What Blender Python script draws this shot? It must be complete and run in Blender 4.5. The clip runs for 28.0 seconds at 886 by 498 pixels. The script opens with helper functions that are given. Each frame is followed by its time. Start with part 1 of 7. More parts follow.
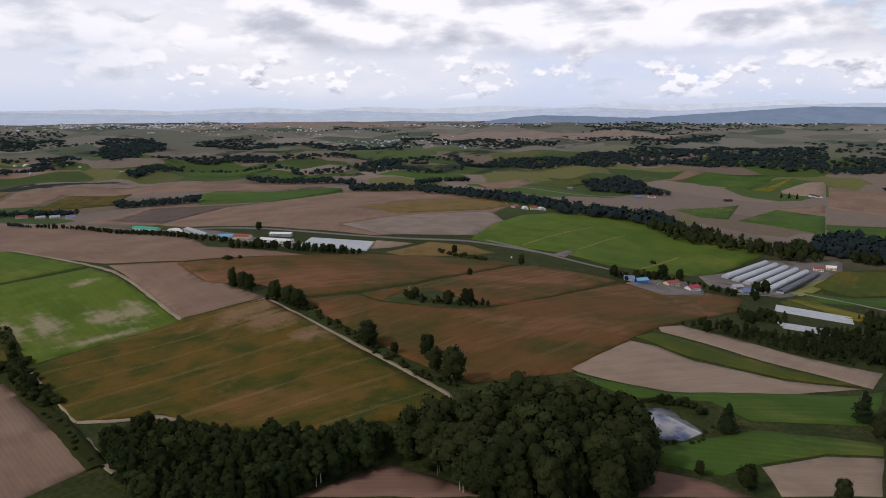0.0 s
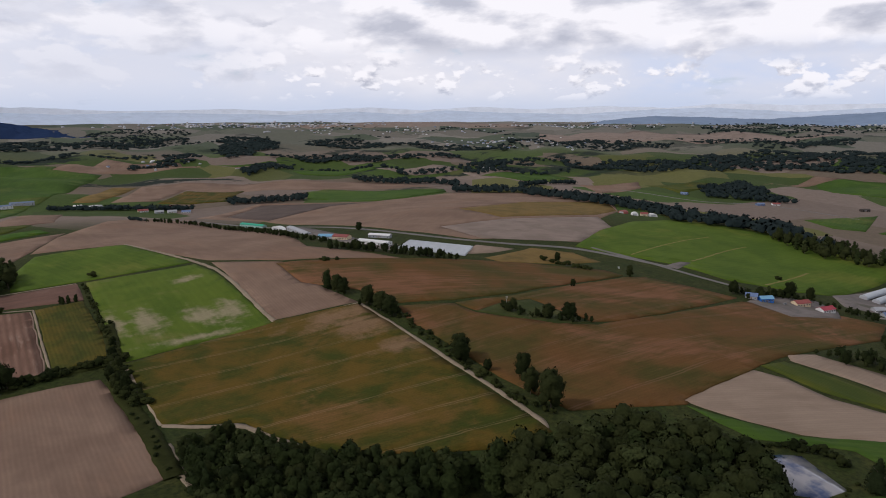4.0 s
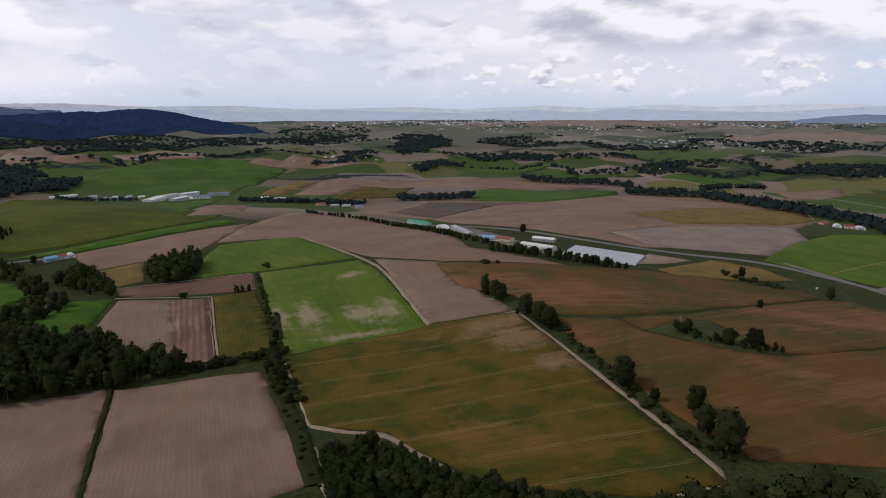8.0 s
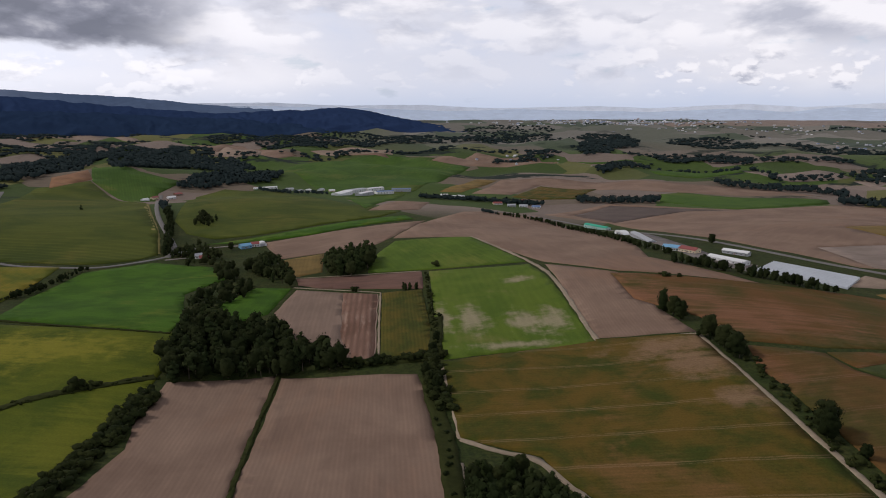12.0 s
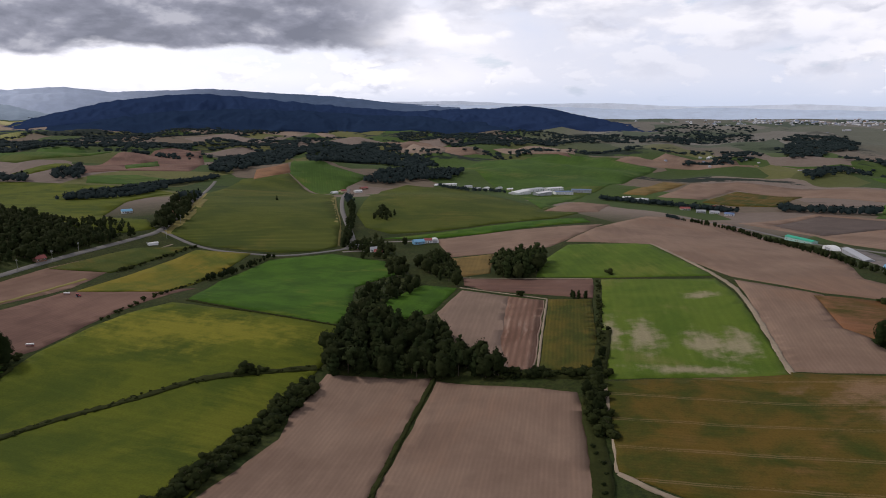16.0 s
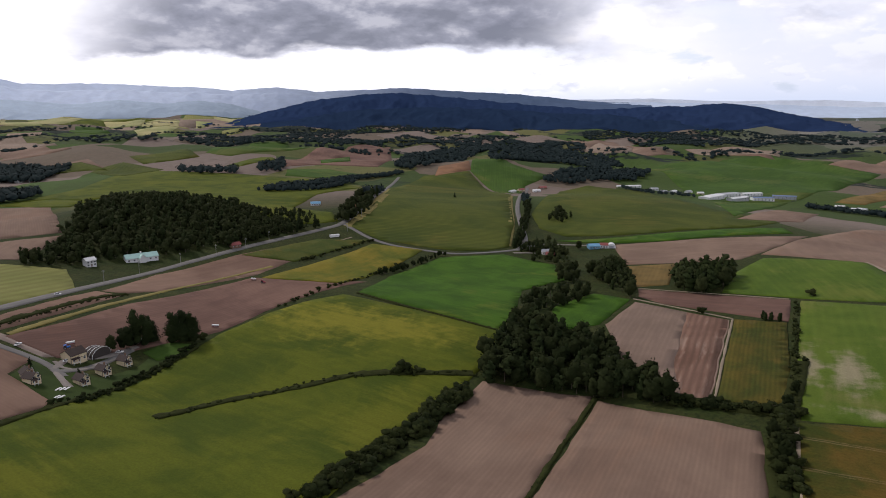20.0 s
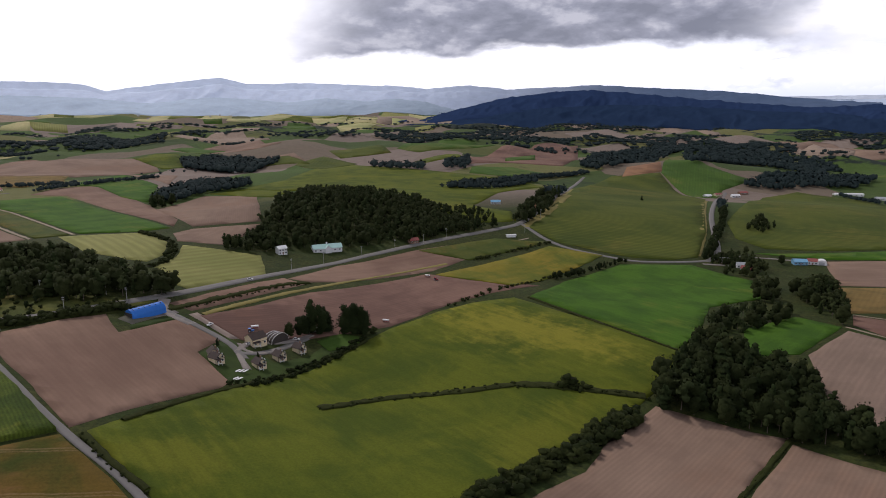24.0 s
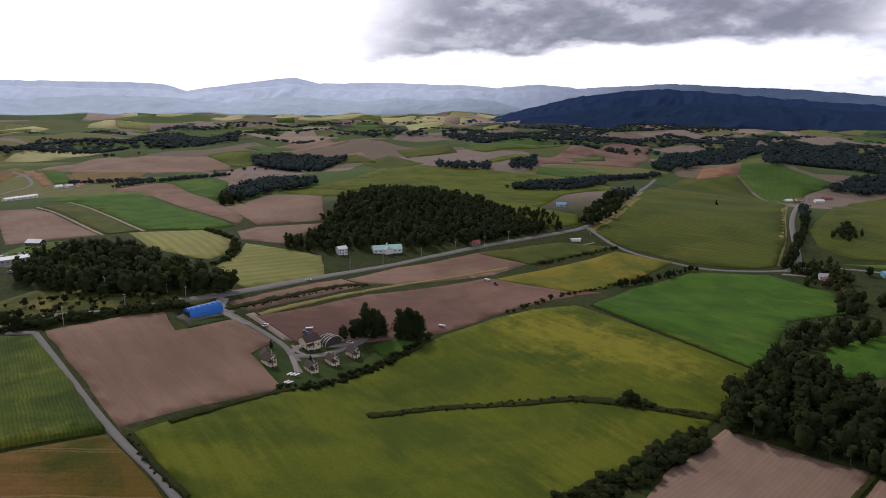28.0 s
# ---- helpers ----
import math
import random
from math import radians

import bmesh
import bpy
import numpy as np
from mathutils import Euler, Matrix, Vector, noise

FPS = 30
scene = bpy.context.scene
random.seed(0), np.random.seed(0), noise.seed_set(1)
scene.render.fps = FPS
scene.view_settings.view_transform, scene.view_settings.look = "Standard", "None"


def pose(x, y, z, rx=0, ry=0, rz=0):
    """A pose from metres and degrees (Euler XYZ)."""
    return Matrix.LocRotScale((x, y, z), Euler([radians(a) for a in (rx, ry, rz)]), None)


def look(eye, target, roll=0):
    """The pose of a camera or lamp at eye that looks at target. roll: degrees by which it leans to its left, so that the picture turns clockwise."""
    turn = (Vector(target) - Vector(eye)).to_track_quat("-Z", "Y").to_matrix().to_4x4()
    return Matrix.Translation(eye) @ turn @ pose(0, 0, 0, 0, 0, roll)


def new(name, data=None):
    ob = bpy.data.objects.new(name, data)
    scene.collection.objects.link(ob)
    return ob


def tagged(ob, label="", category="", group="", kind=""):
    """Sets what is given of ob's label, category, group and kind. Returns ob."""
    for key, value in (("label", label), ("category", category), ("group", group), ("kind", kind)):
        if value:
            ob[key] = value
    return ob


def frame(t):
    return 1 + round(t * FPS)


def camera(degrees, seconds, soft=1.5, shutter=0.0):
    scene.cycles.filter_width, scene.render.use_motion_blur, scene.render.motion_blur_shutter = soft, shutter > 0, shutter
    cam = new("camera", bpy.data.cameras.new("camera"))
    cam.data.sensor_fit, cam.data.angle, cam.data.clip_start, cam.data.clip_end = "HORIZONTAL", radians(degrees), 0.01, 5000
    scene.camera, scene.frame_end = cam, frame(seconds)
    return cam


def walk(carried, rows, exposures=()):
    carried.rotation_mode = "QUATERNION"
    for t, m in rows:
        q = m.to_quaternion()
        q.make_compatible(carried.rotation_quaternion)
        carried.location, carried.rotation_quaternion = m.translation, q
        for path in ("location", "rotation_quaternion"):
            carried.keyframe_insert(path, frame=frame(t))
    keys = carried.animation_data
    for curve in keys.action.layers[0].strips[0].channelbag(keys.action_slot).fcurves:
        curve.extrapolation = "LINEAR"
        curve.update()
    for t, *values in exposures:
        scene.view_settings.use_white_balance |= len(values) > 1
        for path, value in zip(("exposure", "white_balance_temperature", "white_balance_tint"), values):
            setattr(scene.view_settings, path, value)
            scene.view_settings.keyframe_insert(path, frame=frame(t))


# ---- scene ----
cam = camera(65.40, 28.0, 0.95)
PATH = [
    (0, (-60.30, -83.21, 151.25), (7.266, -12.144, 131.623), -0.22),
    (1, (-54.72, -78.74, 151.45), (11.380, -6.291, 131.880), -0.19),
    (2, (-49.15, -73.04, 150.95), (14.086, 1.943, 131.477), -0.09),
    (2.5, (-46.33, -69.99, 150.82), (15.124, 6.458, 131.341), -0.09),
    (4.5, (-35.32, -59.04, 150.71), (18.771, 22.762, 131.172), -0.08),
    (5, (-32.82, -56.00, 150.56), (19.138, 27.174, 131.024), -0.07),
    (6, (-28.83, -50.41, 150.95), (17.789, 35.858, 131.320), -0.08),
    (7, (-24.89, -45.40, 151.26), (15.859, 43.776, 131.571), -0.11),
    (8, (-20.88, -39.25, 151.18), (13.875, 52.409, 131.395), -0.11),
    (9, (-16.67, -33.35, 150.62), (11.993, 60.391, 130.836), -0.13),
    (10, (-12.85, -28.67, 150.72), (9.646, 66.736, 130.909), -0.15),
    (11, (-9.91, -23.04, 150.79), (6.385, 73.608, 130.927), -0.12),
    (12, (-7.24, -17.97, 150.64), (2.450, 79.552, 130.760), -0.07),
    (12.5, (-5.85, -15.39, 150.69), (0.509, 82.401, 130.786), -0.07),
    (14.5, (-1.01, -3.47, 150.02), (-7.655, 94.286, 130.027), -0.07),
    (15, (0.00, 0.00, 149.99), (-9.797, 97.482, 129.960), -0.05),
    (16, (1.40, 5.70, 149.69), (-14.680, 102.335, 129.628), -0.02),
    (17, (2.79, 10.19, 149.62), (-19.606, 105.553, 129.504), -0.04),
    (18, (4.31, 15.91, 149.33), (-24.485, 109.534, 129.190), -0.05),
    (19, (4.93, 21.69, 149.56), (-30.000, 113.185, 129.349), -0.13),
    (20, (5.26, 27.64, 149.55), (-35.597, 116.625, 129.267), -0.15),
    (21, (4.20, 33.19, 149.79), (-42.347, 119.320, 129.407), -0.16),
    (22, (3.33, 38.38, 149.96), (-49.988, 120.483, 129.527), -0.14),
    (22.5, (3.26, 40.47, 150.03), (-53.163, 120.455, 129.564), -0.20),
    (24.5, (1.57, 49.21, 149.90), (-63.080, 122.692, 129.367), -0.22),
    (25, (1.35, 50.97, 149.81), (-64.695, 123.195, 129.294), -0.26),
    (26, (0.65, 54.35, 150.38), (-67.458, 124.626, 129.814), -0.24),
    (27, (-0.61, 57.73, 150.39), (-70.117, 126.614, 129.817), -0.25),
    (28, (-2.80, 60.93, 150.66), (-72.916, 129.183, 130.050), -0.17),
]
walk(cam, [(t, look(eye, target, roll)) for t, eye, target, roll in PATH],
     exposures=((0, -0.12, 6260, 16.0), (8, -0.24, 6250, 16.0), (14, -0.16, 6270, 16.2), (20, 0.08, 6230, 17.0), (28, 0.10, 6180, 18.0)))

# ---- sky and sun: broken cloud, sun high on the west side ----
SUN_AZ, SUN_EL = math.radians(75.0), math.radians(42.0)
world = bpy.data.worlds.new("sky")
scene.world = world
world.use_nodes = True
wt = world.node_tree
wt.nodes.clear()


class Nodes:
    """Short hand for building node trees."""

    def __init__(self, tree):
        self.tree = tree

    def add(self, kind, **props):
        node = self.tree.nodes.new(kind)
        if "operation" in props:
            node.operation, node.use_clamp = props["operation"], props["use_clamp"]
        if "data_type" in props:
            node.data_type, node.blend_type = props["data_type"], props["blend_type"]
        if "interpolation_type" in props:
            node.interpolation_type = props["interpolation_type"]
        return node

    def put(self, socket, value):
        if isinstance(value, bpy.types.NodeSocket):
            self.tree.links.new(value, socket)
        elif isinstance(value, (tuple, list)) and len(value) == 3 and socket.type == "RGBA":
            socket.default_value = (*value, 1.0)
        else:
            socket.default_value = value

    def math(self, op, a, b=0.0, clamp=False):
        node = self.add("ShaderNodeMath", operation=op, use_clamp=clamp)
        self.put(node.inputs[0], a)
        self.put(node.inputs[1], b)
        return node.outputs[0]

    def mix(self, fac, a, b, blend="MIX"):
        node = self.add("ShaderNodeMix", data_type="RGBA", blend_type=blend)
        self.put(node.inputs[0], fac)
        self.put(node.inputs[6], a)
        self.put(node.inputs[7], b)
        return node.outputs[2]

    def noise(self, vec, scale, detail=4.0, rough=0.55, warp=0.0):
        node = self.add("ShaderNodeTexNoise")
        if vec is not None:
            self.put(node.inputs["Vector"], vec)
        node.inputs["Scale"].default_value = scale
        node.inputs["Detail"].default_value = detail
        node.inputs["Roughness"].default_value = rough
        node.inputs["Distortion"].default_value = warp
        return node.outputs["Fac"]

    def ramp(self, fac, *stops):
        node = self.add("ShaderNodeValToRGB")
        while len(node.color_ramp.elements) < len(stops):
            node.color_ramp.elements.new(0.5)
        for element, (at, col) in zip(node.color_ramp.elements, stops):
            element.position = at
            element.color = (*col, 1.0) if isinstance(col, tuple) else (col, col, col, 1.0)
        self.put(node.inputs[0], fac)
        return node.outputs[0]

    def smooth(self, value, lo, hi, a=0.0, b=1.0):
        node = self.add("ShaderNodeMapRange", interpolation_type="SMOOTHSTEP")
        self.put(node.inputs[0], value)
        for k, v in enumerate((lo, hi, a, b)):
            node.inputs[k + 1].default_value = v
        return node.outputs[0]

    def vec(self, x, y, z):
        node = self.add("ShaderNodeCombineXYZ")
        for k, v in enumerate((x, y, z)):
            self.put(node.inputs[k], v)
        return node.outputs[0]

    def xyz(self, vec):
        node = self.add("ShaderNodeSeparateXYZ")
        self.put(node.inputs[0], vec)
        return node.outputs


n = Nodes(wt)
sky = n.add("ShaderNodeTexSky")
sky.sky_type, sky.sun_disc = "NISHITA", False
sky.sun_elevation, sky.sun_rotation = SUN_EL, -SUN_AZ
sky.altitude, sky.air_density, sky.dust_density = 300.0, 1.2, 1.5
dx, dy, dz = n.xyz(n.add("ShaderNodeTexCoord").outputs["Generated"])
up = n.math("MAXIMUM", dz, 0.0)
lift = n.math("ADD", up, 0.085)
flat = n.vec(n.math("DIVIDE", dx, lift), n.math("DIVIDE", dy, lift), 3.1)
big = n.noise(flat, 0.40, 6.0, 0.55, 0.3)


def billow(shift, wide, tall):
    return n.noise(n.vec(n.math("MULTIPLY", dx, wide), n.math("MULTIPLY", dy, wide), n.math("MULTIPLY", n.math("ADD", dz, shift), tall)), 1.0, 6.0, 0.55, 0.15)


def cumulus(shift, wide, tall, raised):
    """Density of heaped cloud: broad swells broken into round heads."""
    at = n.vec(n.math("MULTIPLY", dx, wide), n.math("MULTIPLY", dy, wide), n.math("MULTIPLY", n.math("ADD", dz, shift + raised), tall))
    heads = n.add("ShaderNodeTexVoronoi")
    n.put(heads.inputs["Vector"], at)
    heads.inputs["Scale"].default_value = 2.7
    heads.inputs["Detail"].default_value = 2.0
    return n.math("SUBTRACT", n.math("ADD", n.noise(at, 1.0, 7.0, 0.57, 0.2), 0.075), n.math("MULTIPLY", heads.outputs["Distance"], 0.16))


puff, bank_wide = billow(0.0, 7.0, 17.0), billow(0.3, 3.0, 8.0)
lit = n.math("MULTIPLY", n.math("SUBTRACT", puff, billow(0.012, 7.0, 17.0)), 1.2)
west = n.math("ADD", n.math("MULTIPLY", dx, -math.sin(SUN_AZ)), n.math("MULTIPLY", dy, math.cos(SUN_AZ)))
glow = n.smooth(west, 0.15, 0.95)
# pale veil of thin cloud with bluish gaps
tone = n.ramp(bank_wide, (0.34, (0.66, 0.76, 0.93)), (0.46, (0.78, 0.82, 0.90)), (0.58, (0.88, 0.89, 0.92)), (0.70, (0.97, 0.97, 0.98)))
# small heaps low over the land, larger ones above them, broad banks high up: white heads over grey bases
for shift, wide, tall, low, high, top, thick, step in ((4.1, 12.0, 24.0, 0.012, 0.022, 0.075, 0.49, 0.008), (2.3, 6.0, 12.0, 0.025, 0.05, 0.14, 0.475, 0.015), (0.9, 2.6, 6.5, 0.065, 0.10, 9.0, 0.43, 0.030)):
    dense, above = cumulus(shift, wide, tall, 0.0), cumulus(shift, wide, tall, step)
    mask = n.math("MULTIPLY", n.smooth(dense, thick - 0.035, thick + 0.03), n.smooth(dz, low, high))
    if top < 1:
        mask = n.math("MULTIPLY", mask, n.smooth(dz, top, top * 0.7))
    face = n.math("ADD", n.math("MULTIPLY", n.math("SUBTRACT", dense, above), 2.6), n.math("MULTIPLY", n.math("SUBTRACT", puff, 0.5), 0.5))
    face = n.math("ADD", n.math("SUBTRACT", 0.52, n.math("MULTIPLY", n.math("SUBTRACT", dense, thick), 0.55)), face)
    tone = n.mix(n.math("MULTIPLY", mask, 0.93), tone, n.ramp(face, (0.30, (0.56, 0.585, 0.65)), (0.44, (0.74, 0.755, 0.80)), (0.54, (0.93, 0.93, 0.94)), (0.62, (1.08, 1.07, 1.06))))
# rain veil between the plain and the mountains
veil_a = n.math("ADD", n.math("MULTIPLY", dx, 0.14), n.math("MULTIPLY", dy, 0.99))
tone = n.mix(n.math("MULTIPLY", n.smooth(veil_a, 0.955, 0.998), n.smooth(dz, 0.12, 0.05, 0.25, 0.8)), tone, (0.80, 0.83, 0.89))
tone = n.mix(n.math("MULTIPLY", glow, 0.80), tone, (1.25, 1.25, 1.26))
# the heavy grey cloud over the mountains
ragged = n.math("ADD", n.math("MULTIPLY", n.math("SUBTRACT", bank_wide, 0.5), 0.09), n.math("MULTIPLY", n.math("SUBTRACT", puff, 0.5), 0.06))
bank_a = n.math("ADD", n.math("MULTIPLY", dx, -math.sin(math.radians(32))), n.math("MULTIPLY", dy, math.cos(math.radians(32))))
bank = n.math("MULTIPLY", n.smooth(n.math("ADD", bank_a, n.math("MULTIPLY", ragged, 0.5)), 0.925, 0.968), n.smooth(n.math("ADD", dz, ragged), 0.062, 0.076))
tone = n.mix(n.math("MULTIPLY", bank, 0.95), tone, n.ramp(n.math("ADD", puff, lit), (0.36, (0.19, 0.205, 0.25)), (0.54, (0.29, 0.305, 0.36)), (0.70, (0.50, 0.51, 0.55))))
# clouds overhead turn their grey undersides to the land
tone = n.mix(n.smooth(dz, 0.20, 0.42), tone, n.ramp(big, (0.35, (0.44, 0.45, 0.48)), (0.7, (0.23, 0.24, 0.27))))
clear = n.mix(1.0, sky.outputs[0], (0.13, 0.13, 0.13), "MULTIPLY")
clear = n.mix(0.5, clear, (0.52, 0.70, 0.95))
gap = n.math("MULTIPLY", n.smooth(billow(0.7, 6.0, 20.0), 0.60, 0.68), n.math("SUBTRACT", 1.0, bank))
air = n.mix(n.math("MULTIPLY", gap, n.smooth(glow, 0.0, 0.5, 0.6, 0.05)), tone, clear)
haze = n.mix(glow, (0.60, 0.69, 0.83), (0.92, 0.94, 0.98))
air = n.mix(n.smooth(dz, -0.01, 0.045, 0.9, 0.0), air, haze)
back = n.add("ShaderNodeBackground")
n.put(back.inputs[0], air)
back.inputs[1].default_value = 1.0
wt.links.new(back.outputs[0], n.add("ShaderNodeOutputWorld").inputs[0])

sun_data = bpy.data.lights.new("sun", "SUN")
sun_data.energy, sun_data.angle, sun_data.color = 1.6, math.radians(5.0), (1.0, 0.93, 0.83)
sun = new("sun", sun_data)
sun.matrix_world = look((-600 * math.sin(SUN_AZ), 600 * math.cos(SUN_AZ), 600 * math.tan(SUN_EL)), (0, 0, 0))

# ---- materials ----
def material(name, rough=0.9, spec=0.2):
    m = bpy.data.materials.new(name)
    m.use_nodes = True
    k = Nodes(m.node_tree)
    shader = m.node_tree.nodes["Principled BSDF"]
    shader.inputs["Roughness"].default_value = rough
    shader.inputs["Specular IOR Level"].default_value = spec
    return m, k, shader


def bumped(k, shader, fac, strength, dist):
    node = k.add("ShaderNodeBump")
    node.inputs["Strength"].default_value = strength
    node.inputs["Distance"].default_value = dist
    k.put(node.inputs["Height"], fac)
    k.put(shader.inputs["Normal"], node.outputs[0])


def crop(name, light, dark, third=None, third_share=0.5, third_streak=0.2, rows=0.0, gap=3.0, patch=0.03, grain=0.35, relief=0.15, lines=0.0, line_gap=24.0, line_col=(0.4, 0.33, 0.22), stains_and_sun=(), streaks=0.5, stain_sun_col=(0.33, 0.29, 0.2)):
    """Field surface: two or three tones in patches, drill rows along the field, wheel lines, bleached or
    painted-sunlight blotches, fine grain.
    """
    m, k, sh = material(name, 0.95, 0.1)
    uv = k.add("ShaderNodeUVMap").outputs[0]
    pos = k.add("ShaderNodeNewGeometry").outputs["Position"]
    u, v, _ = k.xyz(uv)
    wide = k.noise(pos, patch, 5.0, 0.6, 0.4)
    streak = k.noise(k.vec(k.math("MULTIPLY", u, 0.024), k.math("MULTIPLY", v, 0.16), 0.0), 1.0, 6.0, 0.65)
    fine = k.noise(pos, 0.9, 6.0, 0.7)
    col = k.mix(k.smooth(wide, 0.36, 0.66), light, dark)
    if third:
        col = k.mix(k.smooth(k.math("ADD", k.math("MULTIPLY", k.noise(pos, patch * 0.45, 5.0, 0.6, 0.5), 1.0 - third_streak), k.math("MULTIPLY", streak, third_streak)), 0.6 - 0.2 * third_share, 0.72 - 0.2 * third_share), col, third)
    px, py, _ = k.xyz(pos)
    for sx, sy, rx, ry in stains_and_sun:
        ex, ey = k.math("DIVIDE", k.math("SUBTRACT", px, sx), rx), k.math("DIVIDE", k.math("SUBTRACT", py, sy), ry)
        near = k.math("SUBTRACT", 1.0, k.math("SQRT", k.math("ADD", k.math("MULTIPLY", ex, ex), k.math("MULTIPLY", ey, ey))))
        ragged = k.math("ADD", near, k.math("MULTIPLY", k.math("SUBTRACT", k.math("ADD", k.math("MULTIPLY", streak, 0.3), k.math("MULTIPLY", k.noise(pos, 0.07, 6.0, 0.65), 0.9)), 0.6), 3.0))
        col = k.mix(k.smooth(ragged, -0.15, 0.9, 0.0, 0.96), col, stain_sun_col)
    shade = k.math("ADD", k.math("MULTIPLY", fine, grain), 1.0 - grain * 0.5)
    shade = k.math("MULTIPLY", shade, k.math("ADD", k.math("MULTIPLY", streak, streaks), 1.0 - 0.5 * streaks))
    if rows:
        wob = k.math("ADD", v, k.math("MULTIPLY", wide, 3.0))
        wave = k.math("SINE", k.math("MULTIPLY", wob, 2 * math.pi / gap))
        wave = k.math("MULTIPLY", wave, k.smooth(streak, 0.35, 0.6, 0.35, 1.0))
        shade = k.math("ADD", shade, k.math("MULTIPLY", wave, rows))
    col = k.mix(1.0, col, k.vec(shade, shade, shade), "MULTIPLY")
    if lines:
        saw = k.math("ABSOLUTE", k.math("SUBTRACT", k.math("FRACT", k.math("DIVIDE", k.math("ADD", v, k.math("MULTIPLY", wide, 5.0)), line_gap)), 0.5))
        pair = k.math("ABSOLUTE", k.math("SUBTRACT", saw, 0.47))
        band = k.math("MULTIPLY", k.smooth(pair, 0.022, 0.008), k.smooth(k.math("ADD", fine, streak), 0.75, 1.1))
        col = k.mix(k.math("MULTIPLY", band, lines), col, line_col)
    k.put(sh.inputs["Base Color"], col)
    bumped(k, sh, fine, 0.5, relief)
    return m


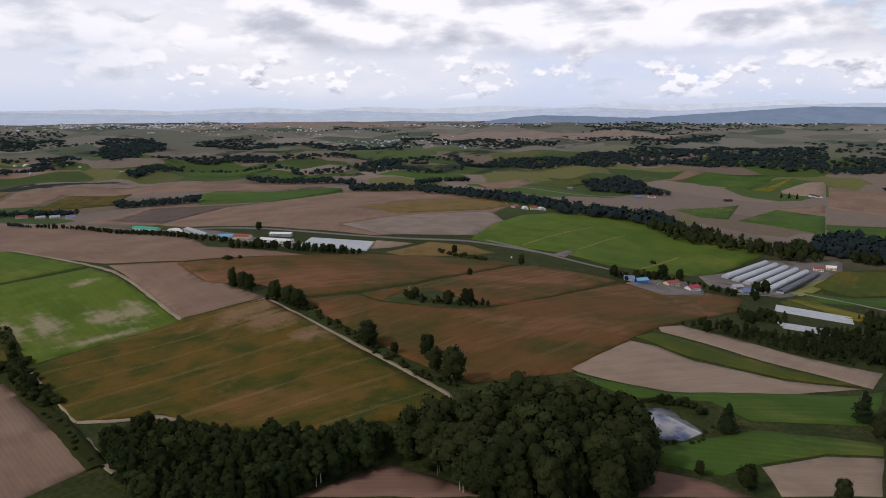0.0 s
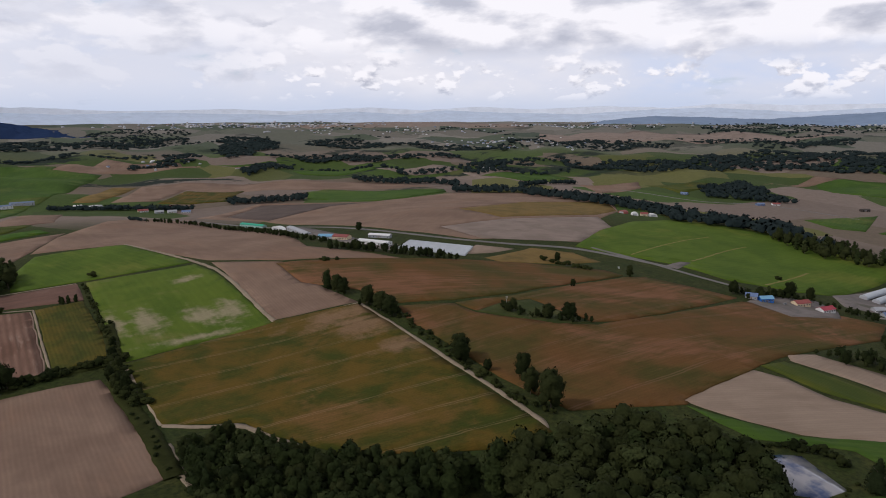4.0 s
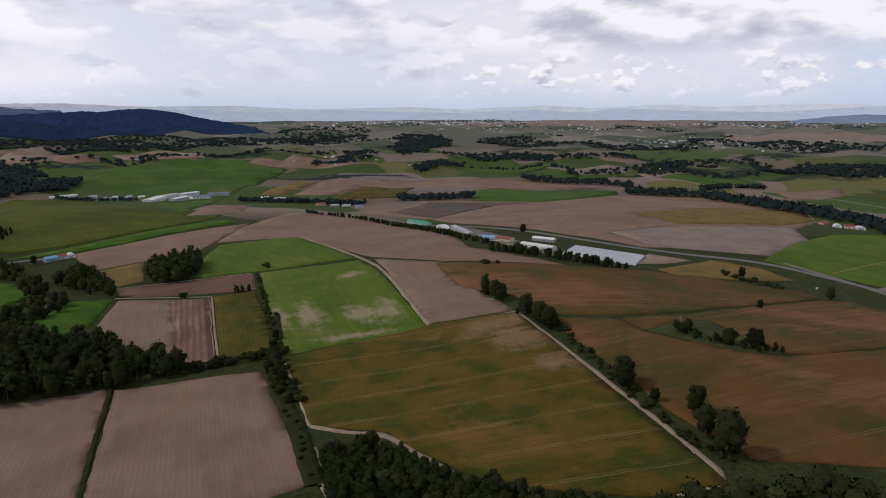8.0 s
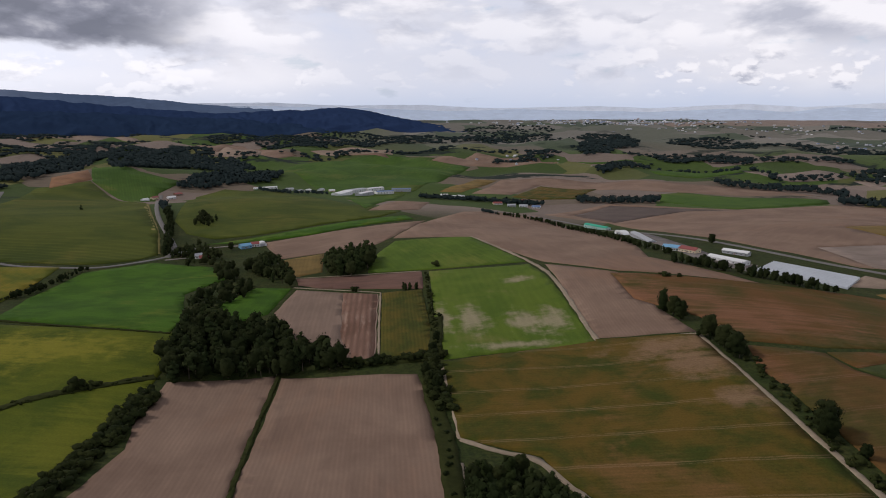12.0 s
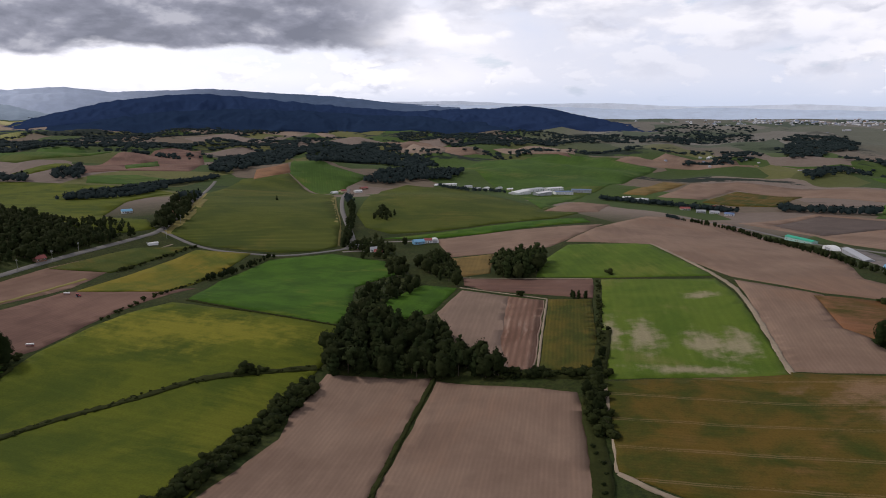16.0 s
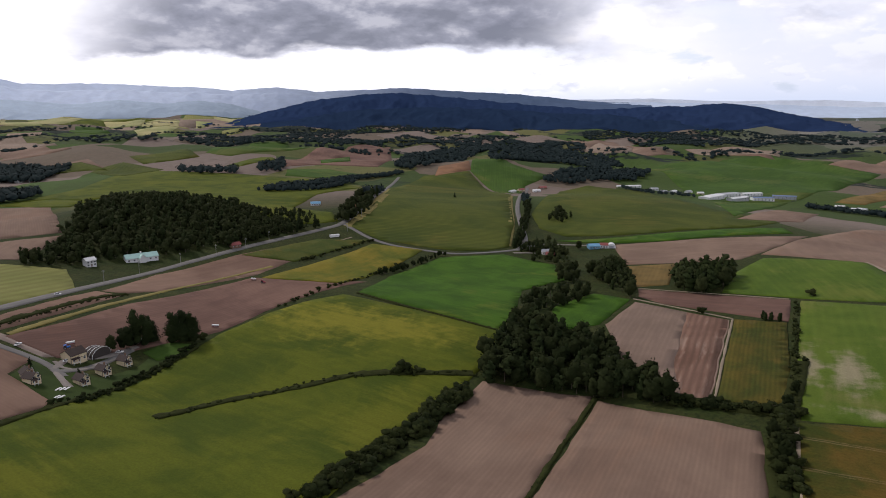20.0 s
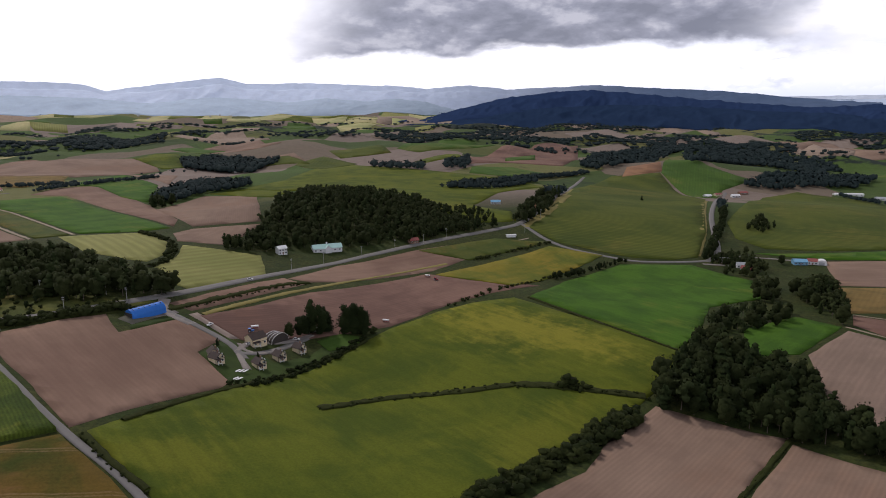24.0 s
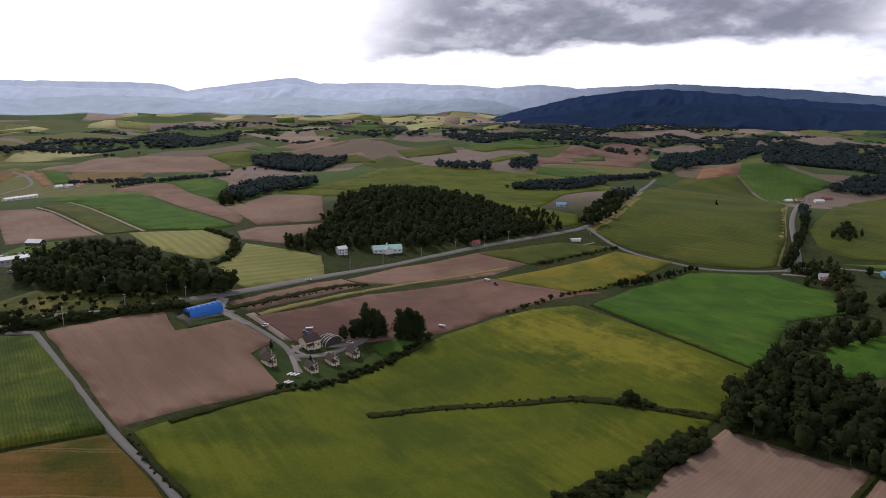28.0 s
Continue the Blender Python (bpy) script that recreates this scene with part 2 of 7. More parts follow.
CROPS = {
    "soil": crop("grey tilled soil", (0.236, 0.161, 0.116), (0.184, 0.122, 0.088), (0.212, 0.134, 0.092), 0.4, rows=0.055, gap=2.3, patch=0.013, grain=0.25),
    "soilpale": crop("pale dry soil", (0.26, 0.205, 0.17), (0.21, 0.165, 0.135), rows=0.03, gap=3.0, grain=0.2),
    "soildark": crop("dark moist soil", (0.12, 0.092, 0.078), (0.10, 0.077, 0.066), rows=0.04, gap=4.0),
    "soilpink": crop("rosy brown soil", (0.228, 0.146, 0.104), (0.172, 0.106, 0.076), rows=0.03, gap=2.6, patch=0.012, grain=0.2),
    "soilred": crop("red brown soil", (0.195, 0.115, 0.085), (0.125, 0.072, 0.056), (0.155, 0.085, 0.06), 0.4, rows=0.05, gap=3.2, patch=0.012, grain=0.25),
    "soilorange": crop("orange brown soil", (0.27, 0.15, 0.08), (0.22, 0.12, 0.07), rows=0.04, gap=5.0),
    "soilstripe": crop("soil with red furrow bands", (0.235, 0.165, 0.125), (0.19, 0.135, 0.10), (0.195, 0.120, 0.088), 0.4, rows=0.05, gap=3.4, patch=0.012),
    "soilband": crop("red furrow bands", (0.190, 0.112, 0.080), (0.150, 0.084, 0.058), (0.215, 0.145, 0.11), 0.4, third_streak=0.8, rows=0.22, gap=4.4, patch=0.02, streaks=0.7),
    "sand": crop("pale sandy soil", (0.285, 0.215, 0.160), (0.25, 0.187, 0.138), rows=0.03, gap=2.4, grain=0.2),
    "olive": crop("ripening crop, brown over green", (0.112, 0.072, 0.013), (0.042, 0.053, 0.008), (0.150, 0.084, 0.026), 0.38, rows=0.04, gap=2.6, patch=0.030, grain=0.95, lines=0.45, line_gap=29.0, line_col=(0.235, 0.16, 0.085), streaks=0.35,
                  stains_and_sun=((172, 378, 42, 18), (178, 345, 26, 26), (182, 300, 22, 16)), stain_sun_col=(0.20, 0.125, 0.068)),
    "redcrop": crop("red brown crop with green", (0.128, 0.064, 0.022), (0.066, 0.056, 0.014), (0.185, 0.090, 0.046), 0.4, rows=0.04, gap=2.6, patch=0.016, grain=0.6, lines=0.4, line_gap=34.0, line_col=(0.20, 0.11, 0.07)),
    "ochre": crop("ochre stubble", (0.19, 0.125, 0.042), (0.13, 0.095, 0.032), rows=0.05, gap=4.0),
    # far fields made pale gold so that their colour imitates sunlight
    "palegold": crop("pale gold grain in painted sunlight", (0.42, 0.37, 0.18), (0.28, 0.30, 0.12), rows=0.0, patch=0.006),
    "yellowcrop": crop("yellowing crop", (0.180, 0.148, 0.018), (0.085, 0.106, 0.014), (0.24, 0.17, 0.024), 0.4, rows=0.05, gap=3.0, patch=0.022),
    "stubble": crop("pale mown stubble", (0.225, 0.22, 0.072), (0.18, 0.185, 0.055), rows=0.12, gap=9.0, patch=0.012),
    "grass": crop("green grass field", (0.062, 0.112, 0.018), (0.042, 0.084, 0.014), (0.095, 0.115, 0.026), 0.35, rows=0.05, gap=5.0, patch=0.012),
    "meadow": crop("fresh green meadow grass", (0.086, 0.134, 0.016), (0.064, 0.108, 0.013), (0.115, 0.140, 0.022), 0.4, rows=0.04, gap=6.0, patch=0.02, grain=0.6),
    "beans": crop("bean rows turning brown", (0.092, 0.074, 0.013), (0.046, 0.056, 0.010), (0.115, 0.082, 0.016), 0.4, rows=0.12, gap=2.6, patch=0.03, grain=0.7),
    "grassbright": crop("bright green meadow", (0.054, 0.118, 0.010), (0.034, 0.082, 0.008), (0.084, 0.122, 0.014), 0.4, rows=0.02, gap=5.0, patch=0.030, grain=0.8),
    # yellower grass and a sun patch, the sunlight painted into the blotch colour
    "lime": crop("yellow green meadow", (0.096, 0.112, 0.009), (0.054, 0.076, 0.007), (0.116, 0.124, 0.011), 0.42, third_streak=0.25, rows=0.03, gap=7.0, patch=0.024, grain=0.9, streaks=0.35,
                  stains_and_sun=((-262, 425, 70, 40), (-215, 432, 60, 26)), stain_sun_col=(0.185, 0.172, 0.018)),
    "dome": crop("green field with drill bands", (0.078, 0.092, 0.014), (0.050, 0.068, 0.011), (0.105, 0.098, 0.018), 0.35, rows=0.20, gap=6.0, patch=0.012),
    "cropgreen": crop("dark green row crop", (0.075, 0.085, 0.015), (0.050, 0.070, 0.013), (0.11, 0.09, 0.018), 0.35, rows=0.10, gap=2.6),
    "corn": crop("tall maize", (0.070, 0.096, 0.013), (0.036, 0.058, 0.009), (0.115, 0.125, 0.018), 0.3, rows=0.20, gap=1.5, patch=0.05, grain=1.2, relief=0.6),
    "patchy": crop("green field with bleached patches", (0.098, 0.140, 0.018), (0.072, 0.116, 0.014), (0.135, 0.145, 0.035), 0.35, rows=0.035, gap=6.0, patch=0.03, grain=0.6, streaks=0.35,
                   stains_and_sun=((62, 462, 13, 34), (98, 452, 14, 30), (118, 448, 14, 26), (42, 470, 6, 34), (112, 550, 16, 12), (84, 409, 40, 7)), stain_sun_col=(0.27, 0.235, 0.14)),
    "gravel": crop("grey gravel yard", (0.20, 0.175, 0.16), (0.15, 0.135, 0.125), (0.11, 0.105, 0.08), 0.4, patch=0.06, grain=0.5),
    "lawn": crop("mown lawn", (0.040, 0.062, 0.014), (0.028, 0.046, 0.011), patch=0.05, grain=0.5),
    "weeds": crop("tall weeds and scrub grass", (0.115, 0.115, 0.028), (0.06, 0.072, 0.018), (0.17, 0.145, 0.04), 0.4, patch=0.05, grain=0.9, relief=0.6),
    "rough": crop("rough weeds", (0.060, 0.068, 0.020), (0.035, 0.048, 0.014), (0.10, 0.09, 0.03), 0.3, patch=0.05, grain=0.8, relief=0.5),
}


def water_material():
    m, k, sh = material("still pond water", 0.06, 0.5)
    pos = k.add("ShaderNodeNewGeometry").outputs["Position"]
    # blue and pale blotches paint the sky's reflection into the base colour
    k.put(sh.inputs["Base Color"], k.mix(k.smooth(k.noise(pos, 0.06, 4.0), 0.42, 0.6), (0.05, 0.075, 0.16), (0.30, 0.29, 0.30)))
    bumped(k, sh, k.noise(pos, 0.8, 3.0), 0.05, 0.05)
    return m


CROPS["water"] = water_material()
THICK = {"water": 0.05, "corn": 2.0, "olive": 0.5, "redcrop": 0.5, "yellowcrop": 0.6, "cropgreen": 0.6, "lime": 0.35, "grass": 0.3, "meadow": 0.3, "beans": 0.6, "grassbright": 0.35, "dome": 0.4, "rough": 0.4}
SAYS = {k: m.name for k, m in CROPS.items()}


def ground_material():
    """Rough verge grass close by; far off a patchwork of small fields and copses."""
    m, k, sh = material("verge grass and far farmland", 0.95, 0.1)
    pos = k.add("ShaderNodeNewGeometry").outputs["Position"]
    px, py, _ = k.xyz(pos)
    far = k.smooth(k.math("SQRT", k.math("ADD", k.math("MULTIPLY", px, px), k.math("MULTIPLY", py, py))), 900.0, 1150.0)
    near = k.mix(k.smooth(k.noise(pos, 0.05, 5.0, 0.65), 0.35, 0.65), (0.036, 0.052, 0.012), (0.066, 0.068, 0.019))
    near = k.mix(k.smooth(k.noise(pos, 0.4, 5.0, 0.7), 0.3, 0.7), near, (0.018, 0.027, 0.008))
    cell = k.add("ShaderNodeTexVoronoi")
    cell.voronoi_dimensions, cell.distance = "2D", "CHEBYCHEV"
    warp = k.vec(k.math("ADD", k.math("MULTIPLY", px, 0.0052), k.math("MULTIPLY", k.noise(pos, 0.0016, 2.0), 0.9)), k.math("MULTIPLY", py, 0.0038), 0.0)
    k.put(cell.inputs["Vector"], warp)
    cell.inputs["Scale"].default_value = 1.0
    pick = k.xyz(cell.outputs["Color"])[0]
    node = k.add("ShaderNodeValToRGB")
    node.color_ramp.interpolation = "CONSTANT"
    palette = ((0.0, (0.058, 0.090, 0.022)), (0.17, (0.185, 0.145, 0.118)), (0.33, (0.052, 0.078, 0.022)), (0.48, (0.150, 0.118, 0.085)), (0.6, (0.13, 0.13, 0.045)), (0.72, (0.060, 0.098, 0.022)), (0.84, (0.21, 0.165, 0.135)), (0.93, (0.09, 0.10, 0.032)))
    while len(node.color_ramp.elements) < len(palette):
        node.color_ramp.elements.new(0.5)
    for e, (at, c) in zip(node.color_ramp.elements, palette):
        e.position, e.color = at, (*c, 1.0)
    k.put(node.inputs[0], pick)
    pale = k.add("ShaderNodeValToRGB")
    pale.color_ramp.interpolation = "CONSTANT"
    tans = ((0.0, (0.175, 0.165, 0.14)), (0.16, (0.085, 0.105, 0.070)), (0.34, (0.215, 0.20, 0.17)), (0.5, (0.125, 0.13, 0.10)), (0.68, (0.16, 0.15, 0.125)), (0.84, (0.075, 0.095, 0.070)))
    while len(pale.color_ramp.elements) < len(tans):
        pale.color_ramp.elements.new(0.5)
    for e, (at, c) in zip(pale.color_ramp.elements, tans):
        e.position, e.color = at, (*c, 1.0)
    k.put(pale.inputs[0], pick)
    # the flat open plain to the east: greyed low-contrast tans with haze painted in
    open_plain = k.math("MULTIPLY", k.smooth(k.math("SQRT", k.math("ADD", k.math("MULTIPLY", px, px), k.math("MULTIPLY", py, py))), 2350.0, 3000.0), k.smooth(px, -350.0, 250.0))
    patches = k.mix(open_plain, node.outputs[0], pale.outputs[0])
    copse = k.math("MULTIPLY", k.math("SUBTRACT", 1.0, k.math("MULTIPLY", open_plain, 0.45)), k.smooth(py, 900.0, 1500.0))
    distant = k.mix(k.math("MULTIPLY", copse, k.smooth(k.noise(k.vec(k.math("MULTIPLY", px, 0.0022), k.math("MULTIPLY", py, 0.0032), 0.0), 1.0, 7.0, 0.65), 0.56, 0.60)), patches, (0.018, 0.027, 0.020))
    grain = k.math("ADD", k.math("MULTIPLY", k.noise(pos, 0.08, 5.0, 0.7), 0.6), 0.7)
    col = k.mix(far, near, distant)
    col = k.mix(1.0, col, k.vec(grain, grain, grain), "MULTIPLY")
    k.put(sh.inputs["Base Color"], col)
    bumped(k, sh, k.noise(pos, 0.5, 5.0, 0.7), 0.6, 0.5)
    return m


def plain(name, col, rough=0.8, vary=0.25, scale=1.5, metal=0.0, spec=0.3):
    """Painted or weathered surface with blotches and fine grain."""
    m, k, sh = material(name, rough, spec)
    pos = k.add("ShaderNodeNewGeometry").outputs["Position"]
    s = k.math("ADD", k.math("MULTIPLY", k.noise(pos, scale, 5.0, 0.65), vary), 1.0 - vary * 0.5)
    s = k.math("MULTIPLY", s, k.math("ADD", k.math("MULTIPLY", k.noise(pos, scale * 0.12, 3.0), vary), 1.0 - vary * 0.5))
    k.put(sh.inputs["Base Color"], k.mix(1.0, col, k.vec(s, s, s), "MULTIPLY"))
    sh.inputs["Metallic"].default_value = metal
    return m


def leaf_material(name, a, b, c):
    """Foliage: tone differs from tree to tree and from clump to clump."""
    m, k, sh = material(name, 0.9, 0.04)
    geo = k.add("ShaderNodeNewGeometry")
    tree = k.add("ShaderNodeObjectInfo").outputs["Random"]
    spot = k.math("ADD", k.math("MULTIPLY", tree, 0.35), k.math("MULTIPLY", k.noise(geo.outputs["Position"], 0.06, 4.0, 0.7), 0.85))
    col = k.mix(k.smooth(spot, 0.35, 0.85), a, b)
    col = k.mix(k.math("MULTIPLY", geo.outputs["Random Per Island"], 0.6), col, c)
    s = k.math("ADD", k.math("MULTIPLY", k.noise(geo.outputs["Position"], 0.9, 6.0, 0.8), 1.7), 0.15)
    k.put(sh.inputs["Base Color"], k.mix(1.0, col, k.vec(s, s, s), "MULTIPLY"))
    return m


MAT_GROUND = ground_material()
LEAF = {
    "mixed": leaf_material("broadleaf foliage", (0.010, 0.015, 0.005), (0.032, 0.038, 0.013), (0.016, 0.022, 0.007)),
    "conifer": leaf_material("conifer foliage", (0.011, 0.018, 0.008), (0.020, 0.028, 0.011), (0.015, 0.023, 0.009)),
    "birch": leaf_material("birch foliage", (0.018, 0.026, 0.009), (0.046, 0.056, 0.020), (0.026, 0.036, 0.013)),
    "poplar": leaf_material("poplar foliage", (0.015, 0.022, 0.008), (0.026, 0.036, 0.011), (0.020, 0.030, 0.010)),
    "shrub": leaf_material("hedge foliage", (0.012, 0.017, 0.006), (0.034, 0.040, 0.012), (0.019, 0.026, 0.008)),
    # the blue cast paints haze into the leaves of far trees
    "far": leaf_material("haze-blued distant foliage", (0.013, 0.022, 0.024), (0.026, 0.038, 0.035), (0.018, 0.028, 0.028)),
}
MAT_BARK = plain("grey bark", (0.11, 0.085, 0.065), 0.9, 0.5, 3.0)
MAT_BIRCH = plain("pale birch bark", (0.42, 0.39, 0.34), 0.85, 0.6, 2.0)
LANES = {
    "asphalt": plain("worn asphalt", (0.160, 0.150, 0.138), 0.9, 0.3, 0.8),
    "sandy": plain("pale gravel track", (0.27, 0.215, 0.150), 0.95, 0.75, 0.30),
    "rough": CROPS["rough"],
    "scrub": plain("weeds and rough grass", (0.030, 0.035, 0.010), 0.95, 0.9, 0.5, 0.0, 0.05),
    "drygrass": plain("dry yellow verge grass", (0.20, 0.165, 0.045), 0.95, 0.6, 0.3),
    "gravel": plain("grey gravel drive", (0.24, 0.21, 0.185), 0.95, 0.5, 0.5),
}
PAINT = {
    "white": plain("white paint", (0.72, 0.72, 0.71), 0.6), "cream": plain("cream render", (0.74, 0.61, 0.41), 0.8),
    "dark": plain("dark stained boards", (0.055, 0.045, 0.040), 0.8), "grey": plain("grey sheet", (0.38, 0.39, 0.41), 0.5),
    "brown": plain("brown boards", (0.22, 0.13, 0.085), 0.8), "brownroof": plain("brown shingles", (0.050, 0.033, 0.027), 0.75, 0.5, 2.5),
    "red": plain("red roof sheet", (0.27, 0.075, 0.065), 0.5), "redbright": plain("crimson roof sheet", (0.36, 0.05, 0.07), 0.5),
    "mint": plain("pale green roof sheet", (0.40, 0.60, 0.54), 0.5), "skyblue": plain("light blue roof sheet", (0.18, 0.38, 0.55), 0.5),
    "blue": plain("blue tarpaulin", (0.025, 0.16, 0.55), 0.45, 0.35, 0.8), "blueroof": plain("slate blue roof", (0.14, 0.20, 0.34), 0.5),
    "green": plain("green roof sheet", (0.03, 0.38, 0.24), 0.5), "navy": plain("black film", (0.035, 0.042, 0.065), 0.35),
}
MAT_FILM = plain("greenhouse film", (0.43, 0.46, 0.49), 0.35, 0.3, 0.3, 0.0, 0.5)
MAT_PANE = plain("dark window glass", (0.03, 0.035, 0.045), 0.12, 0.1, 1.0, 0.0, 0.6)
MAT_POLE = plain("concrete pole", (0.33, 0.32, 0.30), 0.85)

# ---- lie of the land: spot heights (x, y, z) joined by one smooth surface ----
SPOTS = []


def spots(*rows):
    SPOTS.extend(rows)


# fields in front
spots((137, 603, 8), (137, 415, 0), (196, 390, 9), (34, 398, -3), (-9, 398, -6), (-70, 397, -14), (35, 297, -7), (-149, 453, -3),
      (-299, 520, 0), (-254, 258, -1), (-180, 374, -5), (187, 164, -1), (269, 150, -4), (354, 159, -5), (17, 375, -6), (193, 533, 15), (97, 757, 6),
      (14, 790, 1), (-112, 724, -9), (287, 262, 6), (-160, 788, -10))
# farm valley and railway side
spots((302, 919, -17), (613, 236, -33), (859, 657, -14), (776, 204, -57), (608, 163, -38), (550, 748, 10), (516, 268, -18), (586, 387, -13),
      (519, 446, -10), (124, 1053, -8), (165, 1123, -14), (526, 1230, -24), (388, 1299, -26), (275, 1229, -30), (-15, 1426, -26), (953, 1191, -25),
      (878, 416, -34), (1223, 816, -32), (1522, 524, -48))
# cottages, wooded knoll and the roads
spots((-309, 235, 13), (-367, 212, 27), (-270, 139, 28), (-399, 149, 32), (-333, 272, 6), (-380, 258, 22), (-464, 403, 12), (-492, 466, 8),
      (-454, 549, 8), (-419, 671, 4), (-303, 544, -6), (-593, 342, 32), (-624, 377, 27), (-465, 794, 17), (-543, 810, 13), (-513, 905, 19), (-610, 468, 30), (-617, 540, 36), (-590, 575, 36), (-566, 622, 30), (-672, 520, 34), (-676, 596, 40), (-640, 650, 36), (-770, 650, 24), (-770, 560, 22), (-470, 240, 34), (-445, 262, 31))
# hills behind
spots((-435, 1025, 5), (-682, 1541, 16), (-597, 1499, 27), (-397, 1255, -11), (-410, 1305, -20), (-232, 1394, -14), (-146, 1387, -14), (-225, 1130, 7),
      (-827, 1117, 18), (-1185, 842, 20), (-1172, 509, 21), (-1278, 911, 6), (-1399, 1154, 44), (-1866, 1344, 45), (-1219, 1297, 48), (-1069, 1858, 18))
# ground behind the viewpoint
spots((0, -500, 0), (600, -500, -30), (-600, -300, 25), (0, -2500, 0), (2600, -1500, 0), (-2600, -1500, 20))
RING = ((3000, (17, 17, 17, 17, 15, 26, 34, 36, 34)), (4100, (62, 62, 62, 62, 60, 66, 102, 106, 102)), (4750, (98, 98, 98, 98, 92, 92, 112, 116, 116)))
for ring_r, ring_z in RING:
    for ring_k, ring_h in enumerate(ring_z):
        ring_a = math.radians(-88 + 22 * ring_k)
        spots((-ring_r * math.sin(ring_a), ring_r * math.cos(ring_a), ring_h))
SPOT = np.array(SPOTS, float)
SOFT = 55.0


def spread(xy):
    d = xy[:, None, :] - SPOT[None, :, :2]
    return np.sqrt((d * d).sum(-1) + SOFT * SOFT) / 100.0


WEIGHT = np.linalg.solve(spread(SPOT[:, :2]) - 0.05 * np.eye(len(SPOT)), SPOT[:, 2] - 10.0)


def swells(xy):
    """Rolling ground that grows with the distance."""
    x, y = xy[:, 0], xy[:, 1]
    r = np.hypot(x, y)
    wave = np.sin(x / 97 + 1.3 * np.sin(y / 171)) * np.sin(y / 113 + 0.7) + 0.8 * np.sin(x / 61 + y / 143 + 2.0) * np.sin(y / 77 - x / 190) + 0.5 * np.sin(x / 37 + 1.0) * np.sin(y / 43)
    return wave * (11.0 * np.clip((r - 1250) / 900, 0, 1) * np.clip((4700 - r) / 900, 0.25, 1))


def heights(xy):
    """Ground height at rows of x, y."""
    xy = np.asarray(xy, float).reshape(-1, 2)
    out = np.empty(len(xy))
    for k in range(0, len(xy), 20000):
        out[k:k + 20000] = spread(xy[k:k + 20000]) @ WEIGHT + 10.0
    return out + swells(xy)


def height(x, y):
    return float(heights([(x, y)])[0])

# ---- ground: one sheet cut along the field edges ----
FIELDS, ROADS = [], []


def field(name, kind, corners, rows=None):
    area = sum(x0 * y1 - x1 * y0 for (x0, y0), (x1, y1) in zip(corners, corners[1:] + corners[:1]))
    FIELDS.append((name, kind, corners if area > 0 else corners[::-1], rows))


def lane(name, kind, width, line):
    ROADS.append((name, kind, width, line))


def mesh_object(name, verts, faces, mats, slots=None, smooth=True, parent=None):
    me = bpy.data.meshes.new(name)
    me.from_pydata([tuple(v) for v in verts], [], [tuple(int(i) for i in f) for f in faces])
    for m in mats if isinstance(mats, (list, tuple)) else [mats]:
        me.materials.append(m)
    if slots is not None:
        me.polygons.foreach_set("material_index", np.asarray(slots, np.int32))
    me.polygons.foreach_set("use_smooth", np.full(len(me.polygons), smooth))
    me.update()
    ob = new(name, me)
    if parent:
        ob.parent = parent
    return ob


def rounded(corners, step=9.0):
    """Corners joined by slightly uneven edges."""
    out = []
    for (x0, y0), (x1, y1) in zip(corners, corners[1:] + corners[:1]):
        far = math.hypot(x1 - x0, y1 - y0)
        k = max(1, min(40, int(far / max(step, math.hypot(x0, y0) * 0.02))))
        for i in range(k):
            f = i / k
            x, y = x0 + (x1 - x0) * f, y0 + (y1 - y0) * f
            if i:
                x += noise.noise((x * 0.07, y * 0.07, 0.3)) * 1.2
                y += noise.noise((x * 0.07, y * 0.07, 7.3)) * 1.2
            out.append((x, y))
    return out

# fields: name, crop, corners
field("buckwheat_field", "olive", [(33, 387), (32, 291), (66, 265), (73, 236), (90, 203), (116, 182), (145, 166), (182, 162), (185, 198), (188, 247), (194, 325), (197, 388), (137, 406)], -6)
field("green_patchy_field", "patchy", [(42, 608), (135, 602), (139, 545), (136, 403), (34, 391), (35, 473)])
field("green_field", "meadow", [(-15, 621), (-9, 694), (15, 766), (101, 764), (137, 613), (43, 614)])
field("soil_hill", "soil", [(13, 786), (52, 903), (133, 1056), (183, 1086), (255, 1067), (289, 767), (250, 600), (303, 494), (199, 541), (149, 609), (102, 760)])
field("soil_lobe", "soil", [(149, 596), (197, 536), (193, 473), (199, 392), (139, 408), (142, 491)])
field("soil_strip_hill", "soil", [(-142, 819), (-98, 843), (63, 936), (15, 799), (-6, 757), (-62, 739), (-110, 726)])
field("ochre_plot", "ochre", [(-111, 717), (-64, 737), (-59, 641), (-86, 625)])
field("red_strip", "soilred", [(-82, 620), (35, 609), (32, 550), (-57, 576), (-77, 592)])
field("soil_striped", "soilstripe", [(-77, 575), (-6, 545), (-9, 398), (-25, 400), (-60, 442), (-87, 508)])
field("soil_red_bands", "soilband", [(-36, 557), (-7, 546), (-10, 402), (-24, 404), (-33, 450)], 89)
field("crop_strip", "beans", [(-3, 546), (31, 547), (30, 406), (-6, 398)], 89)
field("tilled_field_west", "soil", [(-133, 384), (-70, 397), (-70, 255), (-66, 207), (-141, 180), (-136, 234), (-128, 298), (-134, 326)])
field("tilled_field_east", "soil", [(-67, 393), (16, 374), (19, 351), (24, 232), (-64, 207), (-69, 256)])
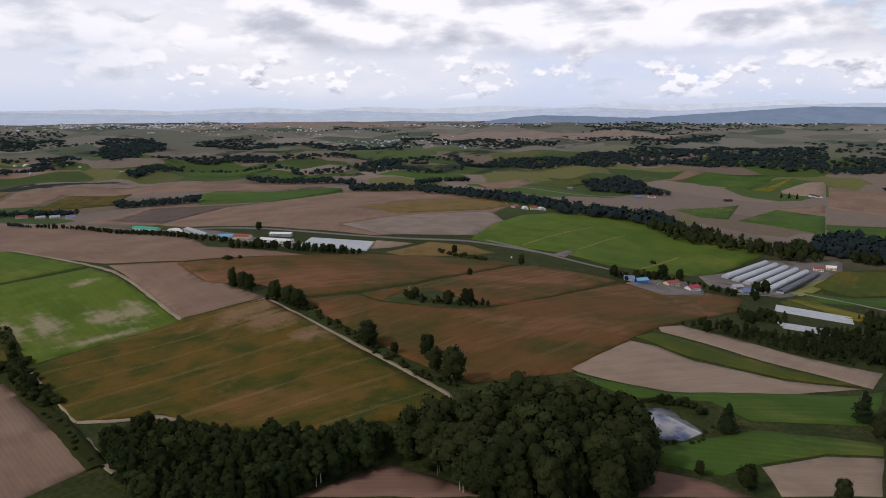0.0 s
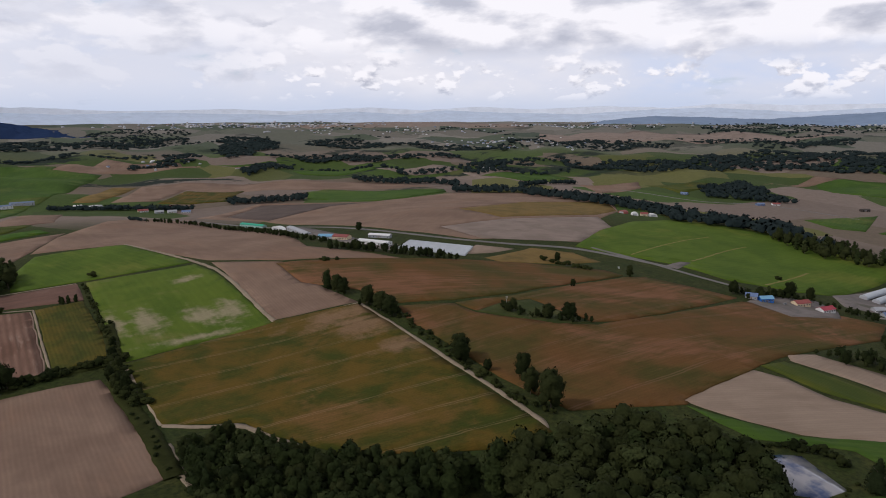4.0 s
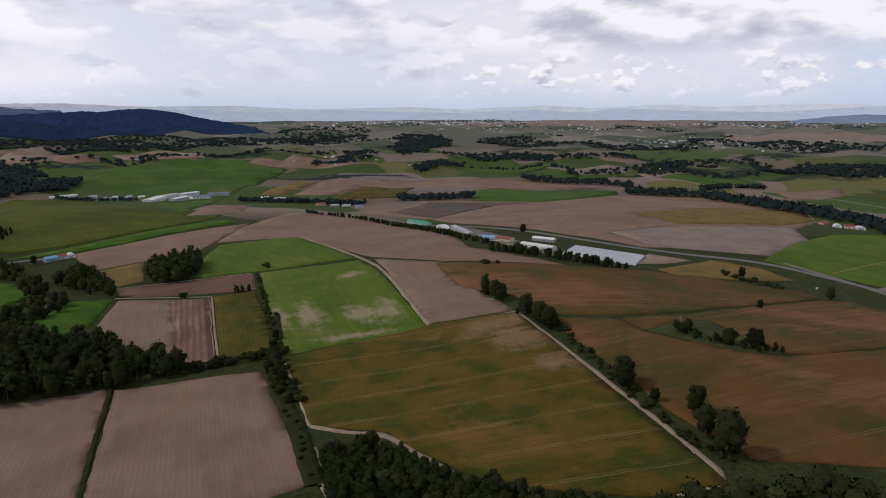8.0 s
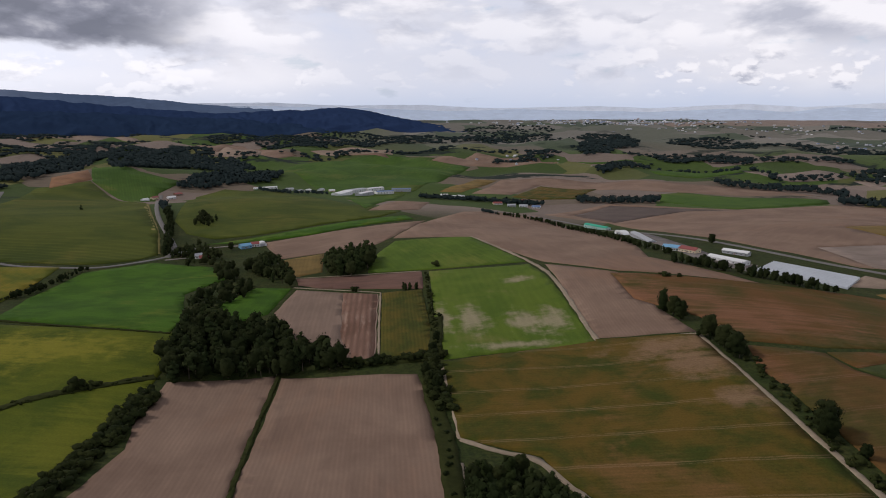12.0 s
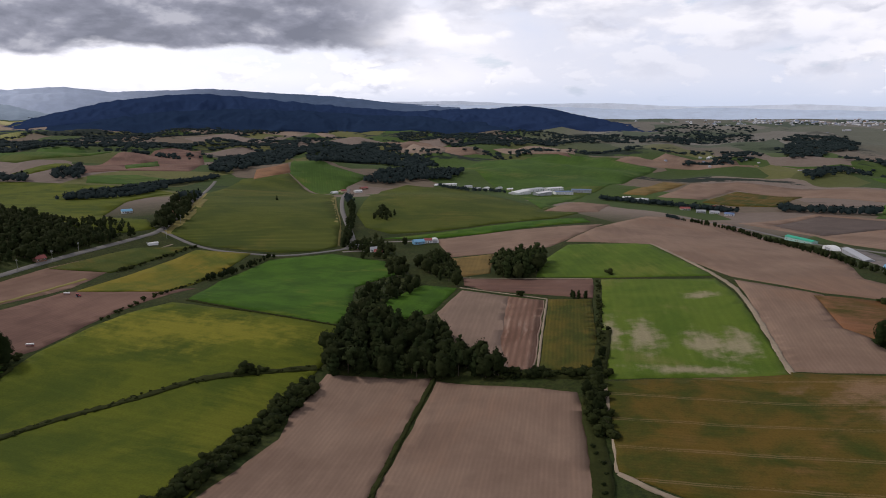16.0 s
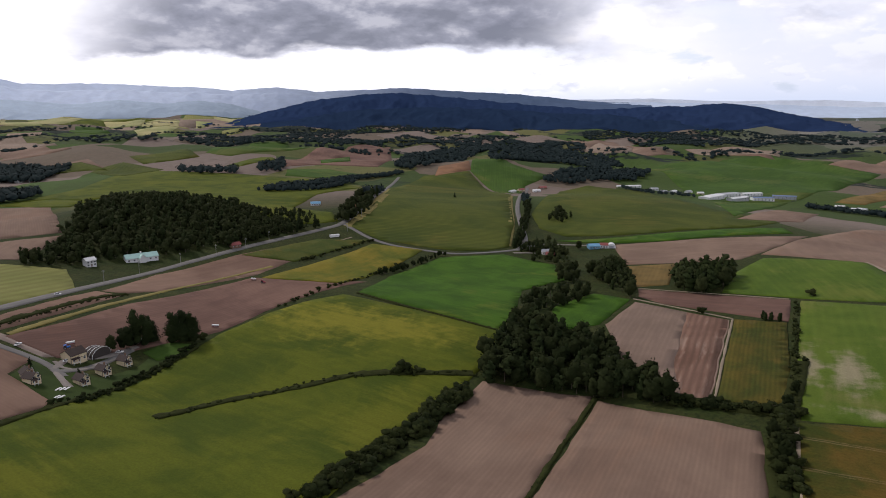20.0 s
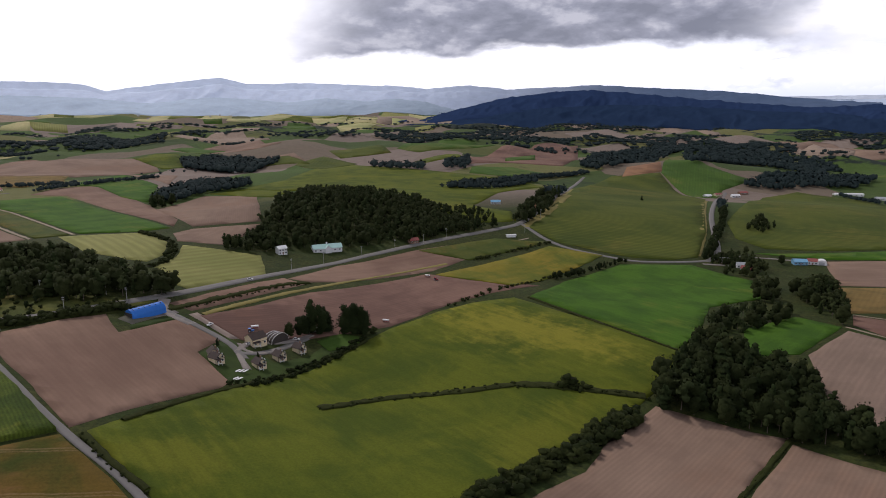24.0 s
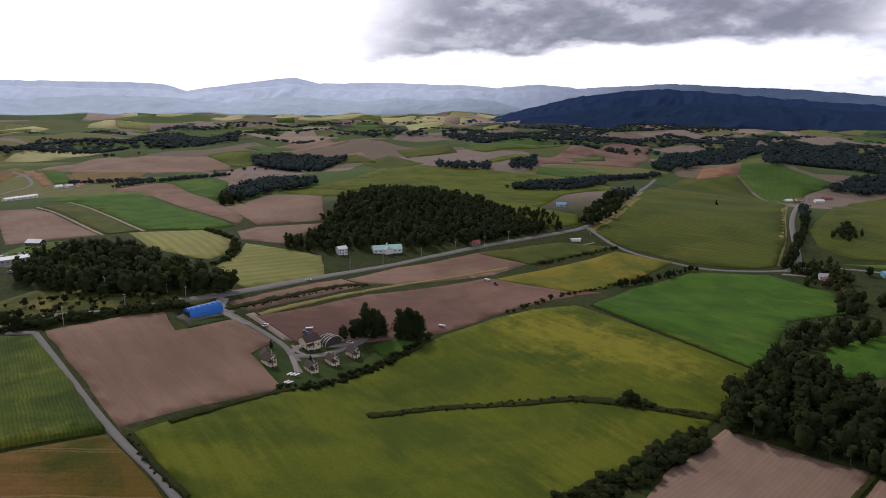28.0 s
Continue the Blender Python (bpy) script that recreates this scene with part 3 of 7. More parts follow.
field("lime_meadow", "lime", [(-265, 148), (-275, 191), (-290, 235), (-303, 296), (-315, 366), (-314, 418), (-308, 450), (-293, 484), (-147, 462), (-140, 412), (-140, 388), (-140, 344), (-145, 278), (-136, 215), (-176, 145), (-211, 146)])
field("bright_meadow", "grassbright", [(-286, 496), (-302, 577), (-293, 671), (-240, 718), (-176, 699), (-148, 639), (-172, 576), (-152, 495), (-152, 460)])
field("glade", "grassbright", [(-134, 531), (-114, 591), (-82, 582), (-91, 506), (-115, 481)])
field("dome_field", "dome", [(-433, 720), (-451, 781), (-494, 895), (-577, 1079), (-618, 1293), (-562, 1398), (-383, 1157), (-322, 978), (-278, 865), (-246, 752), (-262, 724), (-294, 703), (-329, 698), (-382, 696)], 25)
field("dome_upper", "grass", [(-560, 1400), (-670, 1703), (-510, 1522), (-410, 1499), (-431, 1385), (-397, 1200)])
field("brown_top", "soilorange", [(-599, 1305), (-632, 1394), (-597, 1482), (-562, 1410)])
field("dome_field_east", "dome", [(-242, 858), (-276, 932), (-354, 1365), (-318, 1454), (-194, 1391), (-56, 1131), (35, 1043), (1, 973), (-142, 868), (-203, 836)], 14)
field("green_strip", "grassbright", [(-207, 811), (-140, 859), (37, 991), (48, 950), (-87, 851), (-141, 828)])
field("green_hill_far", "grass", [(-272, 1900), (-97, 2242), (109, 2179), (277, 2023), (82, 1491), (-4, 1344), (-78, 1330), (-153, 1590)])
field("green_patch_far", "grass", [(-64, 1291), (62, 1455), (23, 1275), (-22, 1059)])
field("tan_strip", "soil", [(-19, 1037), (38, 1273), (96, 1263), (63, 1067), (42, 1055)])
field("yellow_strip", "ochre", [(135, 1481), (251, 1720), (298, 1677), (182, 1474)])
field("soil_band", "soil", [(203, 1457), (309, 1685), (414, 1699), (851, 1422), (893, 1273), (605, 1406), (388, 1594), (281, 1416)])
field("olive_strip", "olive", [(276, 1383), (382, 1572), (505, 1534), (395, 1316), (322, 1334)])
field("green_band", "grass", [(582, 1353), (636, 1381), (857, 1220), (830, 1171), (612, 1101), (535, 1243)])
field("soil_plain", "soil", [(270, 1088), (438, 1245), (606, 1090), (824, 1152), (963, 1062), (994, 847), (847, 702), (708, 624), (672, 545), (575, 519), (512, 560), (444, 571), (395, 655), (365, 776), (344, 982)])
field("soil_dark", "soildark", [(317, 1080), (426, 1212), (596, 1083), (512, 1088), (354, 983)])
field("ochre_plain", "ochre", [(562, 761), (789, 879), (972, 840), (850, 707), (767, 674), (572, 673)])
field("soil_pale", "soilpale", [(455, 651), (562, 660), (749, 657), (670, 545), (579, 522), (460, 572)])
field("green_slope", "meadow", [(550, 508), (655, 566), (775, 612), (861, 612), (940, 558), (947, 453), (959, 324), (948, 297), (697, 277), (649, 292), (593, 333), (587, 396), (570, 457)])
field("red_field_upper", "redcrop", [(190, 534), (363, 472), (424, 446), (488, 406), (487, 381), (371, 357), (314, 346), (259, 351), (220, 369), (213, 419), (186, 468)])
field("red_field_lower", "redcrop", [(217, 362), (254, 343), (255, 318), (270, 295), (298, 265), (315, 256), (389, 259), (527, 278), (590, 242), (629, 199), (546, 169), (388, 164), (267, 148), (206, 174), (201, 225), (206, 291), (207, 334)])
field("red_field_middle", "redcrop", [(256, 344), (308, 340), (363, 350), (479, 374), (504, 369), (519, 331), (536, 288), (404, 264), (342, 257), (314, 263), (290, 280), (269, 307), (258, 323)])
field("tan_corner", "ochre", [(390, 479), (487, 516), (523, 485), (521, 440), (448, 445), (394, 457)])
field("sand_field", "sand", [(270, 152), (299, 155), (347, 158), (354, 141), (350, 112), (359, 90), (369, 62), (381, 48), (400, 28), (350, 50), (317, 72), (290, 97), (279, 120), (272, 141)])
field("green_ribbon", "cropgreen", [(358, 160), (382, 158), (391, 124), (391, 85), (399, 53), (403, 31), (384, 50), (372, 66), (364, 91), (355, 120), (358, 144)])
field("sand_field_upper", "sand", [(400, 166), (426, 161), (434, 123), (436, 83), (445, 49), (453, 30), (407, 24), (404, 53), (397, 87), (396, 126), (390, 158)])
field("pond_meadow", "grass", [(266, 148), (274, 126), (287, 97), (380, 27), (408, 18), (338, 6), (289, 50), (296, 75), (263, 108)])
field("pond_meadow_low", "grass", [(220, 66), (249, 55), (280, 43), (317, -4), (301, -8), (280, 11), (243, 27), (219, 33), (206, 58)])
field("sand_low", "sand", [(241, 25), (277, 10), (298, -9), (256, -19), (221, 9)])
field("red_soil_near", "soilred", [(70, 141), (115, 136), (126, 98), (128, 87)])
field("red_soil_corner", "soilred", [(174, 48), (197, 59), (209, 36), (211, 17)])
field("farm_yard", "gravel", [(536, 278), (577, 290), (637, 266), (622, 238), (591, 220), (531, 234)])
field("greenhouse_yard", "gravel", [(695, 279), (657, 248), (680, 226), (703, 190), (892, 184), (980, 211), (890, 281), (866, 278)])
field("islet", "rough", [(258, 320), (292, 328), (315, 326), (314, 280), (316, 262), (290, 269), (271, 297)])
field("barn_yard", "gravel", [(-390, 219), (-400, 236), (-399, 255), (-390, 257), (-379, 222)])
field("barn_strip", "lawn", [(-378, 220), (-387, 256), (-383, 257), (-370, 217)])
field("cottage_lawn", "lawn", [(-333, 236), (-352, 266), (-343, 268), (-314, 272), (-314, 296), (-331, 333), (-313, 342), (-296, 282), (-289, 229)])
field("west_yard", "gravel", [(-585, 160), (-622, 178), (-606, 208), (-572, 204), (-560, 180)])
field("cottage_green", "grass", [(-329, 315), (-331, 336), (-316, 344), (-309, 330), (-314, 312)])
field("lane_headland", "soilpale", [(-388, 268), (-386, 261), (-350, 266), (-348, 275)])
field("west_lawn", "grass", [(-623, 181), (-668, 215), (-655, 234), (-610, 230), (-594, 197)])
field("soil_by_cottages", "soilpink", [(-403, 154), (-403, 186), (-406, 218), (-370, 210), (-381, 256), (-352, 263), (-335, 236), (-291, 230), (-271, 144)])
field("corn_field", "corn", [(-411, 120), (-394, 146), (-270, 139), (-278, 96)])
field("ochre_field_corner", "olive", [(-273, 98), (-267, 139), (-221, 140), (-201, 139), (-233, 90)])
field("red_brown_field", "soilred", [(-383, 267), (-403, 370), (-394, 494), (-306, 543), (-319, 439), (-318, 371), (-329, 336), (-342, 284), (-347, 272)])
field("soil_strip_low", "soilpink", [(-406, 259), (-437, 348), (-443, 376), (-423, 382), (-391, 266)])
field("soil_strip_mid", "soilpink", [(-441, 379), (-464, 451), (-453, 542), (-443, 586), (-405, 579), (-397, 505), (-418, 411), (-426, 389)])
field("yellow_crop", "yellowcrop", [(-386, 498), (-378, 676), (-321, 687), (-317, 569), (-318, 520)])
field("green_triangle", "cropgreen", [(-449, 546), (-432, 651), (-389, 687), (-400, 564)])
field("stubble_field", "stubble", [(-490, 294), (-520, 328), (-562, 358), (-513, 405), (-449, 365), (-430, 286), (-451, 281)])
field("stubble_field_upper", "stubble", [(-671, 296), (-650, 362), (-610, 360), (-576, 352), (-527, 320), (-510, 298), (-523, 289), (-568, 276)])
field("soil_upper", "soil", [(-826, 469), (-914, 591), (-855, 641), (-608, 474), (-645, 416)])
field("soil_upper_low", "soil", [(-626, 384), (-634, 410), (-600, 468), (-553, 395), (-580, 363)])
field("green_dome", "lime", [(-922, 606), (-981, 788), (-1173, 1055), (-940, 1078), (-713, 1100), (-614, 1044), (-610, 907), (-564, 781), (-493, 769), (-457, 729), (-481, 685), (-596, 684), (-844, 775), (-861, 636)], 40)
field("green_west", "grassbright", [(-1030, 316), (-1018, 343), (-905, 345), (-678, 318), (-657, 365), (-656, 398), (-815, 422), (-1054, 449), (-1074, 360)])
field("olive_west", "cropgreen", [(-979, 300), (-994, 339), (-922, 339), (-676, 308), (-675, 278), (-913, 304)])
field("soil_west", "soil", [(-970, 250), (-963, 289), (-895, 292), (-672, 270), (-674, 221), (-674, 195)])
field("soil_west_upper", "soilpink", [(-1109, 426), (-1178, 494), (-1156, 549), (-878, 490), (-699, 430), (-661, 404), (-822, 428), (-1060, 458)])
field("green_west_upper", "grassbright", [(-1231, 523), (-1309, 617), (-1353, 683), (-1089, 614), (-908, 503), (-989, 505), (-1143, 540)])
field("soil_west_far", "soil", [(-1370, 697), (-1250, 739), (-1080, 628), (-1200, 660)])
field("soil_ridge_far", "soil", [(-1655, 464), (-1879, 701), (-1538, 839), (-1392, 777), (-1335, 584), (-1438, 475)])
field("ochre_west_far", "ochre", [(-1316, 421), (-1438, 475), (-1364, 585), (-1282, 542), (-1226, 456)])
field("verge_meadow", "weeds", [(-469, 136), (-485, 170), (-454, 207), (-411, 253), (-406, 233), (-416, 193), (-414, 151), (-421, 127)])
field("gold_far_a", "palegold", [(-3888, 1381), (-3969, 1574), (-3634, 1756), (-3473, 1549), (-3501, 1363)])
field("gold_far_b", "palegold", [(-3328, 1675), (-3568, 1919), (-3498, 2166), (-3484, 2359), (-2988, 1977), (-3184, 1686)])
field("gold_far_c", "palegold", [(-3363, 2343), (-3284, 2661), (-3004, 2729), (-2837, 2305), (-2930, 2102)])
field("gold_far_d", "palegold", [(-3264, 748), (-3242, 866), (-3189, 914), (-3074, 744)])
field("gold_far_e", "palegold", [(-2745, 2172), (-2741, 2730), (-2551, 2569), (-2770, 2350)])
field("green_far_a", "grass", [(-1183, 1281), (-1377, 1676), (-1301, 1744), (-1080, 1554), (-1112, 1283)])
field("bowl_soil", "soilred", [(-970, 1257), (-1042, 1503), (-1174, 1887), (-1155, 2124), (-844, 1569), (-765, 1359), (-874, 1291), (-893, 1181)])
field("bowl_green", "grass", [(-947, 1405), (-954, 1546), (-866, 1410), (-894, 1329)])
field("grey_far_a", "soil", [(-1421, 1015), (-1338, 1088), (-1221, 1030), (-1321, 993)])
field("olive_far_a", "dome", [(-1220, 997), (-1238, 1093), (-1112, 1083), (-1073, 954)])
field("grey_far_b", "soil", [(-1666, 969), (-1908, 1345), (-1496, 1173), (-1536, 992)])
field("olive_far_b", "dome", [(-1296, 1160), (-1265, 1302), (-1164, 1241), (-1190, 1103)])
field("pale_ridge", "palegold", [(-1884, 455), (-2035, 589), (-2135, 685), (-1969, 704), (-1836, 567), (-1852, 506)])
field("orange_west", "ochre", [(-1635, 396), (-1690, 439), (-1618, 452), (-1360, 337)])
field("orange_west_b", "soilorange", [(-1637, 438), (-1655, 462), (-1273, 394), (-1255, 375)])
field("green_west_b", "grassbright", [(-1639, 464), (-1643, 500), (-1292, 430), (-1269, 397)])
field("dome_skirt", "lime", [(-939, 607), (-914, 686), (-846, 695), (-816, 640)])
field("lime_wedge", "lime", [(-1592, 818), (-1590, 873), (-1569, 921), (-1406, 843), (-1419, 798)])
field("pale_wedge", "dome", [(-1424, 1024), (-1334, 1065), (-1196, 1020), (-1337, 970)])
field("tan_far_a", "sand", [(-2027, 1164), (-2474, 1675), (-1696, 1283), (-1957, 1211)])
field("green_far_i", "grass", [(-1724, 986), (-1748, 1067), (-1734, 1157), (-1549, 969)])
field("lime_left", "lime", [(-3259, 747), (-3206, 846), (-3154, 832), (-3065, 705)])
field("tan_strip_a", "sand", [(-2675, 2807), (-2173, 2818), (-1938, 3059), (-1853, 2704), (-2529, 2523)])
field("tan_strip_b", "sand", [(-1813, 2920), (-1756, 3128), (-1215, 3235), (-1150, 3212), (-1535, 2796)])
field("tan_strip_c", "sand", [(-1350, 2985), (-1253, 3163), (-966, 2926), (-771, 2611), (-1187, 3006)])
field("lime_strip", "lime", [(-1033, 1178), (-1037, 1341), (-981, 1284), (-987, 1157)])
field("green_far_j", "grass", [(-868, 1173), (-811, 1241), (-725, 1231), (-713, 1128), (-825, 1109)])
field("orange_plot", "soilorange", [(-506, 839), (-518, 898), (-517, 918), (-450, 778), (-477, 798)])
field("pink_far", "soilpale", [(-603, 2591), (-520, 2716), (-292, 2362), (-426, 2084)])
field("brown_far", "soilpink", [(-226, 2430), (-84, 2606), (41, 2178), (-124, 2312)])
field("plain_olive", "soilpale", [(2317, 2491), (2896, 2382), (3158, 1434), (2648, 1594), (2219, 1989), (2196, 2360)])
field("soil_far_a", "soil", [(-686, 2640), (-628, 2921), (-300, 2378), (-261, 2342), (-465, 2129)])
field("soil_far_b", "soil", [(165, 2086), (348, 2381), (529, 2205), (514, 1936), (296, 2035), (230, 2056)])
field("soil_far_c", "soilpale", [(945, 1688), (1194, 1763), (1176, 1590), (1021, 1596)])
field("soil_far_d", "soilpale", [(1151, 1550), (1229, 1495), (1294, 1423), (1095, 1379)])
field("green_far_b", "grass", [(621, 2126), (774, 2077), (816, 2042), (665, 2085)])
field("green_far_c", "grass", [(746, 1823), (1009, 1867), (942, 1681), (746, 1742)])
field("plain_pale", "soilpale", [(1551, 3899), (2442, 3875), (2835, 3158), (2642, 2940), (1661, 3747)])
field("green_far_d", "grass", [(1130, 1432), (1351, 1441), (1307, 1256), (1144, 1238)])
field("soil_far_e", "soil", [(1250, 1180), (1389, 1107), (1280, 1008), (1090, 972)])
field("green_far_e", "cropgreen", [(1359, 1063), (1514, 1035), (1547, 936), (1285, 903)])
field("green_far_f", "grass", [(1815, 875), (1883, 829), (2000, 651), (1647, 621), (1660, 750)])
field("soil_far_f", "soil", [(1606, 898), (1855, 897), (1881, 836), (1779, 872)])
field("yellow_far", "yellowcrop", [(1641, 616), (1855, 599), (2003, 610), (1656, 574)])
field("pale_far_a", "sand", [(1689, 562), (1937, 542), (1627, 442), (1653, 548)])
field("pale_far_b", "soil", [(1251, 600), (1499, 401), (1415, 374), (1359, 521)])
field("green_far_g", "grass", [(1163, 436), (1407, 465), (1373, 360), (1157, 291), (1169, 383)])
field("green_far_h", "grass", [(1171, 561), (1399, 538), (1161, 454), (1131, 490)])
field("yard_sand", "sand", [(372, 499), (428, 542), (461, 515), (414, 500)])
field("garden_plot", "cropgreen", [(673, 179), (809, 179), (658, 132), (655, 162)])
field("sand_plot", "stubble", [(760, 205), (868, 198), (822, 183), (750, 184)])
field("pond", "water", [(248, 97), (260, 92), (268, 86), (261, 72), (255, 59), (238, 61), (228, 72), (236, 85)])
field("green_east_a", "grass", [(1270, 326), (1334, 205), (1151, 164), (1123, 273)])
field("soil_east_a", "soil", [(1866, 513), (1844, 319), (1451, 231), (1483, 390)])
field("crop_bands", "cropgreen", [(818, 193), (913, 196), (1007, 131), (862, 99), (802, 146)])
field("grass_bands", "grass", [(779, 190), (793, 143), (851, 96), (784, 82), (731, 158)])
field("yellow_bands", "yellowcrop", [(702, 182), (727, 169), (697, 98), (653, 99)])
field("green_pad", "gravel", [(571, 396), (611, 405), (621, 397), (573, 381)])
field("tan_ridge_a", "sand", [(-560, 2262), (-551, 2639), (-395, 2448), (-351, 2094), (-500, 2158)])
field("tan_ridge_b", "sand", [(-223, 2434), (-116, 2586), (71, 2658), (52, 2211), (-133, 2314)])
field("gold_low_a", "palegold", [(-2983, 1973), (-3270, 2391), (-3103, 2584), (-2846, 2278), (-2903, 2017)])
field("gold_low_b", "lime", [(-2852, 2139), (-3003, 2636), (-2769, 2713), (-2615, 2359)])
field("gold_low_c", "palegold", [(-2606, 2366), (-2589, 2646), (-2437, 2675), (-2319, 2273)])
field("rail_yard", "gravel", [(338, 873), (323, 706), (321, 604), (340, 565), (315, 535), (294, 581), (294, 691), (303, 797)])


def sunny_slopes():
    """Open fields over the far western slopes, green or coloured pale as if sunlit."""
    pick = random.Random(7)
    rings = (2900, 3090, 3300, 3520, 3760, 4010, 4250)
    for near_r, far_r in zip(rings, rings[1:]):
        for step in range(12):
            if pick.random() < 0.36:
                continue
            at = 41.0 + 2.7 * step + pick.uniform(-0.8, 0.8)
            wide = pick.uniform(0.8, 1.35)
            corners = []
            for r, a in ((near_r, at - wide), (near_r, at + wide), (far_r - 40, at + wide), (far_r - 40, at - wide)):
                r, a = r + pick.uniform(-35, 35), math.radians(a + pick.uniform(-0.4, 0.4))
                corners.append((-r * math.sin(a), r * math.cos(a)))
            field("slope_field", pick.choice(("palegold", "palegold", "lime", "stubble", "grass", "sand")), corners)


sunny_slopes()

# roads and tracks: name, surface, width, line
lane("track_main", "sandy", 3.4, [(32, 290), (48, 273), (63, 265), (71, 240), (79, 214)])
lane("track_west", "sandy", 3.0, [(32, 382), (33, 339), (32, 290)])
lane("track_low", "sandy", 3.4, [(28, 266), (27, 244), (26, 217)])
lane("track_east", "sandy", 3.0, [(156, 162), (184, 163), (188, 190), (191, 244), (195, 327), (198, 389)])
lane("track_edge", "sandy", 2.0, [(198, 389), (166, 395), (136, 404)])
lane("plot_margin", "sandy", 1.6, [(-7, 400), (-6, 470), (-4, 548)])
lane("strip_margin", "sandy", 1.6, [(-80, 584), (-40, 566), (-4, 549)])
lane("strip_margin_upper", "sandy", 1.4, [(-82, 622), (-20, 617), (34, 611)])
lane("track_hill", "sandy", 3.4, [(137, 404), (141, 490), (144, 605), (103, 763)])
lane("track_fieldline", "sandy", 1.6, [(136, 183), (160, 186), (187, 188)])
lane("main_road", "asphalt", 7.5, [(-421, 137), (-430, 156), (-413, 192), (-417, 262), (-449, 356), (-478, 462), (-463, 553), (-454, 681), (-445, 723), (-473, 813), (-578, 1063)])
lane("crest_road", "asphalt", 6.0, [(-578, 1063), (-655, 1255)])
lane("lane_dome", "asphalt", 5.0, [(-445, 723), (-375, 683), (-315, 687), (-282, 691), (-235, 740), (-228, 771)])
lane("valley_road", "asphalt", 6.5, [(-234, 742), (-232, 778), (-271, 869), (-313, 977), (-381, 1211), (-423, 1376)])
lane("farm_lane", "asphalt", 3.6, [(-403, 149), (-345, 145), (-272, 140), (-218, 145), (-185, 139), (-150, 131)])
lane("cottage_lane", "asphalt", 5.0, [(-398, 249), (-368, 257), (-343, 263), (-323, 258)])
lane("yard_lane", "asphalt", 4.5, [(-331, 257), (-327, 273), (-332, 297), (-336, 313)])
lane("corner_link", "asphalt", 5.5, [(-412, 138), (-403, 149)])
lane("highway", "asphalt", 8, [(185, 1097), (293, 1002), (349, 742), (398, 599), (465, 540), (535, 510), (560, 468), (571, 387)])
lane("valley_lane", "asphalt", 6, [(565, 496), (571, 437), (563, 365), (582, 304)])
lane("far_lane", "asphalt", 6, [(1221, 1021), (1210, 836), (1309, 683), (1304, 529)])
lane("ditch_line", "scrub", 5, [(-253, 253), (-247, 289), (-222, 323), (-203, 351)])
lane("west_lane", "sandy", 3, [(-1004, 341), (-913, 342), (-675, 312)])
lane("west_lane_low", "sandy", 3, [(-973, 295), (-901, 298), (-671, 273)])
lane("tilled_gap", "scrub", 2.2, [(-69, 396), (-71, 330), (-70, 256), (-66, 207)])
lane("verge_gap", "scrub", 4, [(-395, 253), (-429, 363), (-424, 387)])
lane("crossing_lane", "gravel", 7, [(-414, 261), (-396, 248), (-372, 255)])
lane("lodge_loop", "gravel", 4, [(-333, 259), (-345, 276), (-340, 284), (-336, 296), (-338, 319)])
lane("cottage_spur", "gravel", 4, [(-331, 259), (-309, 250)])
lane("hedge_strip", "scrub", 9, [(37, 473), (29, 398), (21, 361), (25, 304), (23, 229)])
lane("cottage_ditch", "scrub", 2.6, [(-268, 163), (-279, 198), (-290, 232), (-292, 253), (-301, 290), (-311, 341)])
lane("lane_ditch", "scrub", 3, [(-263, 146), (-242, 145), (-217, 147)])
lane("north_ditch", "scrub", 9, [(-28, 402), (3, 396), (31, 397)])
lane("field_seam", "scrub", 2.2, [(-286, 493), (-215, 472), (-151, 459)])
lane("road_scrub", "scrub", 8, [(-412, 152), (-412, 171), (-407, 196), (-402, 231)])
lane("ditch_link", "scrub", 6, [(-204, 352), (-184, 365), (-161, 378), (-141, 389)])
lane("west_road", "asphalt", 6, [(-1171, 297), (-1255, 353), (-1350, 386), (-1615, 413)])
lane("west_road_low", "asphalt", 5, [(-1071, 275), (-1164, 354), (-1157, 416)])
lane("dome_edge", "drygrass", 14, [(-434, 717), (-448, 776), (-490, 891), (-571, 1072)])
lane("dome_edge_valley", "drygrass", 11, [(-250, 756), (-281, 862), (-325, 976), (-375, 1127)])
lane("verge_strip", "drygrass", 4, [(-385, 270), (-402, 325), (-412, 378), (-417, 441), (-405, 536)])
lane("slope_track", "drygrass", 2.0, [(582, 451), (721, 491), (806, 502)])
lane("slope_track_low", "drygrass", 2.0, [(629, 403), (750, 439), (807, 447)])
lane("slope_track_end", "drygrass", 2.0, [(630, 315), (767, 342)])
lane("garden_lane", "gravel", 5, [(653, 217), (699, 200), (768, 204), (767, 152), (753, 101), (740, 60)])
lane("village_drive", "gravel", 3.5, [(-236, 778), (-211, 790), (-180, 805), (-156, 809)])
lane("village_lane", "gravel", 4, [(-233, 731), (-215, 743), (-187, 750)])
lane("crop_path", "sandy", 1.8, [(-444, 556), (-426, 564), (-407, 575)])
lane("crop_path_upper", "sandy", 1.8, [(-405, 575), (-417, 646), (-410, 684)])
lane("drive_loop", "gravel", 3, [(-343, 268), (-329, 264), (-327, 272), (-330, 286)])

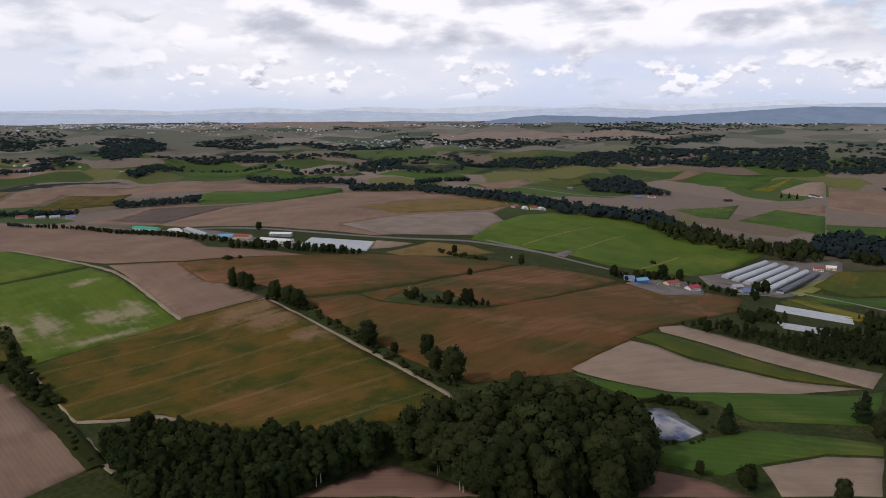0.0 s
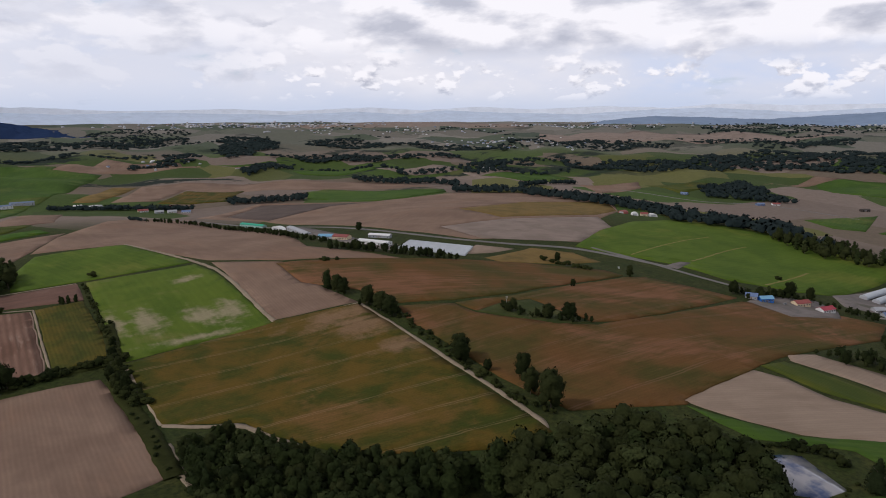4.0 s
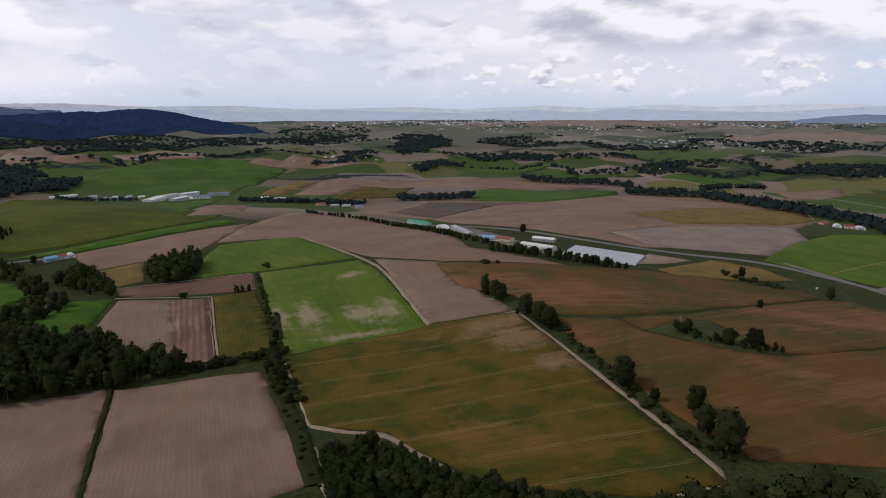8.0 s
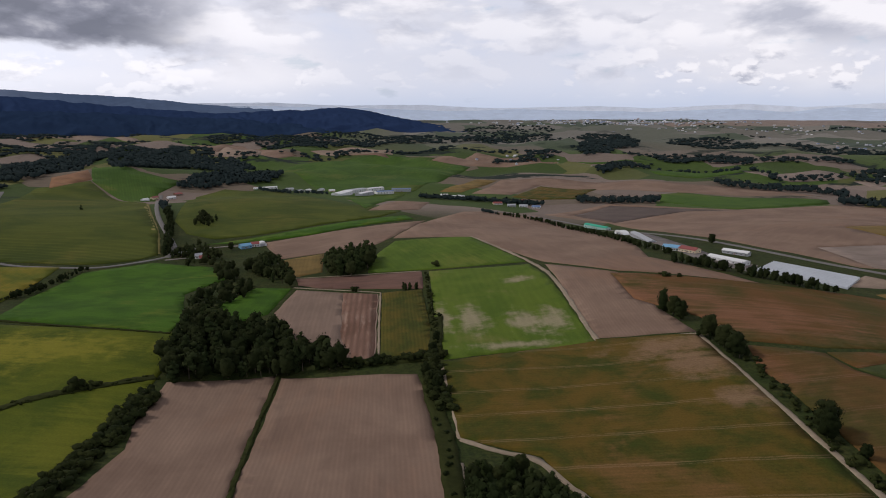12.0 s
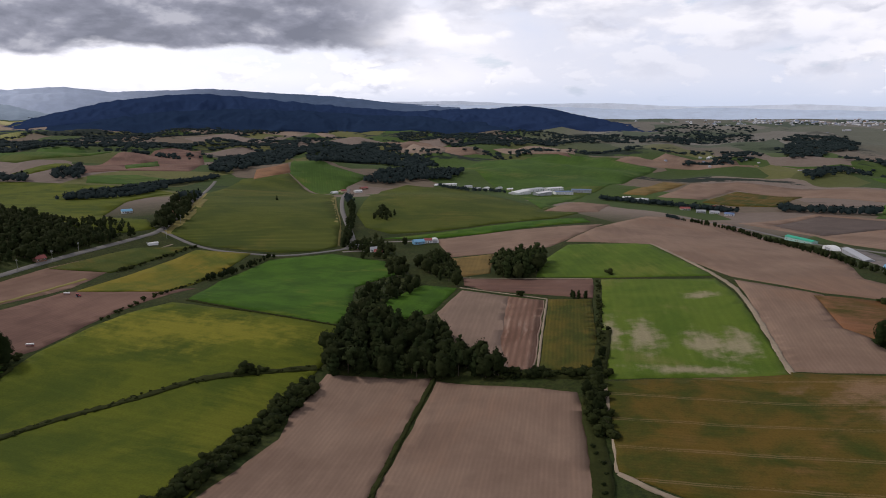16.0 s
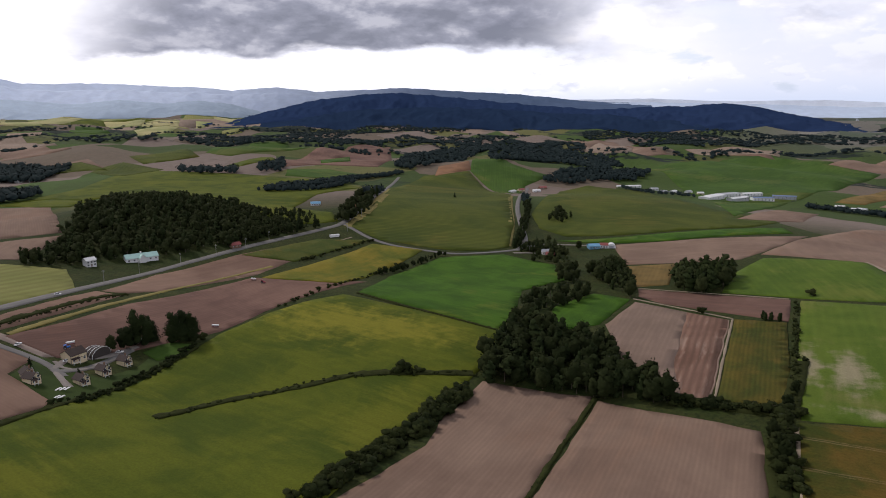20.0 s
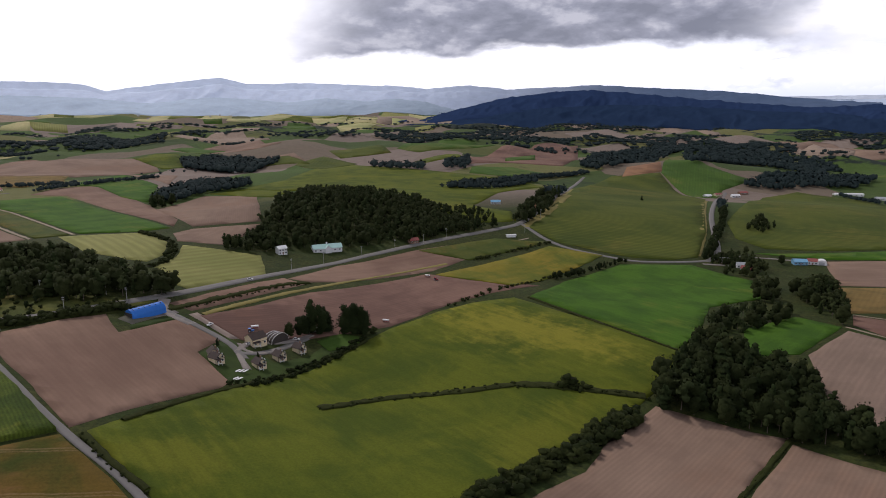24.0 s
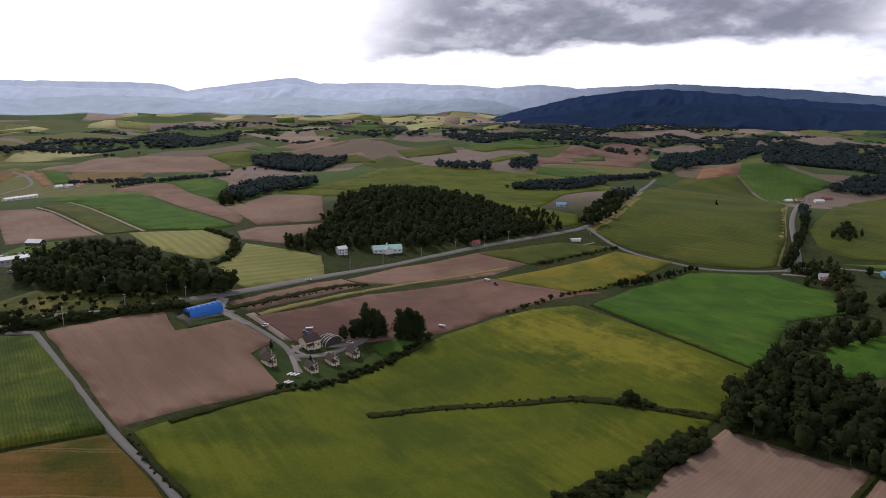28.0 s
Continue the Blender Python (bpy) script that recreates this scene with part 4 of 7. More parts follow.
# ---- trees ----
def cards(centres, normals, size, rng, fold=0.2, tilt=0.42):
    """Leaf clumps: small bent quads at the centres, facing roughly along the normals."""
    k = len(centres)
    nrm = normals + rng.normal(0, tilt, (k, 3))
    nrm /= np.linalg.norm(nrm, axis=1)[:, None]
    t = np.cross(nrm, rng.normal(0, 1, (k, 3)))
    t /= np.linalg.norm(t, axis=1)[:, None]
    b = np.cross(nrm, t)
    s = size * rng.uniform(0.6, 1.4, (k, 1))
    w = s * rng.uniform(0.5, 0.9, (k, 1))
    v = np.stack([centres - t * s, centres + b * w - nrm * s * fold, centres + t * s, centres - b * w - nrm * s * fold], 1).reshape(-1, 3)
    i = np.arange(k)[:, None] * 4
    return v, np.concatenate([i + (0, 2, 1), i + (0, 3, 2)])


PHI = (1 + 5 ** 0.5) / 2
PIP_V = np.array([(-1, PHI, 0), (1, PHI, 0), (-1, -PHI, 0), (1, -PHI, 0), (0, -1, PHI), (0, 1, PHI), (0, -1, -PHI), (0, 1, -PHI), (PHI, 0, -1), (PHI, 0, 1), (-PHI, 0, -1), (-PHI, 0, 1)]) / math.sqrt(1 + PHI * PHI)
PIP_F = np.array([(0, 11, 5), (0, 5, 1), (0, 1, 7), (0, 7, 10), (0, 10, 11), (1, 5, 9), (5, 11, 4), (11, 10, 2), (10, 7, 6), (7, 1, 8), (3, 9, 4), (3, 4, 2), (3, 2, 6), (3, 6, 8), (3, 8, 9), (4, 9, 5), (2, 4, 11), (6, 2, 10), (8, 6, 7), (9, 8, 1)])
BALL1 = (PIP_V, PIP_F)


def halved(ball):
    """The ball with every face cut into four."""
    points, index, out = [tuple(p) for p in ball[0]], {}, []
    for a, b, c in ball[1]:
        mids = []
        for p, q in ((a, b), (b, c), (c, a)):
            key = (min(p, q), max(p, q))
            if key not in index:
                m = np.array(points[p]) + np.array(points[q])
                index[key] = len(points)
                points.append(tuple(m / np.linalg.norm(m)))
            mids.append(index[key])
        ab, bc, ca = mids
        out += [(a, ab, ca), (ab, b, bc), (ca, bc, c), (ab, bc, ca)]
    return np.array(points), np.array(out)


BALL2 = halved(BALL1)
LEAN = {}


def crown_mesh(kind, seed, leaves=520, card=0.030, every=1):
    """A crown about 1 m high and wide in its own units: lobes of leaf clumps with gaps, over a dim core."""
    rng = np.random.default_rng(seed)
    if kind == "conifer":
        lobes = [((rng.normal(0, 0.05), rng.normal(0, 0.05), z), 0.30 * (1 - z) + 0.05, 0.10) for z in np.linspace(0.1, 0.95, 11)]
    elif kind == "poplar":
        lobes = [((rng.normal(0, 0.05), rng.normal(0, 0.05), z), 0.20 * math.sin(math.pi * min(1, z * 0.85 + 0.12)) + 0.06, 0.13) for z in np.linspace(0.1, 0.93, 9)]
    elif kind == "birch":
        lobes = [((rng.normal(0, 0.10), rng.normal(0, 0.10), z), rng.uniform(0.10, 0.17), rng.uniform(0.09, 0.13)) for z in np.linspace(0.45, 0.92, 12)]
    elif kind == "shrub":
        lobes = [((rng.uniform(-0.38, 0.38), rng.uniform(-0.38, 0.38), rng.uniform(0.15, 0.72)), rng.uniform(0.2, 0.34), rng.uniform(0.2, 0.32)) for _ in range(9)]
    else:
        lobes = [((0, 0, 0.52), 0.34, 0.38)]
        for q in range(17):
            a, z = q * 2.4 + rng.uniform(-0.5, 0.5), 0.20 + 0.70 * (q / 16)
            far = 0.31 * math.sqrt(max(0.06, 1 - ((z - 0.46) / 0.50) ** 2)) * rng.uniform(0.6, 1.1)
            lobes.append(((0.92 * far * math.cos(a), 0.92 * far * math.sin(a), z), rng.uniform(0.13, 0.20), rng.uniform(0.11, 0.17)))
    verts, faces, base, lean = [], [], 0, []
    middle = np.array((0, 0, 0.40 if kind not in ("conifer", "poplar") else 0.1))

    def round_off(at, d):
        """Leaves face outwards from their lobe and from the whole crown, and up to the light."""
        out = (at - middle) * (1, 1, 0.8)
        out /= np.linalg.norm(out, axis=1)[:, None] + 1e-6
        q = 0.35 * d + 0.75 * out + (0, 0, 0.22) + rng.normal(0, 0.16, d.shape)
        return q / np.linalg.norm(q, axis=1)[:, None]

    for (cx, cy, cz), r, h in lobes[::every]:
        r, h = r * (1 + 0.22 * (every - 1)), h * (1 + 0.22 * (every - 1))
        ball = BALL2 if every == 1 else BALL1
        v = ball[0] * (r * 0.86, r * 0.86, h * 0.86) * rng.uniform(0.84, 1.10, (len(ball[0]), 1)) + (cx, cy, cz)
        verts.append(v)
        lean.append(round_off(v, ball[0]))
        faces.append(ball[1] + base)
        base += len(v)
    share = np.array([r * h for _, r, h in lobes])
    share = np.maximum(6, (leaves * share / share.sum()).astype(int))
    for ((cx, cy, cz), r, h), k in zip(lobes, share):
        d = rng.normal(0, 1, (k, 3))
        d[:, 2] = np.abs(d[:, 2]) * 0.9 - 0.25
        d /= np.linalg.norm(d, axis=1)[:, None]
        at = d * (r, r, h) * rng.uniform(0.84, 1.26, (k, 1)) + (cx, cy, cz)
        v, f = cards(at, d, card if kind != "shrub" else card * 1.8, rng)
        verts.append(v)
        lean.append(np.repeat(round_off(at, d), 4, 0))
        faces.append(f + base)
        base += len(v)
    me = bpy.data.meshes.new(kind + "_crown")
    me.from_pydata(np.concatenate(verts).tolist(), [], np.concatenate(faces).tolist())
    me.materials.append(LEAF[kind])
    me.polygons.foreach_set("use_smooth", np.ones(len(me.polygons), bool))
    me.update()
    LEAN[me.name] = np.concatenate(lean)
    me.normals_split_custom_set_from_vertices(LEAN[me.name].tolist())
    return me


def trunk_mesh(seed, bark, tall=0.7, limbs=5):
    """Tapered trunk with a few limbs, in units of the tree's height."""
    rng = np.random.default_rng(seed)
    verts, faces = [], []

    def limb(a, b, r0, r1):
        a, b = np.array(a, float), np.array(b, float)
        d = (b - a) / np.linalg.norm(b - a)
        s = np.cross(d, (0.3, 0.9, 0.1))
        s /= np.linalg.norm(s)
        q = np.cross(d, s)
        base = len(verts)
        for c, r in ((a, r0), ((a + b) / 2 + rng.normal(0, 0.008, 3), (r0 + r1) / 2), (b, r1)):
            for i in range(6):
                w = i * math.pi / 3
                verts.append(tuple(c + r * (math.cos(w) * s + math.sin(w) * q)))
        for j in range(2):
            for i in range(6):
                faces.append((base + j * 6 + i, base + j * 6 + (i + 1) % 6, base + j * 6 + 6 + (i + 1) % 6, base + j * 6 + 6 + i))

    limb((0, 0, -0.03), (rng.normal(0, 0.02), rng.normal(0, 0.02), tall), 0.022, 0.008)
    for _ in range(limbs):
        a, z = rng.uniform(0, 2 * math.pi), rng.uniform(0.28, 0.6)
        limb((0, 0, z), (0.2 * math.cos(a), 0.2 * math.sin(a), z + rng.uniform(0.1, 0.22)), 0.010, 0.003)
    me = bpy.data.meshes.new("trunk")
    me.from_pydata(verts, [], faces)
    me.materials.append(bark)
    me.update()
    return me


TREE_SAYS = {"mixed": ("dark green broadleaf tree with a full uneven crown", "tree", "tree"), "conifer": ("dark pointed conifer with dense drooping branches", "conifer", "conifer"),
             "birch": ("slender birch with a bare pale trunk", "birch", "tree"), "poplar": ("tall narrow dark green poplar", "poplar", "tree"), "shrub": ("low dark green rounded bush on the verge", "bush", "bush")}
STOCK, STOCK_FAR = {}, {}
for tree_kind, variety in (("mixed", 6), ("conifer", 3), ("poplar", 3), ("shrub", 4), ("birch", 2)):
    STOCK[tree_kind] = []
    for tree_v in range(variety):
        bark = MAT_BIRCH if tree_kind == "birch" or (tree_kind == "mixed" and tree_v == 2) else MAT_BARK
        STOCK[tree_kind].append((crown_mesh(tree_kind, 11 * tree_v + len(tree_kind), 900 if tree_kind != "shrub" else 240, 0.026), trunk_mesh(31 * tree_v + 5, bark, 0.7 if tree_kind != "conifer" else 0.93)))
    STOCK_FAR[tree_kind] = [(crown_mesh(tree_kind, 13 * tree_v + 3, 120 if tree_kind != "shrub" else 50, 0.050, 2), trunk_mesh(31 * tree_v + 5, MAT_BARK, 0.7, 0)) for tree_v in range(4)]
tree_rng = np.random.default_rng(4)
FAR_TREES = []


def plant(kind, tall, x, y, group=""):
    """One tree with its trunk and crown."""
    crown, trunk = STOCK[kind][int(tree_rng.integers(len(STOCK[kind])))]
    says, name, cat = TREE_SAYS[kind]
    root = new(name)
    root.empty_display_size = 0.2
    wide = tall * tree_rng.uniform(0.72, 1.08) * (1.35 if kind == "shrub" else 1.0)
    root.matrix_basis = Matrix.LocRotScale((x, y, height(x, y)), Euler((0, 0, tree_rng.uniform(0, 6.28))), (wide, wide, tall))
    for part_name, me in (("trunk", trunk), ("crown", crown)):
        ob = new(part_name, me)
        ob.parent = root
    tagged(root, says, cat, group)
    return root


def inside(x, y, loop):
    hit = False
    for (x0, y0), (x1, y1) in zip(loop, loop[1:] + loop[:1]):
        if (y0 > y) != (y1 > y) and x < (x1 - x0) * (y - y0) / (y1 - y0) + x0:
            hit = not hit
    return hit


NEAR = 1000.0
SINGLE = {"tree": 0, "bush": 0}
WOODS = {}


def arrays(me):
    v = np.empty(len(me.vertices) * 3, np.float32)
    me.vertices.foreach_get("co", v)
    me.calc_loop_triangles()
    f = np.empty(len(me.loop_triangles) * 3, np.int32)
    me.loop_triangles.foreach_get("vertices", f)
    return v.reshape(-1, 3), f.reshape(-1, 3)


def joined(name, mats, verts, faces, slots, lean=None):
    """One mesh from stacked vertex and triangle arrays."""
    verts, faces, slots = np.concatenate(verts), np.concatenate(faces), np.concatenate(slots)
    me = bpy.data.meshes.new(name)
    me.vertices.add(len(verts))
    me.vertices.foreach_set("co", verts.astype(np.float32).ravel())
    me.loops.add(len(faces) * 3)
    me.loops.foreach_set("vertex_index", faces.astype(np.int32).ravel())
    me.polygons.add(len(faces))
    me.polygons.foreach_set("loop_start", np.arange(0, len(faces) * 3, 3, dtype=np.int32))
    for m in mats:
        me.materials.append(m)
    me.polygons.foreach_set("material_index", slots.astype(np.int32))
    me.update(calc_edges=True)
    if lean:
        me.normals_split_custom_set_from_vertices(np.concatenate(lean).tolist())
    return new(name, me)


def grow(kind, tall, x, y, group):
    """A tree of its own close by; past the count limits it joins its wood, and far off the distant woods."""
    far = math.hypot(x, y - 60)
    pick = tree_rng.random()
    use = kind if kind not in ("mixed", "slender") else "poplar" if pick < (0.22 if kind == "mixed" else 0.68) else "birch" if pick < (0.36 if kind == "mixed" else 0.84) else "mixed"
    sort = "bush" if kind == "shrub" else "tree"
    if far > NEAR:
        FAR_TREES.append((x, y, tall, kind))
    elif SINGLE[sort] < (290 if sort == "tree" else 260) and far < 420:
        SINGLE[sort] += 1
        plant(use, tall, x, y, group)
    else:
        WOODS.setdefault(group, []).append((use, tall, x, y))


def join_woods():
    for group, trees in WOODS.items():
        verts, faces, slots, base, lean = [], [], [], 0, []
        kinds = sorted({t[0] for t in trees})
        for kind, tall, x, y in trees:
            stock = STOCK[kind] if math.hypot(x, y - 60) < 220 else STOCK_FAR[kind]
            crown, trunk = stock[int(tree_rng.integers(len(stock)))]
            wide = tall * tree_rng.uniform(0.72, 1.08) * (1.35 if kind == "shrub" else 1.0)
            turn = tree_rng.uniform(0, 6.28)
            c, s = math.cos(turn), math.sin(turn)
            for me, slot in ((crown, kinds.index(kind)), (trunk, len(kinds))):
                v, f = arrays(me)
                q = np.c_[(v[:, 0] * c - v[:, 1] * s) * wide + x, (v[:, 0] * s + v[:, 1] * c) * wide + y, v[:, 2] * tall + height(x, y)]
                verts.append(q)
                face_out = LEAN.get(me.name)
                if face_out is None:
                    face_out = v * (1, 1, 0) + (1e-4, 0, 0)
                    face_out = face_out / np.linalg.norm(face_out, axis=1)[:, None]
                lean.append(np.c_[face_out[:, 0] * c - face_out[:, 1] * s, face_out[:, 0] * s + face_out[:, 1] * c, face_out[:, 2]])
                faces.append(f + base)
                slots.append(np.full(len(f), slot))
                base += len(q)
        low = all(t[0] == "shrub" for t in trees)
        ob = joined("hedge" if low else "woodland", [LEAF[k] for k in kinds] + [MAT_BARK], verts, faces, slots, lean)
        tagged(ob, "dense dark green hedge along a field edge" if low else "dense dark green mixed wood between fields", "hedge" if low else "woodland", kind="stuff")


def wood(name, kind, gap, tall, loop):
    xs, ys = [p[0] for p in loop], [p[1] for p in loop]
    y = min(ys)
    while y < max(ys):
        x = min(xs)
        while x < max(xs):
            px, py = x + tree_rng.uniform(-0.45, 0.45) * gap, y + tree_rng.uniform(-0.45, 0.45) * gap
            if inside(px, py, loop):
                grow(kind, tall * tree_rng.uniform(0.62, 1.2), px, py, name.replace("_", " "))
            x += gap
        y += gap


def hedge(name, gap, width, tall, line):
    mid = smooth_line(line, gap)
    for k, (x, y) in enumerate(mid):
        for _ in range(max(1, round(width / 3.5))):
            px, py = x + tree_rng.uniform(-0.5, 0.5) * width, y + tree_rng.uniform(-0.5, 0.5) * width
            if tree_rng.random() < 0.88:
                grow("shrub" if tall < 6 else "mixed", tall * tree_rng.uniform(0.55, 1.25), px, py, name.replace("_", " "))


def lone_tree(kind, tall, x, y):
    plant(kind, tall, x, y)

from mathutils.geometry import delaunay_2d_cdt

sites = []
ring = 14.0
while ring < 4860:
    steps = int(min(300, max(24, 2 * math.pi * ring / max(9.0, ring * 0.022))))
    for i in range(steps):
        a = 2 * math.pi * (i + 0.5 * random.random()) / steps
        sites.append(Vector((ring * math.sin(a), 150 + ring * math.cos(a))))
    ring += max(9.0, ring * 0.026)
edges_in, outlines = [], []
for _, _, corners, _ in FIELDS:
    loop = rounded(corners)
    start = len(sites)
    sites.extend(Vector(p) for p in loop)
    edges_in += [(start + i, start + (i + 1) % len(loop)) for i in range(len(loop))]
    outlines.append(np.array(loop))
flat_v, _, flat_f, _, _, _ = delaunay_2d_cdt(sites, edges_in, [], 0, 0.05)
flat_xy = np.array([(v.x, v.y) for v in flat_v])
flat_z = heights(flat_xy)
ground = mesh_object("ground", np.c_[flat_xy, flat_z], flat_f, MAT_GROUND)
tagged(ground, "rolling farmland with rough dark green grass between fields", "ground", kind="structure")

tri_index = np.array(flat_f)
centre = flat_xy[tri_index].mean(1)
owner = np.full(len(centre), -1)
for index, loop in enumerate(outlines):
    near = np.where(((centre > loop.min(0)) & (centre < loop.max(0))).all(1))[0]
    hit = np.zeros(len(near), bool)
    cx, cy = centre[near].T
    for (x0, y0), (x1, y1) in zip(loop, np.roll(loop, -1, 0)):
        if y0 != y1:
            hit ^= ((y0 > cy) != (y1 > cy)) & (cx < (x1 - x0) * (cy - y0) / (y1 - y0) + x0)
    owner[near[hit]] = index
tri_of = {index: [flat_f[i] for i in np.where(owner == index)[0]] for index in range(len(FIELDS))}
for index, (name, kind, corners, rows) in enumerate(FIELDS):
    tris = tri_of.get(index, [])
    if not tris:
        continue
    used = sorted({i for f in tris for i in f})
    back_to = {i: k for k, i in enumerate(used)}
    thick = THICK.get(kind, 0.12)
    top = np.c_[flat_xy[used], flat_z[used] + thick]
    faces = [[back_to[i] for i in f] for f in tris]
    count = {}
    for f in faces:
        for a, b in zip(f, f[1:] + f[:1]):
            count[(a, b)] = 1
    rim = [(a, b) for a, b in count if (b, a) not in count]
    verts, low = list(top), {}
    for a, b in rim:
        for i in (a, b):
            if i not in low:
                low[i] = len(verts)
                verts.append(top[i] - (0, 0, thick + 0.2))
        faces.append([b, a, low[a], low[b]])
    ob = mesh_object(name, verts, faces, CROPS[kind])
    longest = max(zip(corners, corners[1:] + corners[:1]), key=lambda e: math.dist(*e))
    turn = math.atan2(longest[1][1] - longest[0][1], longest[1][0] - longest[0][0])
    if rows is not None:
        turn = math.radians(rows)
    uv = ob.data.uv_layers.new(name="along")
    loops = np.empty(len(ob.data.loops), np.int32)
    ob.data.loops.foreach_get("vertex_index", loops)
    co = np.array(verts)[loops][:, :2]
    c, s = math.cos(turn), math.sin(turn)
    uv.data.foreach_set("uv", np.c_[co[:, 0] * c + co[:, 1] * s, co[:, 1] * c - co[:, 0] * s].astype(np.float32).ravel())
    tagged(ob, f"farm field of {SAYS[kind]} between verges", "field", kind="structure")


def smooth_line(line, step):
    """A line of points every few metres, rounded at its bends."""
    p = np.array(line, float)
    if len(p) > 2:
        for _ in range(2):
            q = [p[0]]
            for a, b in zip(p[:-1], p[1:]):
                q += [a * 0.75 + b * 0.25, a * 0.25 + b * 0.75]
            p = np.array(q + [p[-1]])
    d = np.r_[0, np.cumsum(np.hypot(*np.diff(p, axis=0).T))]
    s = np.linspace(0, d[-1], max(2, int(d[-1] / step)))
    return np.c_[np.interp(s, d, p[:, 0]), np.interp(s, d, p[:, 1])]


for name, kind, width, line in ROADS:
    mid = smooth_line(line, 2.5 if kind in ("scrub", "sandy", "drygrass") else 6.0)
    way = np.gradient(mid, axis=0)
    way /= np.maximum(np.hypot(*way.T), 1e-6)[:, None]
    side = np.c_[-way[:, 1], way[:, 0]]
    wob = {"asphalt": 0.12, "sandy": 0.30 * width}.get(kind, 1.0)
    verts, faces = [], []
    across = (-0.5, -0.5, -0.17, 0.17, 0.5, 0.5)
    for j, w in enumerate(across):
        jit = np.array([noise.noise((p[0] * 0.09, p[1] * 0.09, j)) + 0.6 * noise.noise((p[0] * 0.3, p[1] * 0.3, j)) for p in mid]) * wob
        xy = mid + side * (w * width + jit * (0 if abs(w) < 0.3 else 1))[:, None]
        z = heights(xy) + (0.34 if 0 < j < 5 else -0.3) + (0.05 if j in (2, 3) else 0)
        if kind == "scrub" and 0 < j < 5:
            z += 0.5 + 0.9 * np.array([noise.noise((p[0] * 0.35, p[1] * 0.35, j * 3.1)) for p in mid])
        verts.append(np.c_[xy, z])
    verts = np.concatenate(verts)
    k = len(mid)
    for j in range(5):
        for i in range(k - 1):
            faces.append((j * k + i, j * k + i + 1, (j + 1) * k + i + 1, (j + 1) * k + i))
    ob = mesh_object(name, verts, [f[::-1] for f in faces], LANES[kind])
    if kind == "rough":
        uv = ob.data.uv_layers.new(name="along")
    says = {"asphalt": "narrow grey asphalt country road", "sandy": "pale sandy gravel farm track", "rough": "weedy strip between tilled fields", "gravel": "grey gravel drive to the cottages", "scrub": "dark green scrub strip along a ditch", "drygrass": "dry yellow grass verge beside the road"}[kind]
    tagged(ob, says, {"asphalt": "road", "rough": "verge", "scrub": "verge", "drygrass": "verge"}.get(kind, "track"), kind="structure")

# woods: kind, spacing, height, outline
wood("wood_near_west", "slender", 4.9, 14, [(31, 242), (57, 213), (78, 189), (107, 163), (126, 149), (119, 137), (91, 140), (69, 140), (46, 137), (21, 177)])
wood("wood_near_east", "mixed", 6.6, 21, [(126, 141), (154, 136), (176, 139), (216, 115), (220, 88), (199, 57), (172, 44), (125, 76), (124, 96), (121, 131)])
wood("grove_middle", "mixed", 6.8, 14, [(-137, 388), (-148, 439), (-142, 493), (-113, 471), (-84, 474), (-59, 438), (-27, 407), (-28, 396), (-67, 396), (-99, 393), (-134, 383)])
wood("grove_strip", "mixed", 8, 11, [(-158, 528), (-150, 564), (-121, 599), (-110, 572), (-124, 537), (-144, 500)])
wood("grove_lane", "mixed", 8, 13, [(-143, 684), (-115, 722), (-81, 603), (-84, 582), (-119, 637)])
wood("grove_lane_west", "mixed", 8, 11, [(-168, 673), (-154, 694), (-132, 607), (-152, 624)])
wood("tall_grove", "slender", 6.5, 17, [(-55, 627), (-56, 682), (-9, 691), (-11, 649), (-27, 613)])
wood("knoll_wood", "mixed", 8.5, 12, [(-540, 378), (-521, 394), (-522, 426), (-520, 466), (-502, 498), (-473, 555), (-475, 610), (-520, 655), (-560, 700), (-640, 700), (-695, 620), (-670, 545), (-600, 470), (-560, 420)])
wood("knoll_fringe", "mixed", 9, 8, [(-470, 613), (-470, 672), (-488, 735), (-545, 735), (-560, 702), (-520, 656), (-476, 612)])
wood("scrub_wood", "mixed", 8.5, 14, [(-517, 164), (-556, 188), (-574, 219), (-562, 253), (-518, 257), (-477, 265), (-454, 271), (-423, 275), (-419, 239), (-429, 208), (-467, 177)])
wood("scrub_low", "shrub", 9.5, 2.6, [(-467, 139), (-463, 176), (-417, 238), (-414, 263), (-409, 204), (-413, 151), (-424, 130)])
wood("scrub_trees", "mixed", 17, 6, [(-467, 147), (-463, 176), (-430, 215), (-419, 207), (-422, 153), (-429, 139)])
wood("road_wood", "mixed", 10, 14, [(-458, 713), (-504, 835), (-539, 924), (-554, 1013), (-451, 785), (-443, 732)])
wood("roadside_wood", "mixed", 9, 10, [(-471, 619), (-473, 676), (-456, 705), (-454, 681)])
wood("village_wood", "mixed", 11, 15, [(-411, 1440), (-362, 1762), (-227, 1685), (-237, 1591), (-352, 1447)])
wood("dome_clump", "mixed", 8, 9, [(-247, 908), (-250, 983), (-223, 940), (-225, 902)])
wood("west_grove", "mixed", 10, 14, [(-864, 481), (-979, 562), (-1039, 655), (-997, 728), (-947, 693), (-923, 577), (-835, 486)])
wood("belt_wood", "mixed", 11, 14, [(389, 1298), (540, 1261), (521, 1217), (378, 1260)])
wood("valley_wood", "mixed", 13, 18, [(932, 679), (952, 577), (1004, 514), (955, 439), (933, 336), (1023, 251), (925, 219), (908, 303), (864, 391), (932, 512), (855, 608)])
